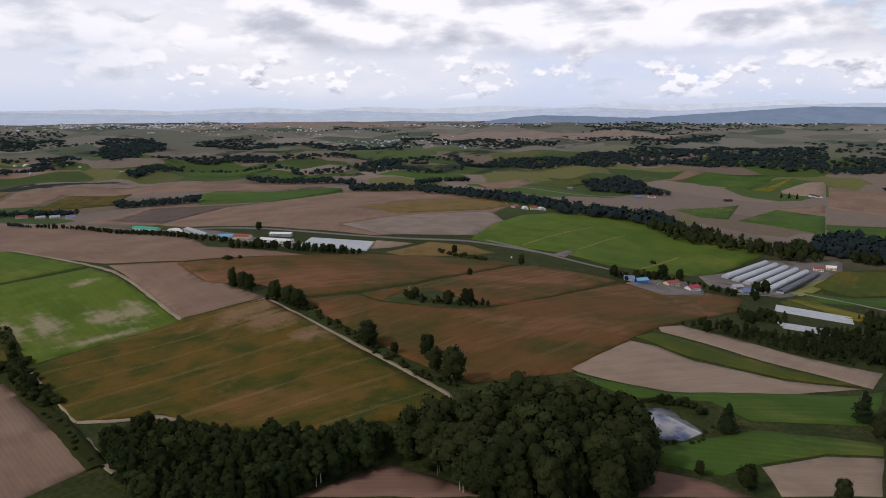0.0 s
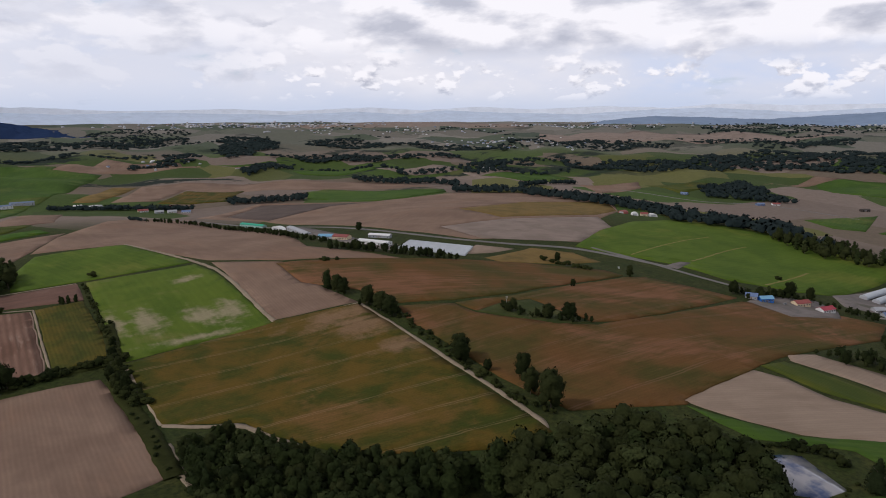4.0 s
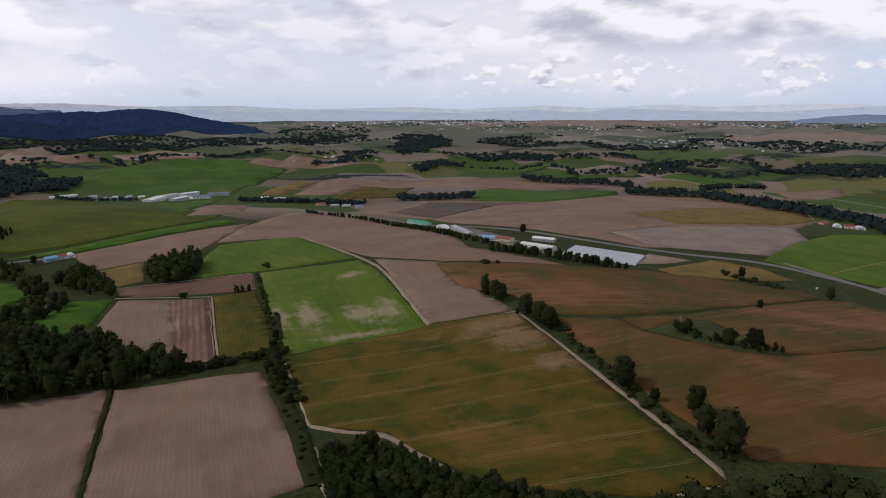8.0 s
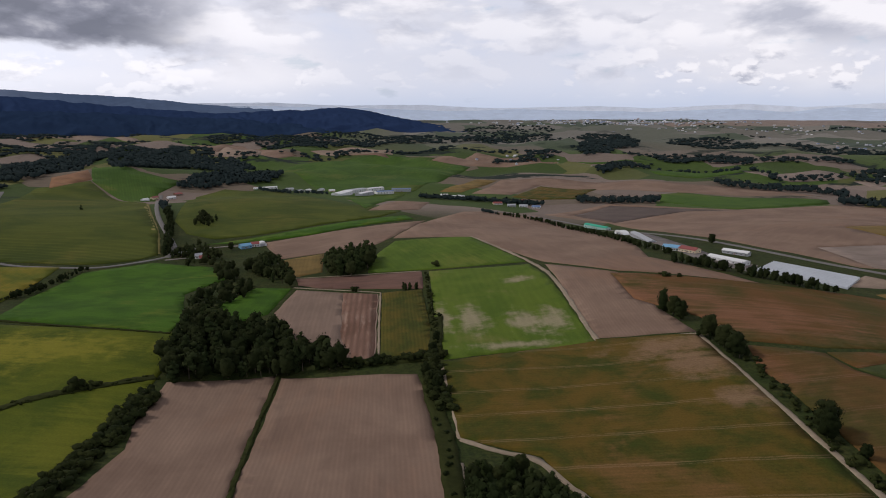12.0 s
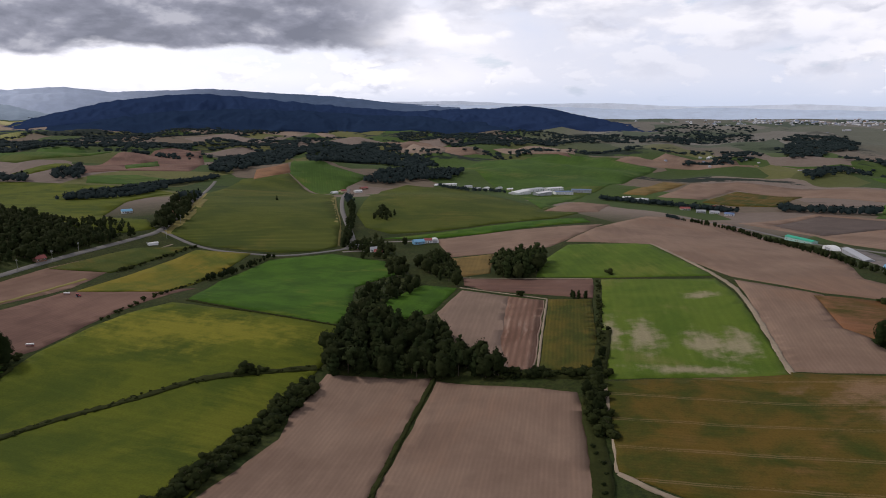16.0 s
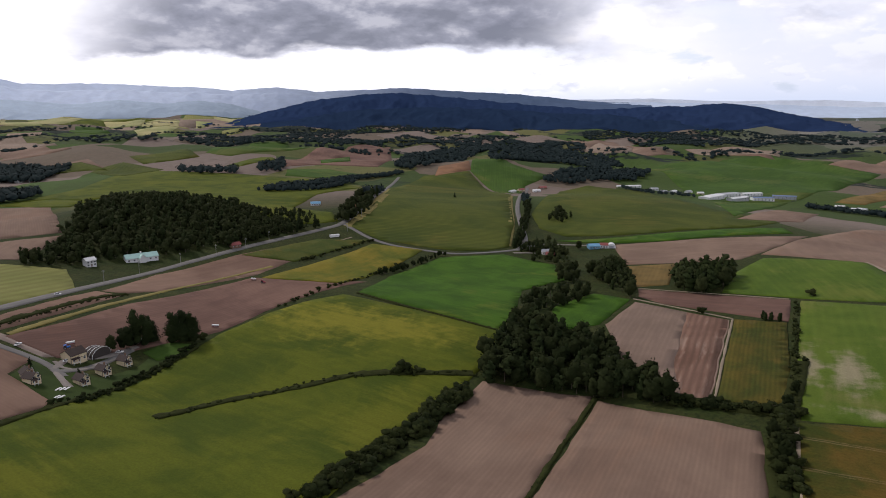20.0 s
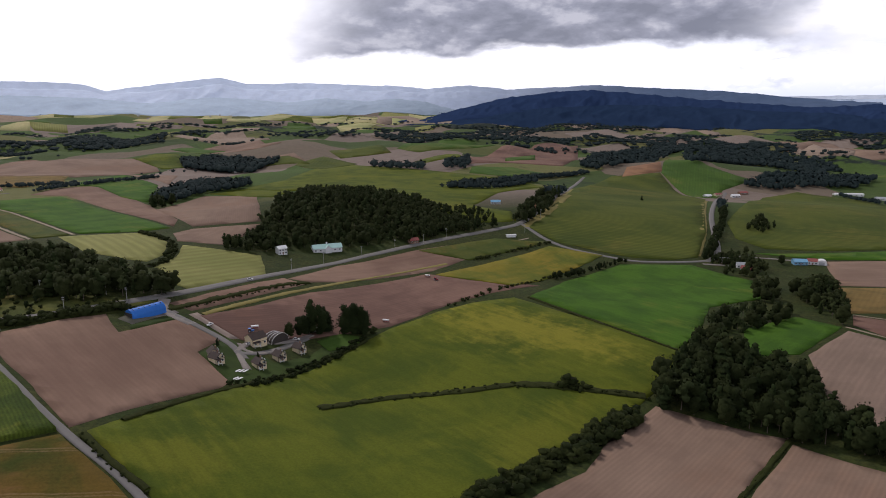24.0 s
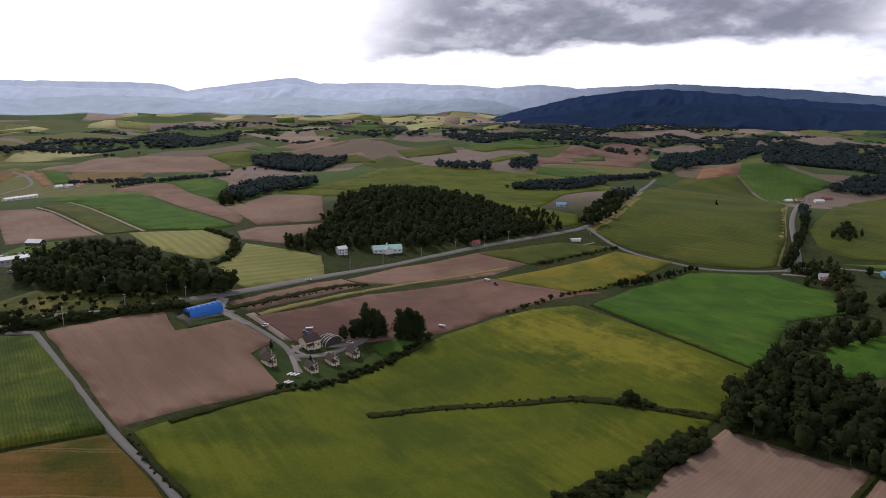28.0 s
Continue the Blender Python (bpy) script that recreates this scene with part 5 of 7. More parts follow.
wood("belt_far", "mixed", 13, 15, [(874, 1209), (977, 1112), (998, 857), (963, 690), (885, 631), (901, 771), (935, 1063), (829, 1147)])
wood("garden_wood", "mixed", 6.5, 7, [(538, 165), (577, 139), (545, 124), (502, 146)])
wood("garden_wood_low", "mixed", 7, 8, [(436, 152), (440, 117), (448, 97), (446, 72), (454, 56), (464, 38), (585, 60), (576, 84), (545, 96), (490, 96), (474, 123), (460, 152)])
hedge("hedge_west", 2.625, 10, 5, [(-137, 369), (-141, 299), (-145, 256), (-145, 228)])
hedge("hedge_north", 3, 9, 5, [(-28, 399), (3, 396), (30, 398)])
hedge("hedge_corner", 4.2, 9, 5, [(26, 395), (24, 362), (28, 323)])
hedge("hedge_track", 8, 5, 2.4, [(37, 473), (29, 398), (21, 361), (25, 304), (23, 229)])
hedge("hedge_green", 3, 4, 2.5, [(39, 598), (31, 405)])
hedge("ditch_hedge", 1.5, 5, 1.5, [(-253, 254), (-246, 288), (-223, 324), (-206, 350), (-186, 362), (-141, 390)])
hedge("ditch_bushes", 3, 9, 5, [(-184, 367), (-170, 376)])
hedge("tilled_gap_hedge", 1.5, 2, 0.9, [(-69, 394), (-71, 330), (-70, 256), (-66, 210)])
hedge("cottage_hedge", 2.0, 7, 2.4, [(-290, 230), (-291, 249), (-301, 286), (-314, 341)])
hedge("meadow_hedge", 4.5, 5, 2.5, [(-317, 434), (-318, 554), (-314, 601)])
hedge("meadow_trees", 4.5, 7, 6, [(-312, 579), (-304, 624), (-295, 683)])
hedge("tri_hedge", 3.75, 5, 3, [(-396, 568), (-391, 654), (-385, 692)])
hedge("lane_hedge", 3.75, 4, 1.6, [(-262, 144), (-242, 144), (-217, 147)])
hedge("road_hedge", 2.4, 9, 4.6, [(-417, 141), (-413, 162), (-408, 190), (-405, 232)])
hedge("verge_hedge", 3.75, 3, 1.5, [(-396, 265), (-422, 359), (-421, 385)])
hedge("stubble_hedge", 3.0, 6, 3, [(-653, 364), (-602, 360), (-570, 354), (-528, 329), (-506, 310), (-495, 294)])
hedge("valley_trees", 4.5, 8, 8, [(-237, 753), (-259, 846), (-286, 949), (-340, 1098)])
hedge("valley_trees_low", 4.5, 16, 8, [(-224, 746), (-212, 770), (-190, 752)])
hedge("far_hedge", 5.25, 9, 9, [(-704, 901), (-642, 950), (-658, 1054)])
hedge("far_hedge_up", 6, 14, 10, [(-714, 956), (-693, 1106), (-675, 1293)])
hedge("highway_hedge", 4.5, 8, 6, [(163, 1063), (264, 976), (263, 700), (279, 616)])
hedge("highway_trees", 4.5, 12, 8, [(260, 577), (289, 547), (315, 513), (347, 480)])
hedge("field_trees", 6.75, 8, 9, [(200, 383), (206, 347)])
hedge("track_hedge", 5.25, 8, 3, [(206, 343), (198, 267), (193, 216), (194, 179)])
hedge("islet_trees", 5.25, 10, 6, [(277, 310), (291, 281), (311, 266)])
hedge("lane_trees", 6.75, 8, 5, [(453, 460), (464, 428), (471, 410)])
hedge("farm_trees", 5.25, 12, 6, [(556, 296), (610, 277), (628, 256), (636, 207)])
hedge("pond_reeds", 3.0, 4, 1.8, [(262, 100), (240, 94), (226, 78), (228, 64), (246, 54), (262, 60)])
hedge("pond_bushes", 5.0, 7, 4, [(268, 96), (282, 84), (276, 70)])
hedge("far_tall", 7.5, 6, 14, [(1045, 1169), (1241, 1191)])
hedge("tree_strip_sand", 6, 5, 6, [(432, 160), (440, 120), (442, 84), (450, 48)])
hedge("ridge_trees", 13, 3, 13, [(-1874, 682), (-1881, 784)])
hedge("ridge_trees_low", 13.5, 3, 8, [(-1359, 722), (-1325, 744)])
hedge("ridge_trees_low_b", 13.5, 3, 8, [(-1354, 785), (-1334, 825)])
hedge("houses_trees", 6, 16, 10, [(91, 1378), (184, 1333), (240, 1301), (303, 1259)])
hedge("west_lane_trees", 6.75, 10, 8, [(-1145, 450), (-1184, 514), (-1226, 679)])
lone_tree("poplar", 12, 195, 437)
lone_tree("poplar", 12, 201, 424)
lone_tree("mixed", 12, 202, 384)
lone_tree("mixed", 10.8, 205, 372)
lone_tree("mixed", 13.2, 205, 357)
lone_tree("mixed", 15.6, 198, 260)
lone_tree("mixed", 15.6, 201, 199)
lone_tree("mixed", 21.6, 199, 181)
lone_tree("mixed", 9.6, 281, 307)
lone_tree("mixed", 10.8, 293, 283)
lone_tree("mixed", 13.2, 304, 273)
lone_tree("mixed", 12, 489, 375)
lone_tree("mixed", 16, 612, 279)
lone_tree("mixed", 14, 628, 268)
lone_tree("mixed", 13, 548, 300)
lone_tree("mixed", 14, 690, 210)
lone_tree("mixed", 16, 703, 205)
lone_tree("conifer", 12, 668, 205)
lone_tree("mixed", 11, 640, 190)
lone_tree("mixed", 7.2, 388, 352)
lone_tree("mixed", 10.8, 466, 452)
lone_tree("mixed", 7.2, 201, 236)
lone_tree("conifer", 15.6, 265, 52)
lone_tree("conifer", 16.8, 341, 12)
lone_tree("mixed", 12, 215, 21)
lone_tree("mixed", 12, 234, -10)
lone_tree("mixed", 6, 270, 91)
lone_tree("mixed", 7.2, 211, 40)
lone_tree("mixed", 14.4, 321, -2)
lone_tree("mixed", 8.4, 558, 153)
lone_tree("mixed", 9.6, 505, 139)
lone_tree("mixed", 9.6, 426, 140)
lone_tree("poplar", 22, -340, 321)
lone_tree("mixed", 14, -339, 312)
lone_tree("conifer", 17, -338, 331)
lone_tree("mixed", 10, -341, 303)
lone_tree("poplar", 19, -337, 325)
lone_tree("poplar", 19, -329, 341)
lone_tree("poplar", 20, -327, 344)
lone_tree("poplar", 18, -323, 348)
lone_tree("poplar", 16, -321, 349)
lone_tree("conifer", 5, -342, 253)
lone_tree("conifer", 4, -322, 266)
lone_tree("conifer", 8, -442, 1048)
lone_tree("mixed", 10, -409, 142)
lone_tree("mixed", 9, -422, 140)
lone_tree("shrub", 5, -318, 353)
lone_tree("shrub", 4, -303, 309)
lone_tree("shrub", 3, -308, 326)
lone_tree("poplar", 15.6, 196, 438)
lone_tree("mixed", 14.4, 198, 426)
lone_tree("mixed", 13.2, 199, 417)
lone_tree("mixed", 15.6, 201, 380)
lone_tree("mixed", 14.4, 202, 363)
lone_tree("mixed", 14.4, 202, 349)
lone_tree("mixed", 15.6, 195, 253)
lone_tree("shrub", 4.8, -26, 560)
lone_tree("poplar", 6, 16, 554)
lone_tree("poplar", 6, 21, 552)
lone_tree("poplar", 6, 27, 551)
lone_tree("mixed", 9.6, 22, 356)
lone_tree("shrub", 8.4, -178, 372)
lone_tree("mixed", 9.6, -174, 787)
lone_tree("poplar", 6, 17, 550)
lone_tree("poplar", 6, 21, 549)
lone_tree("poplar", 6, 26, 550)
lone_tree("shrub", 4.8, -26, 559)
lone_tree("shrub", 4.8, 231, 515)
lone_tree("mixed", 9.6, 26, 350)
lone_tree("mixed", 10.8, 356, 686)
lone_tree("shrub", 6, 50, 625)
lone_tree("mixed", 7.2, 28, 404)
lone_tree("mixed", 15.6, 211, 217)
lone_tree("shrub", 4.8, 681, 330)
lone_tree("shrub", 3.6, 230, 521)
lone_tree("shrub", 3.6, 241, 513)
lone_tree("conifer", 12, 1548, 509)
lone_tree("conifer", 12, 1542, 490)
lone_tree("conifer", 12, 1541, 473)
wood("far_wood_a", "mixed", 16, 18, [(1685, 1258), (2024, 1400), (2529, 1181), (2622, 761), (2076, 584), (2028, 711), (1962, 995), (1858, 1141)])
wood("far_wood_b", "mixed", 16, 16, [(1616, 1614), (1898, 1334), (1628, 1138), (1448, 1396)])
wood("far_wood_c", "mixed", 15, 17, [(882, 2967), (1053, 3129), (1188, 3150), (1030, 2612), (821, 2344), (710, 2146), (678, 2192), (842, 2807)])
wood("far_wood_d", "mixed", 16, 17, [(397, 3220), (751, 3322), (824, 3347), (874, 3240), (671, 3034), (350, 2885)])
wood("far_wood_e", "mixed", 15, 16, [(1160, 2709), (1308, 2812), (1482, 2801), (1413, 2438), (1345, 2344), (1169, 2469)])
wood("far_wood_f", "mixed", 13, 15, [(605, 1847), (700, 1914), (840, 2028), (831, 2007), (598, 1760)])
wood("far_wood_g", "mixed", 14, 15, [(1177, 1601), (1278, 1484), (1251, 1428), (1142, 1525)])
wood("far_wood_h", "mixed", 13, 14, [(790, 1538), (989, 1344), (952, 1294), (773, 1477)])
wood("far_wood_i", "mixed", 13, 14, [(1394, 933), (1594, 949), (1449, 783), (1400, 699), (1332, 741), (1289, 844)])
wood("far_wood_j", "mixed", 18, 15, [(3106, 2137), (3654, 2477), (4002, 1255), (3893, 1217), (3513, 1507), (2927, 1833)])
wood("far_wood_k", "mixed", 18, 16, [(477, 3787), (973, 3775), (881, 3341), (423, 3257)])
wood("far_wood_l", "mixed", 17, 16, [(1976, 2327), (2252, 2212), (2372, 1743), (2292, 1714), (2046, 1702), (2056, 2017), (1855, 2184)])
wood("far_wood_m", "mixed", 15, 17, [(-935, 2162), (-949, 2437), (-727, 1902), (-739, 1690)])
wood("far_wood_n", "mixed", 15, 17, [(-691, 1977), (-624, 2262), (-534, 2087), (-332, 1988), (-334, 1745), (-508, 1770), (-680, 1902)])
wood("far_wood_o", "mixed", 15, 15, [(338, 2080), (661, 2488), (608, 2250), (361, 2010)])
wood("far_wood_p", "mixed", 16, 15, [(508, 3102), (844, 3283), (764, 2969), (509, 2960)])
wood("far_wood_q", "mixed", 15, 15, [(764, 2695), (1157, 3040), (959, 2459), (731, 2430)])
wood("far_wood_r", "mixed", 15, 14, [(582, 1824), (827, 2021), (760, 1857), (600, 1780)])
wood("far_wood_s", "mixed", 18, 16, [(-2819, 1861), (-2402, 2637), (-2141, 2733), (-1786, 2248), (-2250, 2204), (-2255, 1492)])
wood("far_wood_t", "mixed", 18, 16, [(-1987, 2537), (-1429, 3265), (-1259, 3078), (-1599, 2179)])
wood("far_wood_u", "mixed", 13, 14, [(-1077, 1087), (-958, 1127), (-918, 1081), (-1003, 1021)])
wood("far_wood_v", "mixed", 13, 14, [(-891, 1107), (-924, 1240), (-851, 1144)])
wood("far_wood_w", "mixed", 14, 15, [(-1440, 956), (-1345, 1042), (-1280, 1004), (-1358, 912)])
wood("far_wood_x", "mixed", 18, 16, [(-2461, 574), (-2492, 1111), (-2072, 1154), (-1883, 1072), (-2041, 919), (-1922, 459)])
wood("far_wood_y", "mixed", 17, 16, [(-2664, 1102), (-3052, 1349), (-3050, 1674), (-2757, 1920), (-2608, 2136), (-2264, 2264), (-2150, 2153), (-2440, 1970), (-2489, 1682), (-2083, 1121), (-2111, 949)])
wood("far_wood_z", "mixed", 14, 16, [(-920, 2373), (-827, 2408), (-738, 2536), (-519, 2105), (-478, 1764), (-540, 1512)])
wood("factory_wood", "mixed", 9, 9, [(549, 291), (624, 285), (604, 274), (537, 278)])
wood("wood_near_track", "slender", 4.9, 10, [(32, 250), (49, 254), (62, 240), (70, 217), (83, 192), (110, 172), (127, 165), (99, 153), (27, 182)])
lone_tree("mixed", 7, 32, 424)
lone_tree("mixed", 8, 28, 384)
lone_tree("mixed", 9, 21, 370)
lone_tree("mixed", 6, 25, 343)
wood("far_wood_aa", "mixed", 16, 16, [(1402, 2405), (1620, 2503), (1667, 2227), (1646, 1936), (1616, 1901), (1566, 2301)])
wood("far_wood_ab", "mixed", 14, 15, [(973, 2339), (1220, 2130), (1074, 1877), (872, 2053)])
wood("far_wood_ac", "mixed", 14, 15, [(1238, 1841), (1481, 2014), (1298, 1764)])
wood("far_wood_ad", "mixed", 14, 16, [(1203, 1621), (1471, 1728), (1256, 1474)])
wood("far_wood_ae", "mixed", 17, 16, [(2442, 1466), (2894, 1545), (3148, 1372), (2800, 1224), (2527, 1353)])
wood("far_wood_af", "mixed", 17, 16, [(-1995, 837), (-2476, 1161), (-2550, 1330), (-2066, 1077), (-1975, 863)])
wood("conifer_grove", "conifer", 9, 17, [(-1491, 884), (-1485, 960), (-1412, 1021), (-1301, 979), (-1279, 930), (-1324, 861), (-1389, 834)])
hedge("yard_trees", 7, 10, 8, [(-1256, 417), (-1231, 476), (-1209, 532)])
wood("far_wood_ag", "mixed", 17, 16, [(-2228, 2229), (-1801, 2175), (-1659, 2394), (-1446, 2348), (-1202, 2241), (-1121, 2689), (-806, 2472), (-594, 2571), (-489, 2138), (-652, 1933), (-935, 2060), (-1159, 2130), (-1170, 1911), (-1248, 1787), (-1360, 1657), (-1590, 1608)])
wood("far_wood_ah", "mixed", 14, 15, [(-723, 1355), (-856, 1675), (-926, 2006), (-724, 1865), (-670, 1670), (-644, 1416), (-665, 1340)])
wood("far_wood_ai", "mixed", 12, 13, [(-928, 1150), (-956, 1275), (-897, 1204), (-897, 1123)])
hedge("dome_wood", 8, 22, 11, [(-708, 909), (-693, 989), (-668, 1096)])
wood("far_wood_aj", "mixed", 16, 16, [(-743, 3190), (69, 3361), (558, 3075), (527, 2897), (59, 2767), (-219, 2509), (-688, 2955)])
wood("valley_far_wood", "mixed", 17, 14, [(-3211, 831), (-3178, 1140), (-2831, 1423), (-2003, 1150), (-2042, 901), (-2678, 698)])
wood("knoll_roadside", "mixed", 8, 9, [(-474, 558), (-469, 586), (-465, 619), (-463, 650), (-472, 677), (-489, 678), (-520, 662), (-500, 600)])
wood("knoll_light", "mixed", 7, 8, [(-466, 574), (-470, 613), (-472, 679), (-484, 689), (-483, 628), (-478, 577)])
wood("orchard_wood", "mixed", 7, 8, [(500, 62), (575, 60), (585, 30), (500, 14), (460, 30)])
wood("orchard_edge", "mixed", 7, 9, [(676, 109), (681, 69), (619, 55), (620, 85)])
wood("valley_wood_east", "mixed", 12, 16, [(1082, 283), (1157, 257), (1133, 159), (986, 126), (981, 205), (984, 250)])
wood("far_wood_east", "mixed", 16, 16, [(2314, 653), (2454, 458), (2039, 364), (2035, 562)])
lone_tree("birch", 13, 60, 155)
lone_tree("birch", 14, 61, 152)
lone_tree("birch", 13, 63, 151)
lone_tree("birch", 15, 63, 148)
lone_tree("birch", 13, 66, 149)
lone_tree("birch", 14, 68, 148)
lone_tree("birch", 13, 72, 147)
lone_tree("birch", 12, 75, 145)
lone_tree("birch", 14, 122, 99)
lone_tree("birch", 15, 122, 97)
wood("valley_yard", "mixed", 10, 9, [(-201, 686), (-224, 785), (-207, 813), (-186, 770), (-154, 673), (-176, 699), (-192, 708)])
hedge("farm_row", 6, 8, 9, [(-241, 1434), (-179, 1354), (-99, 1361)])

# ---- buildings ----
def part(name, bm, mat, parent, label=""):
    """Links a bmesh as one mesh object under a thing or a part."""
    me = bpy.data.meshes.new(name)
    bm.to_mesh(me)
    bm.free()
    me.materials.append(mat)
    ob = new(name, me)
    ob.parent = parent
    if label:
        tagged(ob, label)
    return ob


def solid(verts, faces):
    bm = bmesh.new()
    vs = [bm.verts.new(v) for v in verts]
    for f in faces:
        bm.faces.new([vs[i] for i in f])
    bmesh.ops.recalc_face_normals(bm, faces=bm.faces)
    return bm


def box(x0, x1, y0, y1, z0, z1):
    return solid([(x, y, z) for z in (z0, z1) for y in (y0, y1) for x in (x0, x1)],
                 [(0, 2, 3, 1), (4, 5, 7, 6), (0, 1, 5, 4), (2, 6, 7, 3), (0, 4, 6, 2), (1, 3, 7, 5)])


def gable_walls(w, d, eave, ridge, along):
    """Walls with two gables; the ridge runs along x or y."""
    h = -1.2
    if along == "x":
        verts = [(0, 0, h), (w, 0, h), (w, d, h), (0, d, h), (0, 0, eave), (w, 0, eave), (w, d, eave), (0, d, eave), (0, d / 2, ridge), (w, d / 2, ridge)]
        faces = [(0, 1, 5, 4), (2, 3, 7, 6), (1, 2, 6, 9, 5), (3, 0, 4, 8, 7), (3, 2, 1, 0), (4, 5, 9, 8), (6, 7, 8, 9)]
    else:
        verts = [(0, 0, h), (w, 0, h), (w, d, h), (0, d, h), (0, 0, eave), (w, 0, eave), (w, d, eave), (0, d, eave), (w / 2, 0, ridge), (w / 2, d, ridge)]
        faces = [(0, 1, 5, 8, 4), (2, 3, 7, 9, 6), (1, 2, 6, 5), (3, 0, 4, 7), (3, 2, 1, 0), (4, 8, 9, 7), (5, 6, 9, 8)]
    return solid(verts, faces)


def gable_roof(w, d, eave, ridge, along, over=0.5, thick=0.22):
    """Two roof slabs that overhang the walls."""
    prof = [(-over, eave - (ridge - eave) * over / ((d if along == "x" else w) / 2))]
    half = (d if along == "x" else w) / 2
    prof += [(half, ridge), (2 * half + over, prof[0][1])]
    end0, end1 = -over, (w if along == "x" else d) + over
    verts = []
    for e in (end0, end1):
        for lift in (0.03, thick):
            for q, z in prof:
                verts.append((e, q, z + lift) if along == "x" else (q, e, z + lift))
    faces = [(0, 1, 7, 6), (1, 2, 8, 7), (3, 9, 10, 4), (4, 10, 11, 5), (0, 3, 4, 1), (1, 4, 5, 2), (6, 7, 10, 9), (7, 8, 11, 10), (0, 6, 9, 3), (2, 5, 11, 8)]
    return solid(verts, faces)


def hoop_shell(w, d, h, seg=10):
    verts = []
    for y in (0, d):
        verts += [(0, y, -0.8)] + [(w / 2 - w / 2 * math.cos(math.pi * i / seg), y, h * math.sin(math.pi * i / seg) ** 0.8 if 0 < i < seg else 0.0) for i in range(seg + 1)] + [(w, y, -0.8)]
    k = len(verts) // 2
    faces = [(i, i + 1, k + i + 1, k + i) for i in range(k - 1)]
    return solid(verts, faces + [tuple(range(k)), tuple(range(2 * k - 1, k - 1, -1)), (0, k, 2 * k - 1, k - 1)])


BUILD = {  # eave, ridge, ridge direction, storeys, label, category
    "cottage": (3.4, 5.6, "y", 2, "small two-storey cream cottage with a brown roof", "cottage"),
    "lodge": (4.6, 7.2, "x", 2, "larger cream lodge with a steep brown roof", "house"),
    "house": (3.0, 5.2, "x", 1, "farmhouse with a pitched sheet roof", "house"),
    "whitehouse": (5.6, 7.6, "x", 2, "white two-storey house beside the wood", "house"),
    "hallhouse": (3.4, 6.6, "x", 1, "long white house with a pale green roof", "house"),
    "shed": (3.4, 5.4, "x", 1, "farm shed with a pitched roof", "shed"),
    "hut": (2.2, 3.2, "x", 0, "small white hut at the field edge", "hut"),
    "longbox": (2.4, 2.7, "x", 0, "long white roadside container", "container"),
    "longshed": (3.2, 4.6, "x", 1, "long low farm shed with a pale roof", "shed"),
    "factory": (6.0, 7.2, "x", 2, "large white farm warehouse with a flat pitched roof", "warehouse"),
    "greenshed": (4.0, 5.6, "x", 1, "long shed with a bright green roof", "shed"),
    "hoop": (0, 5.0, "y", 0, "round-roofed white farm store beside sheds", "shed"),
    "tarpbarn": (0, 5.6, "x", 0, "round barn covered with bright blue tarpaulin", "barn"),
}


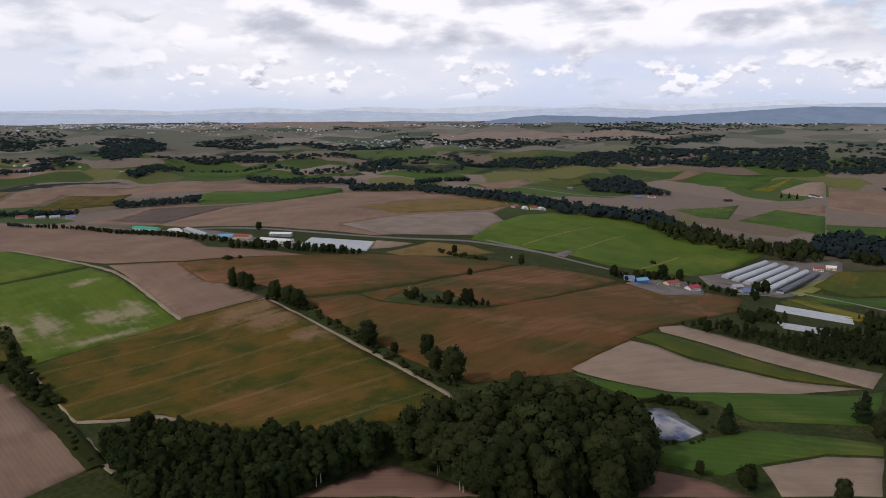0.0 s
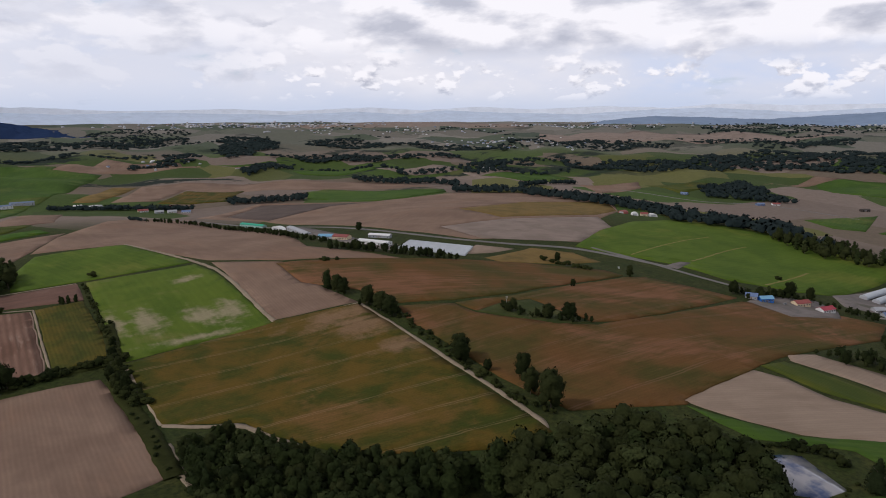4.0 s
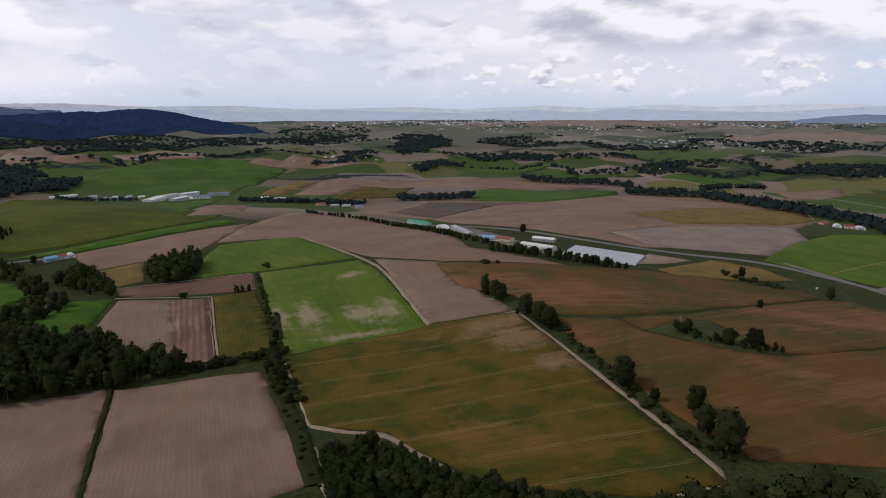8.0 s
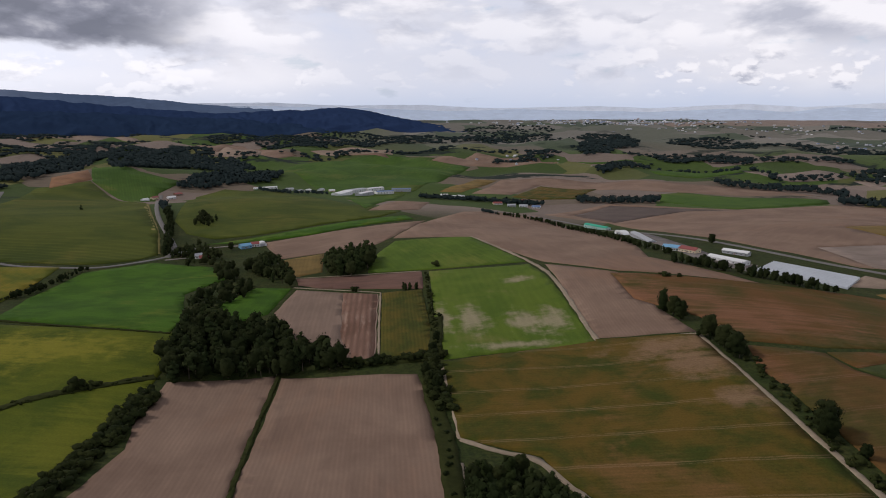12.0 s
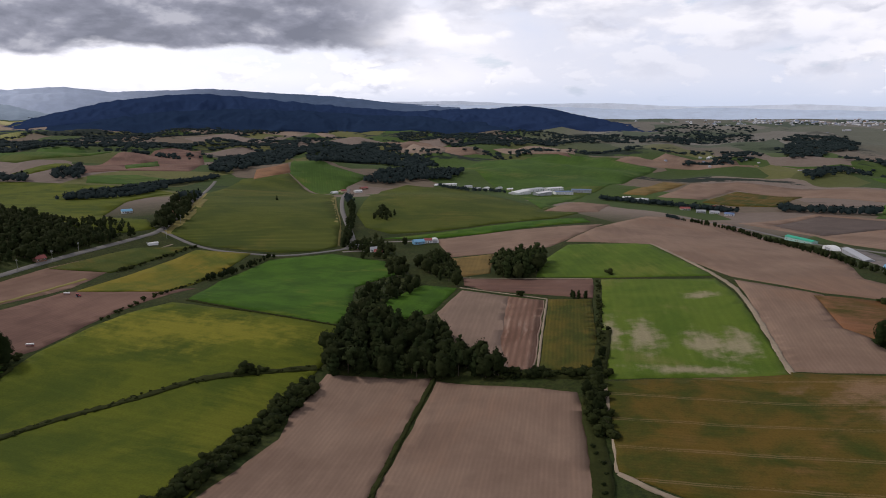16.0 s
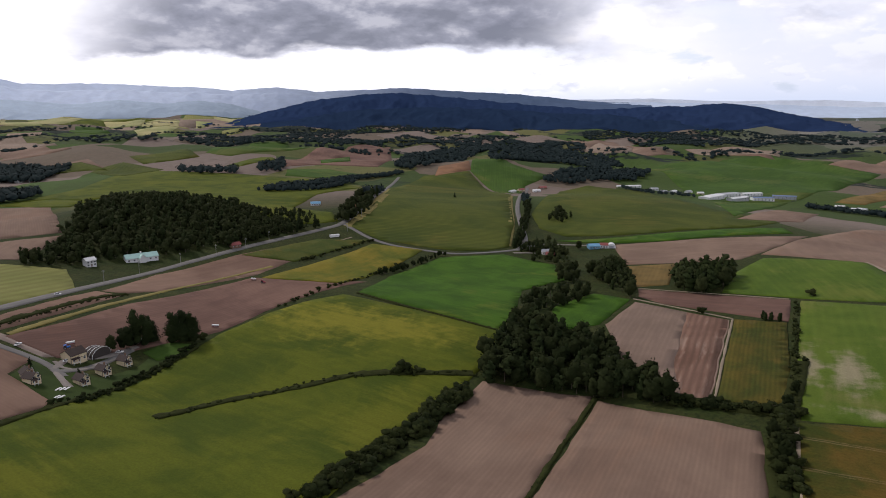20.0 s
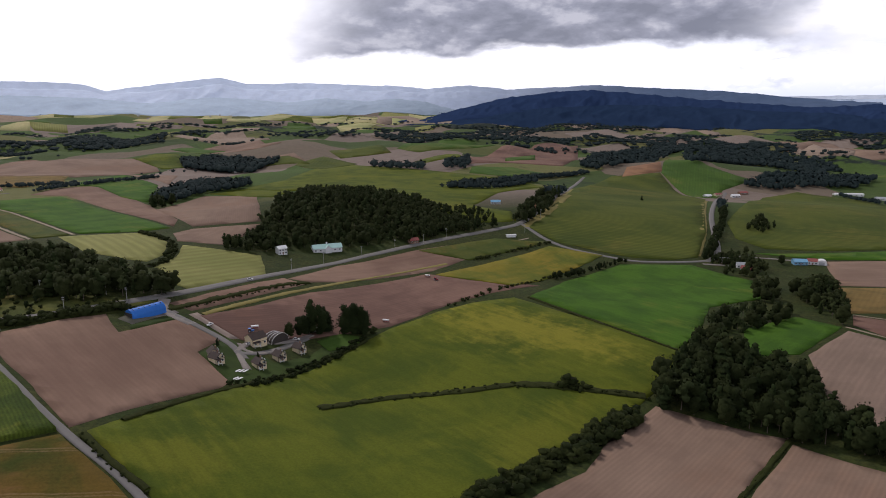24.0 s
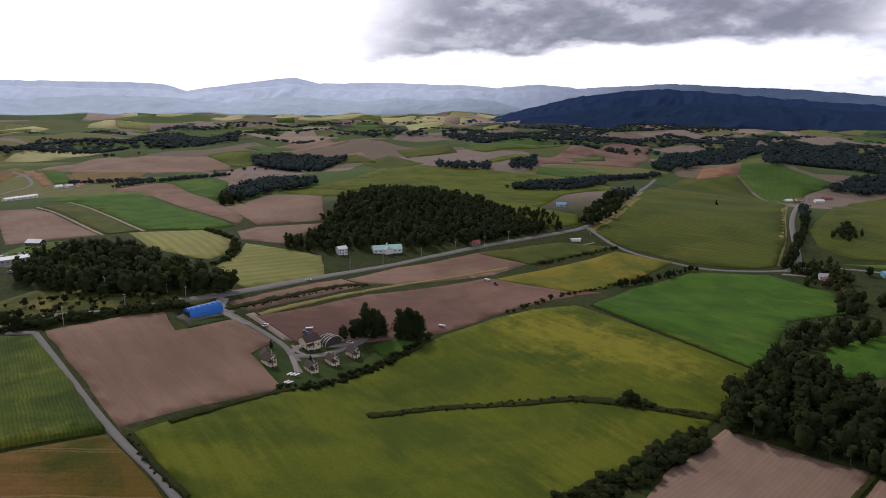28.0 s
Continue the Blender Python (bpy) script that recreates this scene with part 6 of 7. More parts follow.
def building(kind, a, b, depth, wall, roof):
    """A building whose front runs from a to b; its depth goes away from the viewer."""
    eave, ridge, along, storeys, says, cat = BUILD[kind]
    ax, ay = a
    w = min(max(math.dist(a, b), 4.0), 15.0 if kind == "house" else 60.0)
    turn = math.atan2(b[1] - ay, b[0] - ax)
    if kind == "cottage":
        w, depth = 5.6, 6.4
    root = new({"hallhouse": "long_house", "whitehouse": "house", "longbox": "container", "tarpbarn": "tarpaulin_barn", "hoop": "arched_shed", "longshed": "long_shed", "greenshed": "long_shed", "factory": "warehouse"}.get(kind, kind))
    c, s = math.cos(turn), math.sin(turn)
    foot = [(ax + c * u - s * v, ay + s * u + c * v) for u in (0, w) for v in (0, depth)]
    base = float(heights(foot).mean())
    root.matrix_basis = pose(ax, ay, base, 0, 0, math.degrees(turn))
    if kind in ("house", "shed", "longshed", "hut") and wall != "white":
        says = f"{says}, {wall} walls"
    roof_word = {"brownroof": "brown", "mint": "pale green", "skyblue": "light blue", "blueroof": "slate blue", "redbright": "crimson", "dark": "dark"}.get(roof, roof)
    if kind in ("house", "shed"):
        says = f"{roof_word}-roofed {cat} with {'cream' if wall == 'cream' else wall} walls"
    tagged(root, says, cat, "buildings")
    if kind in ("hoop", "tarpbarn"):
        if kind == "tarpbarn":
            shell = hoop_shell(depth, w, ridge)
            bmesh.ops.rotate(shell, verts=shell.verts, cent=(0, 0, 0), matrix=Matrix.Rotation(-math.pi / 2, 3, "Z"))
            bmesh.ops.translate(shell, verts=shell.verts, vec=(0, depth, 0))
            part("cover", shell, PAINT["blue"], root)
            for i in range(6):
                part("rope", box(w * (i + 0.5) / 6 - 0.05, w * (i + 0.5) / 6 + 0.05, depth * 0.2, depth * 0.8, ridge * 0.93, ridge + 0.03), PAINT["dark"], root)
            part("end_wall", box(-0.25, -0.05, 1.0, depth - 1.0, -0.6, 3.6), PAINT["dark"], root, "dark boarded end")
        else:
            part("shell", hoop_shell(w, depth, ridge), PAINT[roof if roof == "red" else "white"], root)
            part("door", box(w * 0.25, w * 0.75, -0.15, -0.03, -0.6, 3.0), PAINT["grey"], root)
        return root
    part("wall", gable_walls(w, depth, eave, ridge, along), PAINT[wall], root)
    part("roof", gable_roof(w, depth, eave, ridge, along), PAINT[roof], root, f"{roof_word} pitched roof")
    if storeys:
        count = max(2, min(6, int(w / 2.6)))
        for level in range(storeys):
            for i in range(count):
                x, z = w * (i + 0.5) / count, 0.9 + (2.0 if kind == "cottage" else 2.5) * level
                if z + 1.3 > eave + (0.9 if kind == "cottage" else 0):
                    continue
                win = part("window", box(x - 0.75, x + 0.75, -0.10, -0.02, z, z + 1.3), PAINT["white"] if wall != "white" else PAINT["grey"], root)
                part("pane", box(x - 0.62, x + 0.62, -0.13, -0.105, z + 0.12, z + 1.18), MAT_PANE, win)
            for y in (depth * 0.3, depth * 0.7):
                win = part("window", box(w + 0.02, w + 0.10, y - 0.7, y + 0.7, 1.0 + 2.5 * level, 2.2 + 2.5 * level), PAINT["white"] if wall != "white" else PAINT["grey"], root)
                part("pane", box(w + 0.105, w + 0.13, y - 0.58, y + 0.58, 1.12 + 2.5 * level, 2.08 + 2.5 * level), MAT_PANE, win)
        part("door", box(w * 0.5 - 0.5, w * 0.5 + 0.5, -0.14, -0.02, -0.2, 2.05), PAINT["brown"], root)
    if kind in ("cottage", "lodge"):
        # porch with a white balcony rail
        part("porch_roof", solid([(-0.2, -2.0, 2.5), (w * 0.45, -2.0, 2.5), (w * 0.45, 0, 3.1), (-0.2, 0, 3.1), (-0.2, -2.0, 2.62), (w * 0.45, -2.0, 2.62), (w * 0.45, 0, 3.25), (-0.2, 0, 3.25)],
                                 [(0, 3, 2, 1), (4, 5, 6, 7), (0, 1, 5, 4), (1, 2, 6, 5), (2, 3, 7, 6), (3, 0, 4, 7)]), PAINT["brownroof"], root)
        for x in (0.0, w * 0.4):
            part("porch_post", box(x, x + 0.18, -1.95, -1.77, -1.0, 2.5), PAINT["white"], root)
        part("rail", box(0.0, w * 0.4, -1.92, -1.84, 0.5, 0.9), PAINT["white"], root)
        part("chimney", box(w * 0.7, w * 0.7 + 0.7, depth * 0.55, depth * 0.55 + 0.7, eave, ridge + 0.7), PAINT["brown"], root)
        part("trim_board", box(-0.12, -0.03, -0.05, 0.25, -0.5, eave), PAINT["dark"], root)
        part("trim_board", box(-0.05, w + 0.05, -0.09, -0.015, 2.35, 2.6), PAINT["brownroof"], root)
        part("trim_board", box(w / 2 - 0.12, w / 2 + 0.12, -0.085, -0.015, 2.6, eave + 0.6), PAINT["brownroof"], root)
        part("trim_board", box(w + 0.03, w + 0.12, -0.05, 0.25, -0.5, eave), PAINT["dark"], root)
    if kind == "hallhouse":
        part("gable", gable_walls(6, 4, 3.4, 6.2, "y"), PAINT["white"], root).location = (w / 2 - 3, -2.5, 0)
        part("gable_roof", gable_roof(6, 5.5, 3.4, 6.2, "y"), PAINT["mint"], root, "pale green gable roof").location = (w / 2 - 3, -2.5, 0)
        part("turret", box(w / 2 - 0.6, w / 2 + 0.6, depth / 2 - 0.6, depth / 2 + 0.6, ridge - 0.4, ridge + 1.8), PAINT["white"], root)
    return root


def tunnels(a, b, wide, count, gap, toward):
    """A row of plastic-covered growing tunnels side by side."""
    turn = math.atan2(b[1] - a[1], b[0] - a[0])
    long = math.dist(a, b)
    for i in range(int(count)):
        off = i * (wide + gap)
        x, y = a[0] - math.sin(turn) * off * toward, a[1] + math.cos(turn) * off * toward
        root = new("greenhouse_tunnel")
        slope = math.degrees(math.atan2(height(x + math.cos(turn) * long, y + math.sin(turn) * long) - height(x, y), long))
        root.matrix_basis = pose(x, y, height(x, y), 0, 0, math.degrees(turn) - 90) @ pose(0, 0, 0, slope, 0, 0)
        tagged(root, "long arched greenhouse tunnel under translucent white film", "greenhouse", "greenhouse tunnels")
        part("film", hoop_shell(wide, long, wide * (0.48 if wide > 5 else 0.32)), MAT_FILM if not (wide > 6.5 and i == count - 1) else PAINT["navy"], root)
        part("end_frame", box(0.3, wide - 0.3, -0.12, -0.02, -0.5, wide * 0.25), PAINT["grey"], root)
        for q in range(1, 5):
            part("hoop", box(0.1, wide - 0.1, long * q / 5, long * q / 5 + 0.12, wide * 0.24, wide * 0.30), PAINT["grey"], root)


def far_woods():
    """Distant woods in one mesh: every tree a small core with leaf clumps round it."""
    rng = np.random.default_rng(9)
    # woods and tree belts strewn over the far plain and hills
    for _ in range(70):
        a, r = math.radians(rng.uniform(-82, 84)), rng.uniform(1900, 4300)
        cx, cy = -r * math.sin(a), r * math.cos(a)
        long, wide, turn = rng.uniform(80, 320), rng.uniform(20, 60), rng.normal(0, 0.35) + a
        for _ in range(int(long * wide / 95)):
            u, v = rng.uniform(-1, 1) * long, rng.uniform(-1, 1) * wide
            FAR_TREES.append((cx + u * math.cos(turn) - v * math.sin(turn), cy + u * math.sin(turn) + v * math.cos(turn), rng.uniform(9, 17), "mixed"))
    at = np.array([(x, y, h) for x, y, h, _ in FAR_TREES])
    # the far western slopes lie open but for a few belts
    bearing, reach = np.degrees(np.arctan2(-at[:, 0], at[:, 1])), np.hypot(at[:, 0], at[:, 1])
    thin = (reach > 3200) & (bearing < 0) & (rng.random(len(at)) < 0.55)
    at, bearing, reach = at[~thin], bearing[~thin], reach[~thin]
    belt = np.sin(reach / 75.0 + np.radians(bearing) * 14.0) > 0.86
    at = at[~((reach > 2780) & (bearing > 36) & (bearing < 78)) | belt]
    # the farthest woods need fewer, broader crowns
    keep = (np.hypot(at[:, 0], at[:, 1]) < 1900) | (rng.random(len(at)) < 0.6)
    at = at[keep]
    at[:, 2] *= np.interp(np.hypot(at[:, 0], at[:, 1]), (1000, 1600, 2600, 4000), (1.0, 0.9, 0.62, 0.5))
    z = heights(at[:, :2])
    ball_v, ball_f = BALL1
    verts, faces, base, lean = [], [], 0, []
    for (x, y, h), g in zip(at, z):
        w = h * rng.uniform(0.5, 0.7) * np.interp(math.hypot(x, y), (1500, 1900, 2600), (1.0, 1.25, 2.0))
        lean.append(ball_v * 0.45 + (0, 0, 0.8))
        v = ball_v * (w * 0.8, w * 0.8, h * 0.42) * rng.uniform(0.8, 1.15, (len(ball_v), 1)) + (x, y, g + h * 0.52)
        d = rng.normal(0, 1, (9, 3))
        d[:, 2] = np.abs(d[:, 2])
        d /= np.linalg.norm(d, axis=1)[:, None]
        cv, cf = cards(d * (w, w, h * 0.46) * rng.uniform(0.85, 1.15, (9, 1)) + (x, y, g + h * 0.52), d, h * 0.15, rng)
        lean.append(np.repeat(d * 0.45 + (0, 0, 0.8), 4, 0))
        verts += [v, cv]
        faces += [ball_f + base, cf + base + len(v)]
        base += len(v) + len(cv)
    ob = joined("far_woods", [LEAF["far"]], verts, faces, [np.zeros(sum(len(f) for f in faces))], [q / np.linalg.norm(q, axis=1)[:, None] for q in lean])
    return tagged(ob, "dark woods and tree belts over distant farmland, blued for haze", "woodland", kind="stuff")


join_woods()
far_woods()


# ---- mountain ranges on the skyline ----
def range_of_hills(name, near, far, line, colour, says, rough=14.0, west=None, carve=0.5, step=0.12):
    """A wooded range: spurs and hollows rising from the near foot to the crest. line: (bearing, rise over the eye level
    at the crest, in thousandths). colour, west: slope tints with the haze painted in.
    """
    bearing, rise = [p[0] for p in line], [p[1] for p in line]
    deg = np.arange(bearing[0], bearing[-1], step)
    crest = np.interp(deg, bearing, rise) / 1000.0 * far + 150.0
    rows = 34
    radii = near + (far - near) * np.linspace(0, 1, rows)
    azs = np.radians(deg)
    gx, gy = -radii[:, None] * np.sin(azs), radii[:, None] * np.cos(azs)
    foot = np.where(np.hypot(gx, gy) < 4700, heights(np.c_[gx.ravel(), gy.ravel()]).reshape(gx.shape), 60.0)
    verts = []
    for j in range(rows):
        f = j / (rows - 1)
        for q, (a, c) in enumerate(zip(deg, crest)):
            # spurs wander down from the crest; hollows between them hold back the slope
            wander = 1.1 * noise.noise((f * 2.2, a * 0.13, near * 0.01))
            spur = 1.0 - abs(noise.noise((a * 0.33 + wander, f * 0.5, far * 0.013))) * 2.2
            side = 1.0 - abs(noise.noise((a * 0.95 + 2 * wander, f * 1.4, far * 0.021))) * 2.2
            fine = noise.fractal((a * 3.1, f * 9.0, near * 0.01), 0.8, 2.1, 3)
            body = f ** (1.25 - carve * (0.65 * spur + 0.35 * side))
            z = foot[j, q] + (c + noise.fractal((a * 0.9, 0.5, far * 0.01), 0.8, 2.0, 4) * rough * 0.5 - foot[j, q]) * body + fine * rough * 0.35 * math.sin(math.pi * min(1.0, f * 1.1) * 0.9)
            verts.append((gx[j, q], gy[j, q], z - (25 if j == 0 else 0)))
    k = len(deg)
    faces = [(j * k + i, j * k + i + 1, (j + 1) * k + i + 1, (j + 1) * k + i)[::-1] for j in range(rows - 1) for i in range(k - 1)]
    m, n2, sh = material(name + " haze-tinted wooded slopes", 1.0, 0.0)
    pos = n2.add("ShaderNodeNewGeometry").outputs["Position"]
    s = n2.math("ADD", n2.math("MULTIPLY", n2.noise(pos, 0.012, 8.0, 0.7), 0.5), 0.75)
    # sun haze towards the west is painted in as a paler tint
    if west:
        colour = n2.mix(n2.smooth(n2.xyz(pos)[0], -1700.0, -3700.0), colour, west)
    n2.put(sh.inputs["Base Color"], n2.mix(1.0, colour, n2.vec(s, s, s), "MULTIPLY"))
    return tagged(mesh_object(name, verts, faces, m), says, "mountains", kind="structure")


# slope colours carry painted haze: bluer and paler the farther the range
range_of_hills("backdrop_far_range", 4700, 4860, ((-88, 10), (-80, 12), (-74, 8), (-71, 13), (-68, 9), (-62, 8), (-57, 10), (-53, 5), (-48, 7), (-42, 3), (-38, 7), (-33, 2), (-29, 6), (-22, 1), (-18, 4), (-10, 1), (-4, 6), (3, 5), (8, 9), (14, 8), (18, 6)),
               (0.72, 0.78, 0.87), "range at the edge of sight, tinted palest blue for haze", 5.0, None, 0.25)
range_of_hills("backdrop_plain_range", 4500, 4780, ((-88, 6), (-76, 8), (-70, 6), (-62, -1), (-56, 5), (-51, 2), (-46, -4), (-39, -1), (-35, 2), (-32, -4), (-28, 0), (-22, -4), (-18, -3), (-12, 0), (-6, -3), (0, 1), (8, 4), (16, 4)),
               (0.56, 0.65, 0.78), "distant range beyond the plain, tinted pale blue for haze", 5.0, None, 0.25)
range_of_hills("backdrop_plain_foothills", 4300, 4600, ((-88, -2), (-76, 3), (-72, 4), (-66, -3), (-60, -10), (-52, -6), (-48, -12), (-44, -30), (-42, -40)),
               (0.22, 0.29, 0.40), "low hills at the edge of the plain, tinted blue for haze", 5.0)
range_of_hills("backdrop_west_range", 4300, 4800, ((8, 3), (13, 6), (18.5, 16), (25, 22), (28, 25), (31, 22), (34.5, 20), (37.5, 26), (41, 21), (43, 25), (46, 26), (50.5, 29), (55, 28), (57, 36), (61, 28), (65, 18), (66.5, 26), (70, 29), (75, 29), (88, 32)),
               (0.095, 0.135, 0.215), "mountain range tinted blue for haze, paler towards the west", 8.0, (0.66, 0.74, 0.88), 0.35)
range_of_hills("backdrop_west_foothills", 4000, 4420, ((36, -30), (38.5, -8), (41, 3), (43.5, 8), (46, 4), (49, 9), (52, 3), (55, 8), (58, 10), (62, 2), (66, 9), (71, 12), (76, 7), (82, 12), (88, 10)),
               (0.085, 0.125, 0.165), "wooded foothills below the mountains, tinted blue-green for haze", 9.0, (0.50, 0.59, 0.69), 0.45)
# dark blue slopes: the cloud shadow is put into the base colour
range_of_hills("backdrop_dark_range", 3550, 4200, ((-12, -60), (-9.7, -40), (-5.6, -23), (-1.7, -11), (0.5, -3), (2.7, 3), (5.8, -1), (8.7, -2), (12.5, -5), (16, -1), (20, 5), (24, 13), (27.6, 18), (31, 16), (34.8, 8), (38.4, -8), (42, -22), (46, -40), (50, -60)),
               (0.024, 0.043, 0.098), "forested mountain darkened in colour for cloud shadow", 14.0, None, 0.7)
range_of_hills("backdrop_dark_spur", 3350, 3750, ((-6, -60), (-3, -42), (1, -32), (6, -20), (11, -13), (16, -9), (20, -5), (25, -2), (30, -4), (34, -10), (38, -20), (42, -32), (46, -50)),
               (0.020, 0.037, 0.076), "forested spur below the mountain, darkened in colour for cloud shadow", 12.0, None, 0.7)

# buildings: kind, two ends of the front, depth, wall and roof colour
building("cottage", (-325.8, 237.5), (-323.4, 242.9), 7, "cream", "brownroof")
building("cottage", (-317.3, 236.6), (-318.3, 245.3), 7, "cream", "brownroof")
building("cottage", (-307.9, 256.0), (-307.2, 265.1), 7, "cream", "brownroof")
building("cottage", (-314.5, 274.8), (-314.1, 284.7), 7, "cream", "brownroof")
building("cottage", (-319.1, 293.4), (-319.6, 302.3), 7, "cream", "brownroof")
building("lodge", (-336.4, 273.0), (-336.1, 282.7), 9, "cream", "brownroof")
building("hut", (-341.4, 317.9), (-340.8, 325.3), 3, "white", "white")
building("tarpbarn", (-386.2, 226.4), (-388.3, 248.0), 9, "blue", "blue")
building("hallhouse", (-507.3, 460.0), (-494.6, 485.0), 10, "white", "mint")
building("whitehouse", (-512.0, 423.6), (-510.5, 432.0), 7, "white", "white")
building("house", (-468.1, 554.3), (-464.7, 563.0), 7, "brown", "red")
building("house", (-557.6, 815.4), (-548.0, 823.9), 8, "white", "skyblue")
building("shed", (-571.5, 973.5), (-565.6, 994.4), 8, "white", "skyblue")
building("longbox", (-426.9, 666.9), (-421.3, 675.5), 4, "white", "white")
building("house", (-653.5, 205.5), (-643.8, 213.7), 9, "dark", "white")
building("longshed", (-578.8, 171.2), (-579.2, 191.4), 12, "grey", "grey")
building("shed", (-162.9, 790.0), (-152.2, 796.8), 9, "skyblue", "skyblue")
building("shed", (-152.8, 799.4), (-144.4, 801.9), 9, "white", "red")
building("hoop", (-145.6, 801.6), (-136.0, 804.2), 9, "white", "white")
building("house", (-197.4, 732.8), (-187.9, 732.2), 7, "white", "red")
building("house", (-203.0, 741.0), (-196.0, 746.0), 7, "white", "grey")
building("shed", (-221.0, 747.0), (-214.0, 752.0), 6, "brown", "grey")
building("house", (-434.4, 1306.8), (-424.7, 1330.1), 8, "white", "white")
building("house", (-426.5, 1335.5), (-418.3, 1353.7), 8, "cream", "red")
building("house", (-400.5, 1345.7), (-388.7, 1356.8), 9, "white", "white")
building("house", (-396.1, 1377.3), (-377.4, 1398.4), 10, "brown", "red")
building("house", (-384.9, 1572.2), (-376.7, 1602.0), 9, "white", "red")
building("house", (-369.0, 1581.4), (-363.3, 1623.6), 9, "cream", "grey")
building("house", (-352.0, 1597.4), (-351.3, 1664.9), 9, "white", "white")
building("longshed", (-255.0, 1450.2), (-213.0, 1476.6), 10, "white", "white")
building("house", (-188.4, 1437.7), (-174.2, 1444.4), 10, "white", "grey")
building("house", (-165.1, 1391.1), (-147.5, 1400.5), 10, "cream", "grey")
building("house", (-144.3, 1427.4), (-123.3, 1472.0), 10, "white", "white")
building("factory", (-73.6, 1337.4), (-40.7, 1415.6), 20, "white", "white")
building("factory", (-55.2, 1444.3), (-25.1, 1479.2), 20, "white", "grey")
building("factory", (-35.3, 1364.3), (-8.6, 1404.8), 14, "grey", "white")
building("factory", (-20.3, 1478.5), (13.9, 1505.1), 16, "white", "white")
building("factory", (-1.7, 1418.3), (33.6, 1431.7), 18, "white", "blueroof")
building("factory", (30.1, 1471.6), (71.3, 1472.5), 14, "grey", "blueroof")
building("house", (-121.4, 1469.2), (-110.9, 1487.8), 9, "white", "grey")
building("house", (-102.4, 1462.5), (-91.0, 1466.2), 9, "cream", "white")
building("longshed", (128.4, 1382.0), (172.0, 1403.0), 10, "white", "white")
building("house", (220.5, 1270.8), (248.9, 1275.0), 10, "white", "red")
building("house", (271.2, 1306.6), (295.5, 1307.6), 10, "white", "red")
building("house", (261.5, 1240.0), (287.1, 1237.4), 10, "white", "grey")
building("greenshed", (292.3, 940.4), (312.1, 902.3), 10, "mint", "green")
building("hoop", (294.0, 816.9), (295.9, 791.3), 9, "white", "white")
building("longshed", (293.8, 762.6), (290.1, 661.5), 9, "grey", "grey")
building("shed", (283.0, 645.0), (295.6, 635.4), 11, "white", "skyblue")
building("shed", (295.6, 635.4), (305.5, 619.7), 11, "cream", "red")
building("longshed", (304.5, 593.0), (322.1, 560.2), 12, "white", "white")
building("longshed", (336.4, 625.7), (352.5, 606.2), 9, "grey", "white")
building("hoop", (833.3, 691.1), (834.8, 676.3), 9, "white", "red")
building("hoop", (833.5, 663.1), (841.5, 655.3), 9, "white", "white")
building("shed", (846.4, 654.5), (854.7, 647.1), 9, "cream", "red")
building("hoop", (857.2, 646.7), (868.5, 639.1), 9, "white", "white")
building("house", (1271.5, 707.9), (1296.5, 696.4), 10, "blueroof", "blueroof")
building("house", (1312.5, 700.4), (1328.3, 688.4), 9, "white", "red")
building("shed", (1419.4, 576.6), (1435.3, 568.3), 8, "dark", "dark")
building("shed", (1631.6, 479.8), (1599.3, 447.2), 8, "white", "dark")
building("house", (548.4, 287.6), (553.4, 278.7), 9, "grey", "blueroof")
building("shed", (553.9, 274.8), (564.8, 268.9), 7, "blue", "skyblue")
building("house", (586.0, 257.7), (603.4, 251.3), 9, "cream", "red")
building("house", (594.9, 237.7), (617.4, 232.5), 9, "white", "redbright")
building("house", (669.4, 215.7), (685.4, 205.2), 9, "grey", "blueroof")
building("house", (1278.2, 897.9), (1284.0, 876.9), 9, "blueroof", "blueroof")
building("shed", (1205.9, 1527.9), (1212.5, 1483.3), 12, "white", "white")
tunnels((733, 269), (874, 277), 8.4, 6, 4.2, -1)
tunnels((646, 172), (667, 109), 4.4, 4, 7.0, -1)
tunnels((546, 134), (566, 103), 4.2, 3, 6.0, -1)
tunnels((328.3, 545.0), (378.0, 494.1), 5.4, 8, 1.6, 1)
building("longshed", (-1073.2, 282.4), (-1092.6, 326.8), 8, "white", "white")
building("house", (-1204.3, 380.9), (-1205.8, 391.1), 9, "white", "white")
building("house", (-1201.6, 394.8), (-1203.1, 405.2), 9, "white", "grey")
building("house", (-1196.4, 411.5), (-1199.2, 420.8), 9, "cream", "red")
building("house", (-1305.5, 900.0), (-1305.0, 914.3), 9, "white", "white")
building("house", (-1299.6, 919.6), (-1290.6, 925.4), 9, "white", "grey")
building("shed", (893.8, 218.9), (898.9, 208.2), 8, "white", "red")
building("shed", (913.0, 210.1), (917.6, 199.2), 9, "cream", "white")
building("house", (682.4, 230.4), (692.1, 224.4), 8, "grey", "grey")
building("house", (131.1, 1425.0), (146.8, 1422.1), 9, "white", "white")
building("house", (163.0, 1405.9), (180.1, 1396.8), 9, "white", "grey")
building("house", (217.8, 1273.3), (232.9, 1273.0), 9, "cream", "red")
building("house", (270.5, 1283.4), (285.0, 1268.7), 9, "white", "red")
building("house", (281.1, 1224.8), (294.6, 1218.0), 9, "white", "blueroof")
building("shed", (239.7, 1242.3), (254.6, 1241.6), 8, "grey", "grey")


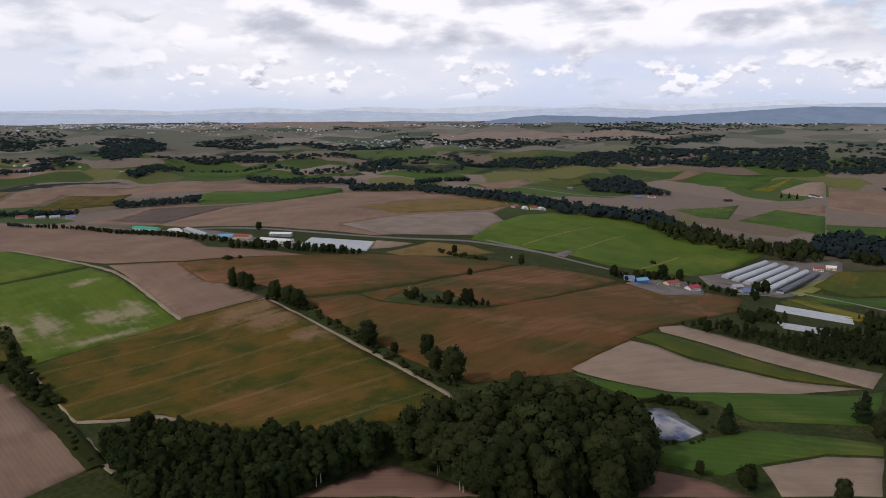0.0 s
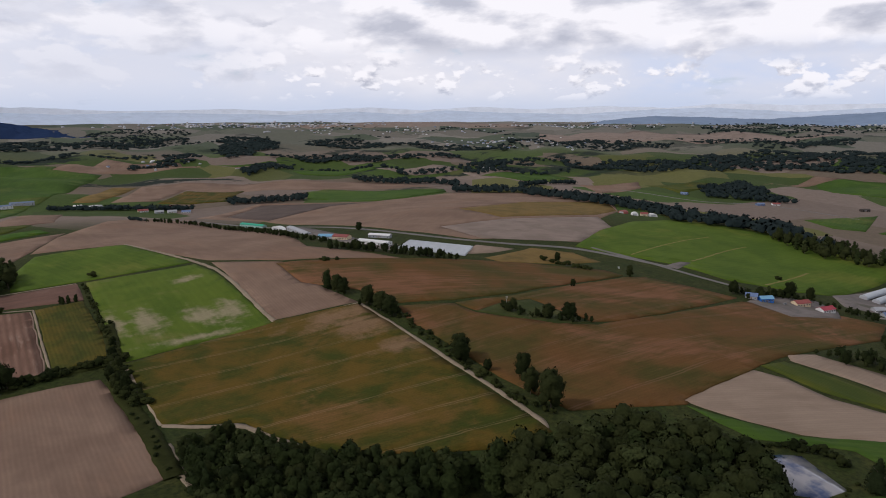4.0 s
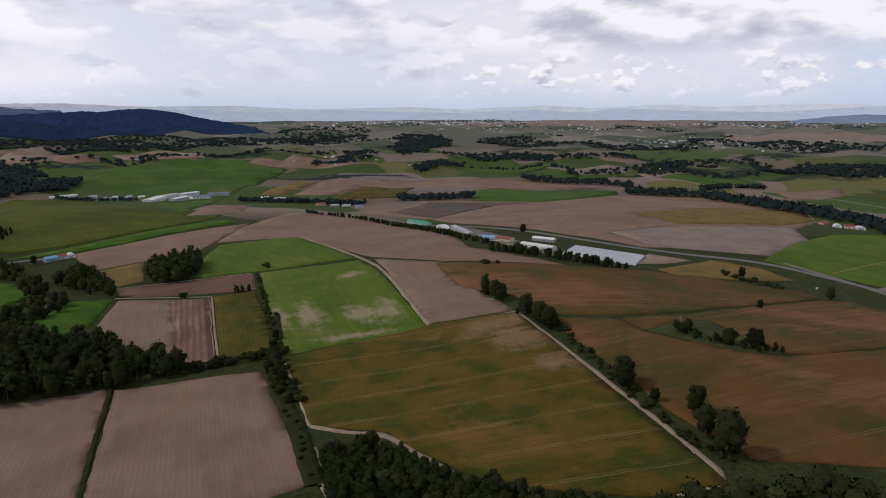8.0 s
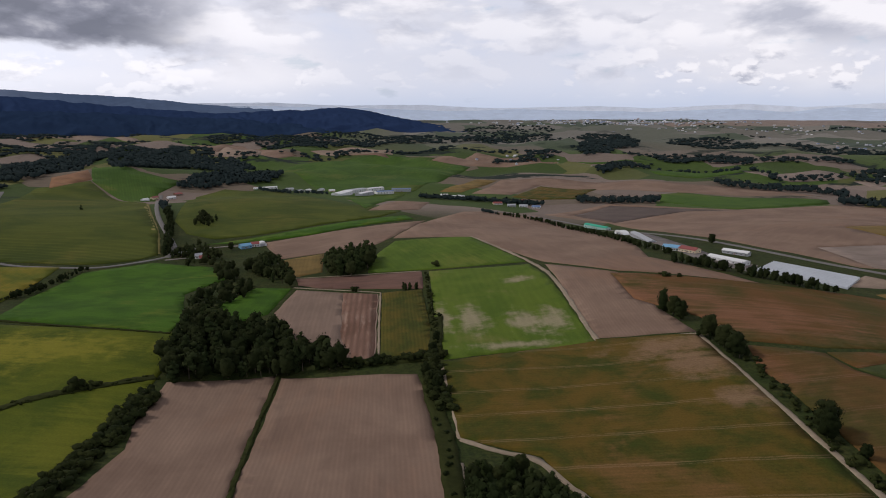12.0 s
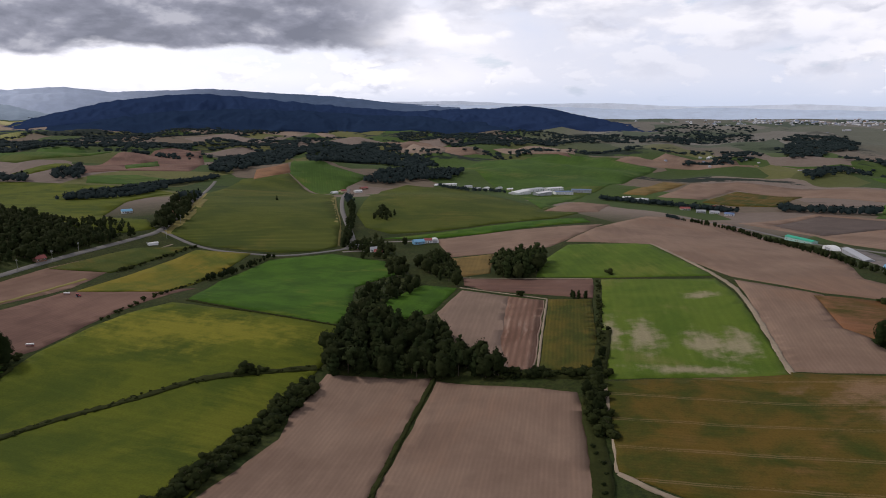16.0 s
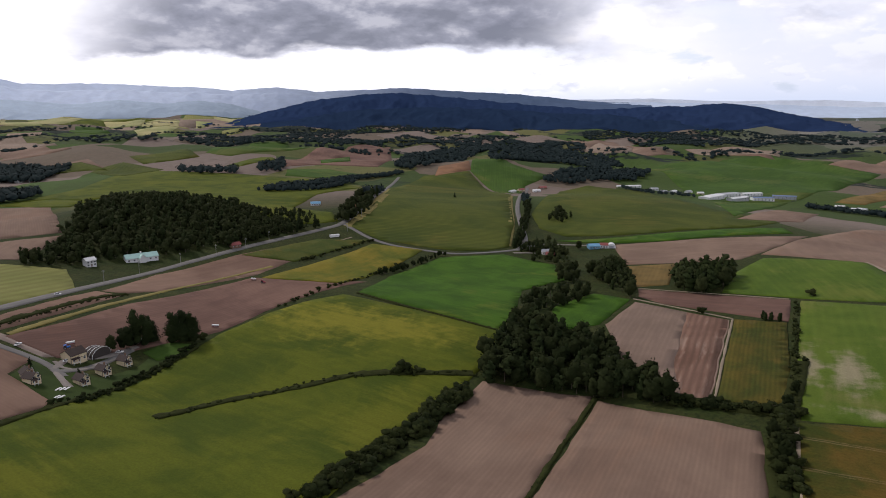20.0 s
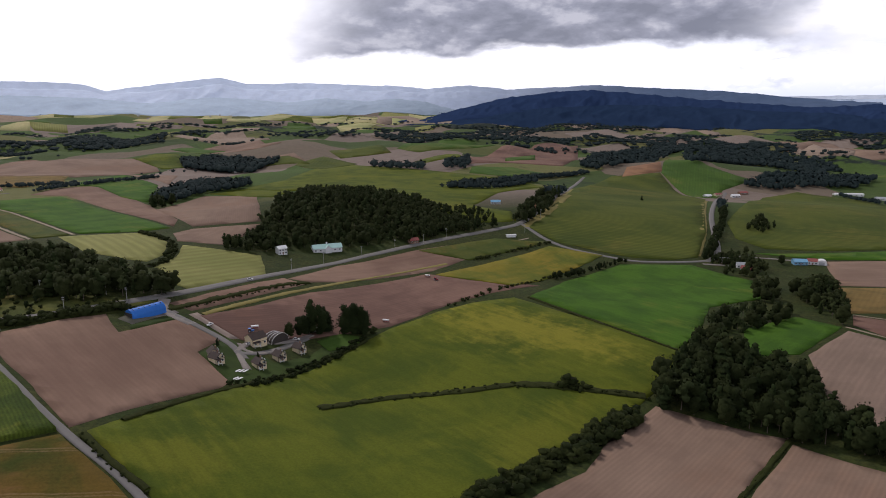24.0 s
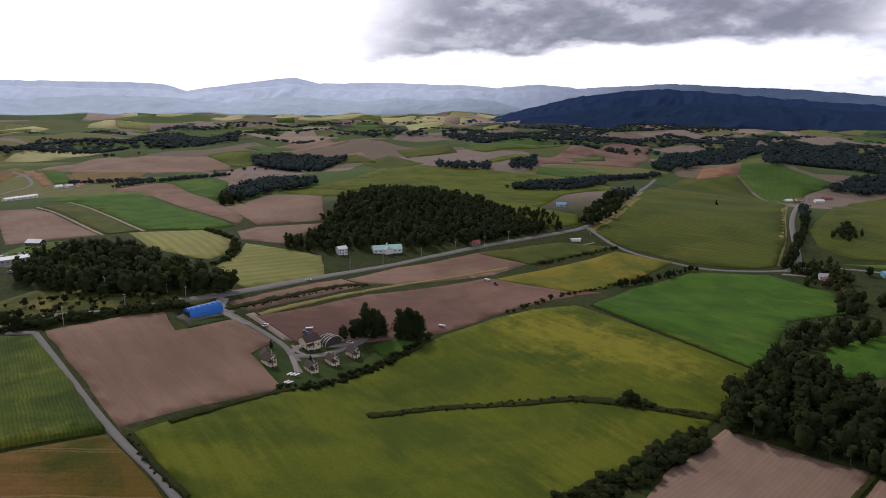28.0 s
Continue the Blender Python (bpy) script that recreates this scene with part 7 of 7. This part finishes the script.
# ---- small things: poles, cars, machines, garden pieces ----
def wheel(x, y, r, w, parent):
    bm = bmesh.new()
    bmesh.ops.create_cone(bm, cap_ends=True, segments=12, radius1=r, radius2=r, depth=w, matrix=Matrix.Translation((x, y, r)) @ Matrix.Rotation(math.pi / 2, 4, "X"))
    tyre = part("wheel", bm, PAINT["dark"], parent)
    bm = bmesh.new()
    bmesh.ops.create_cone(bm, cap_ends=True, segments=8, radius1=r * 0.55, radius2=r * 0.55, depth=w + 0.03, matrix=Matrix.Translation((x, y, r)) @ Matrix.Rotation(math.pi / 2, 4, "X"))
    part("rim", bm, PAINT["grey"], tyre)


def car(x, y, turn, paint, says):
    root = new("car")
    root.matrix_basis = pose(x, y, height(x, y) + 0.42, 0, 0, turn)
    body = solid([(sx * lx, sy * ly, z) for lx, ly, z in ((2.15, 0.85, 0.3), (2.2, 0.88, 0.75), (2.1, 0.8, 0.95)) for sx, sy in ((-1, -1), (1, -1), (1, 1), (-1, 1))],
                 [(3, 2, 1, 0), (0, 1, 5, 4), (1, 2, 6, 5), (2, 3, 7, 6), (3, 0, 4, 7), (4, 5, 9, 8), (5, 6, 10, 9), (6, 7, 11, 10), (7, 4, 8, 11), (8, 9, 10, 11)])
    part("body", body, PAINT[paint], root)
    cab = solid([(-1.6, -0.76, 0.95), (0.9, -0.76, 0.95), (0.9, 0.76, 0.95), (-1.6, 0.76, 0.95), (-1.2, -0.62, 1.5), (0.3, -0.62, 1.5), (0.3, 0.62, 1.5), (-1.2, 0.62, 1.5)],
                [(0, 1, 5, 4), (1, 2, 6, 5), (2, 3, 7, 6), (3, 0, 4, 7), (4, 5, 6, 7), (3, 2, 1, 0)])
    part("windows", cab, MAT_PANE, root)
    part("roof", box(-1.15, 0.25, -0.6, 0.6, 1.5, 1.54), PAINT[paint], root)
    for wx in (-1.35, 1.35):
        for wy in (-0.8, 0.8):
            wheel(wx, wy, 0.32, 0.2, root)
    return tagged(root, says, "car")


def pole(x, y, turn, tall=11.0):
    root = new("utility_pole")
    root.matrix_basis = pose(x, y, height(x, y), 0, 0, turn)
    bm = bmesh.new()
    bmesh.ops.create_cone(bm, cap_ends=True, segments=8, radius1=0.20, radius2=0.13, depth=tall + 1, matrix=Matrix.Translation((0, 0, tall / 2 - 0.5)))
    part("post", bm, MAT_POLE, root)
    for z in (tall - 0.5, tall - 1.5):
        arm = part("crossarm", box(-0.9, 0.9, -0.06, 0.06, z, z + 0.12), PAINT["grey"], root)
        for ix in (-0.8, 0.0, 0.8):
            part("insulator", box(ix - 0.05, ix + 0.05, -0.05, 0.05, z + 0.12, z + 0.34), PAINT["white"], arm)
    return tagged(root, "grey concrete utility pole with two crossarms", "utility pole", "poles along the road")


def tractor(x, y, turn, paint):
    root = new("tractor")
    root.matrix_basis = pose(x, y, height(x, y) + 0.12, 0, 0, turn)
    part("bonnet", box(0.2, 2.2, -0.45, 0.45, 0.8, 1.55), PAINT[paint], root)
    part("cab", box(-1.2, 0.2, -0.75, 0.75, 0.9, 2.5), MAT_PANE, root)
    part("cab_roof", box(-1.3, 0.3, -0.85, 0.85, 2.5, 2.65), PAINT[paint], root)
    part("chassis", box(-1.3, 2.1, -0.3, 0.3, 0.5, 0.85), PAINT["dark"], root)
    for wy in (-0.85, 0.85):
        wheel(-0.7, wy, 0.8, 0.45, root)
        wheel(1.6, wy, 0.5, 0.35, root)
    return tagged(root, f"{'crimson' if paint == 'redbright' else paint} farm tractor standing at the field edge", "tractor")


def seeder(x, y, turn):
    root = new("field_machine")
    root.matrix_basis = pose(x, y, height(x, y) + 0.12, 0, 0, turn)
    part("hopper", solid([(-2.2, -0.5, 0.9), (2.2, -0.5, 0.9), (2.2, 0.5, 0.9), (-2.2, 0.5, 0.9), (-2.4, -0.9, 1.9), (2.4, -0.9, 1.9), (2.4, 0.9, 1.9), (-2.4, 0.9, 1.9)],
                         [(3, 2, 1, 0), (0, 1, 5, 4), (1, 2, 6, 5), (2, 3, 7, 6), (3, 0, 4, 7), (4, 5, 6, 7)]), PAINT["white"], root)
    part("frame", box(-2.5, 2.5, -0.2, 0.2, 0.5, 0.8), PAINT["redbright"], root)
    part("drawbar", box(-0.1, 0.1, 0.2, 2.6, 0.5, 0.7), PAINT["dark"], root)
    for wx in (-2.0, 2.0):
        wheel(wx, 0, 0.5, 0.25, root)
    return tagged(root, "white field machine with a red frame", "farm machine")


def slab_stack(x, y, turn, count):
    for i in range(count):
        root = new("pallet")
        root.matrix_basis = pose(x + 2.2 * i * math.cos(turn), y + 2.2 * i * math.sin(turn), height(x, y) + 0.32, 0, 0, math.degrees(turn) + 70)
        for k in range(5):
            part("board", box(-2.0, 2.0, -0.7 + 0.29 * k, -0.48 + 0.29 * k, 0.14, 0.2), PAINT["white"], root)
        for k in (-1.6, 0.0, 1.6):
            part("bearer", box(k - 0.06, k + 0.06, -0.7, 0.9, 0.0, 0.14), PAINT["brown"], root)
        tagged(root, "pale wooden pallet lying on the lawn", "pallet", "pallets on the lawn")


def arch_frame(a, b, depth):
    """Dark arched frame house with white ribs beside the lodge."""
    turn = math.atan2(b[1] - a[1], b[0] - a[0])
    w = math.dist(a, b)
    root = new("arched_pavilion")
    root.matrix_basis = pose(a[0], a[1], height(*a), 0, 0, math.degrees(turn))
    part("shell", hoop_shell(w, depth, 5.2), PAINT["dark"], root)
    for k in range(4):
        for q in range(7):
            a0, a1 = math.pi * q / 7, math.pi * (q + 1) / 7
            pts = []
            for ang in (a0, a1):
                for r in (1.012, 1.04):
                    pts.append((w / 2 - w / 2 * r * math.cos(ang), 5.2 * r * max(math.sin(ang), 0.0) ** 0.8))
            y0 = depth * k / 3.2
            verts = [(px, yy, pz) for yy in (y0, y0 + 0.2) for px, pz in pts]
            part("rib", solid(verts, [(0, 1, 3, 2), (4, 6, 7, 5), (0, 2, 6, 4), (1, 5, 7, 3), (0, 4, 5, 1), (2, 3, 7, 6)]), PAINT["white"], root)
    return tagged(root, "dark arched pavilion with white ribs beside the lodge", "pavilion")


def far_town():
    """Small houses of the towns far out on the plain, in one mesh."""
    rng = np.random.default_rng(21)
    verts, faces, slots, base = [], [], [], 0
    cube = np.array([(x, y, z) for z in (0, 1) for y in (-0.5, 0.5) for x in (-0.5, 0.5)] + [(-0.5, 0, 1.5), (0.5, 0, 1.5)], float)
    tri = np.array([(0, 1, 5), (0, 5, 4), (1, 3, 7), (1, 7, 5), (3, 2, 6), (3, 6, 7), (2, 0, 4), (2, 4, 6), (4, 5, 9), (4, 9, 8), (6, 8, 9), (6, 9, 7), (4, 8, 6), (5, 7, 9)])
    which = np.array([0] * 8 + [1] * 6)
    for bearing, r, spread_a, spread_r, count in ((-42, 2950, 7, 130, 120), (-20, 4230, 10, 110, 280), (-30, 3700, 9, 150, 110), (-46, 4150, 7, 90, 120), (-66, 4200, 9, 120, 100), (18, 1950, 2.0, 60, 14), (-12, 2250, 5, 120, 26), (62, 4200, 9, 150, 40)):
        for _ in range(count):
            a, q = math.radians(bearing + rng.normal(0, spread_a * 0.5)), r + rng.normal(0, spread_r)
            x, y = -q * math.sin(a), q * math.cos(a)
            size = (rng.uniform(7, 13), rng.uniform(6, 9), rng.uniform(3.0, 5.0))
            if r > 4000:
                size = tuple(1.25 * q_ for q_ in size)
            turn = rng.uniform(0, 3.14)
            v = cube * size
            v = np.c_[v[:, 0] * math.cos(turn) - v[:, 1] * math.sin(turn) + x, v[:, 0] * math.sin(turn) + v[:, 1] * math.cos(turn) + y, v[:, 2] + height(x, y) - 1]
            verts.append(v)
            faces.append(tri + base)
            slots.append(which * int(rng.choice((1, 1, 2, 3, 4))))
            base += len(v)
    ob = joined("far_town", [PAINT["grey"], PAINT["grey"], PAINT["blueroof"], PAINT["brown"], PAINT["white"]], verts, faces, slots)
    tagged(ob, "small pale houses of distant towns on the plain", "town", kind="stuff")


far_town()

# where they stand
arch_frame((-336.7, 286.4), (-338.8, 300.5), 8)
pole(-405.7, 163.8, 20)
pole(-409.3, 198.0, 20)
pole(-452.1, 201.5, 20)
pole(-434.3, 233.0, 20)
pole(-411.3, 235.2, 20)
pole(-476.3, 446.2, 20)
pole(-472.5, 489.8, 20)
pole(-466.3, 529.1, 20)
pole(-460.0, 564.6, 20)
pole(-461.0, 398.2, 20)
pole(-459.9, 601.1, 20)
pole(-425.9, 700.2, 20)
pole(-443.8, 761.7, 20)
pole(342.7, 14.2, 10, 15.0)
pole(281.7, 315.3, 10, 9.0)
car(-442.6, 344.9, 42, "white", "white car on the country road")
car(-340.1, 273.1, 70, "white", "white car parked beside the lodge")
car(-336.5, 304.8, 30, "white", "white car parked by the pavilion")
car(-368.4, 264.8, 110, "white", "small white car on the drive")
car(-549.3, 175.2, 60, "white", "white car in the gravel yard")
car(-553.6, 180.4, 60, "grey", "grey car in the gravel yard")
car(-544.7, 170.7, 60, "blueroof", "dark blue car in the gravel yard")
car(-557.2, 184.2, 60, "white", "white car in the gravel yard")
car(682.1, 229.7, 30, "white", "white car in the farm yard")
car(574.4, 263.4, 10, "grey", "grey car in the farm yard")
car(513.0, 409.1, 40, "white", "white van beside the lane")
car(-424.6, 677.9, 40, "white", "white car at the crossroads")
tractor(-355.5, 284.5, 60, "blue")
tractor(-373.6, 483.3, 10, "redbright")
tractor(740.8, 203.6, 30, "blue")
seeder(-359.8, 290.6, 60)
seeder(-326.0, 374.3, 15)
seeder(-386.8, 487.3, 10)
slab_stack(-307.6, 243.2, 0.6, 3)
slab_stack(-298.4, 235.8, 0.4, 2)
for lot_k in range(9):
    for lot_x, lot_y, lot_paint in ((-614, 180, "white"), (-600, 177, "grey"), (-588, 174, "blueroof")):
        if (lot_k * 7 + int(lot_x)) % 4:
            paint = ("white", "white", "grey", "dark", lot_paint)[(lot_k * 3 + int(-lot_x)) % 5]
            says = {"white": "white", "grey": "silver grey", "dark": "black", "blueroof": "dark blue"}[paint]
            car(lot_x + 1.2 * lot_k, lot_y + 2.7 * lot_k, -20, paint, says + " car parked in a row in the gravel lot")
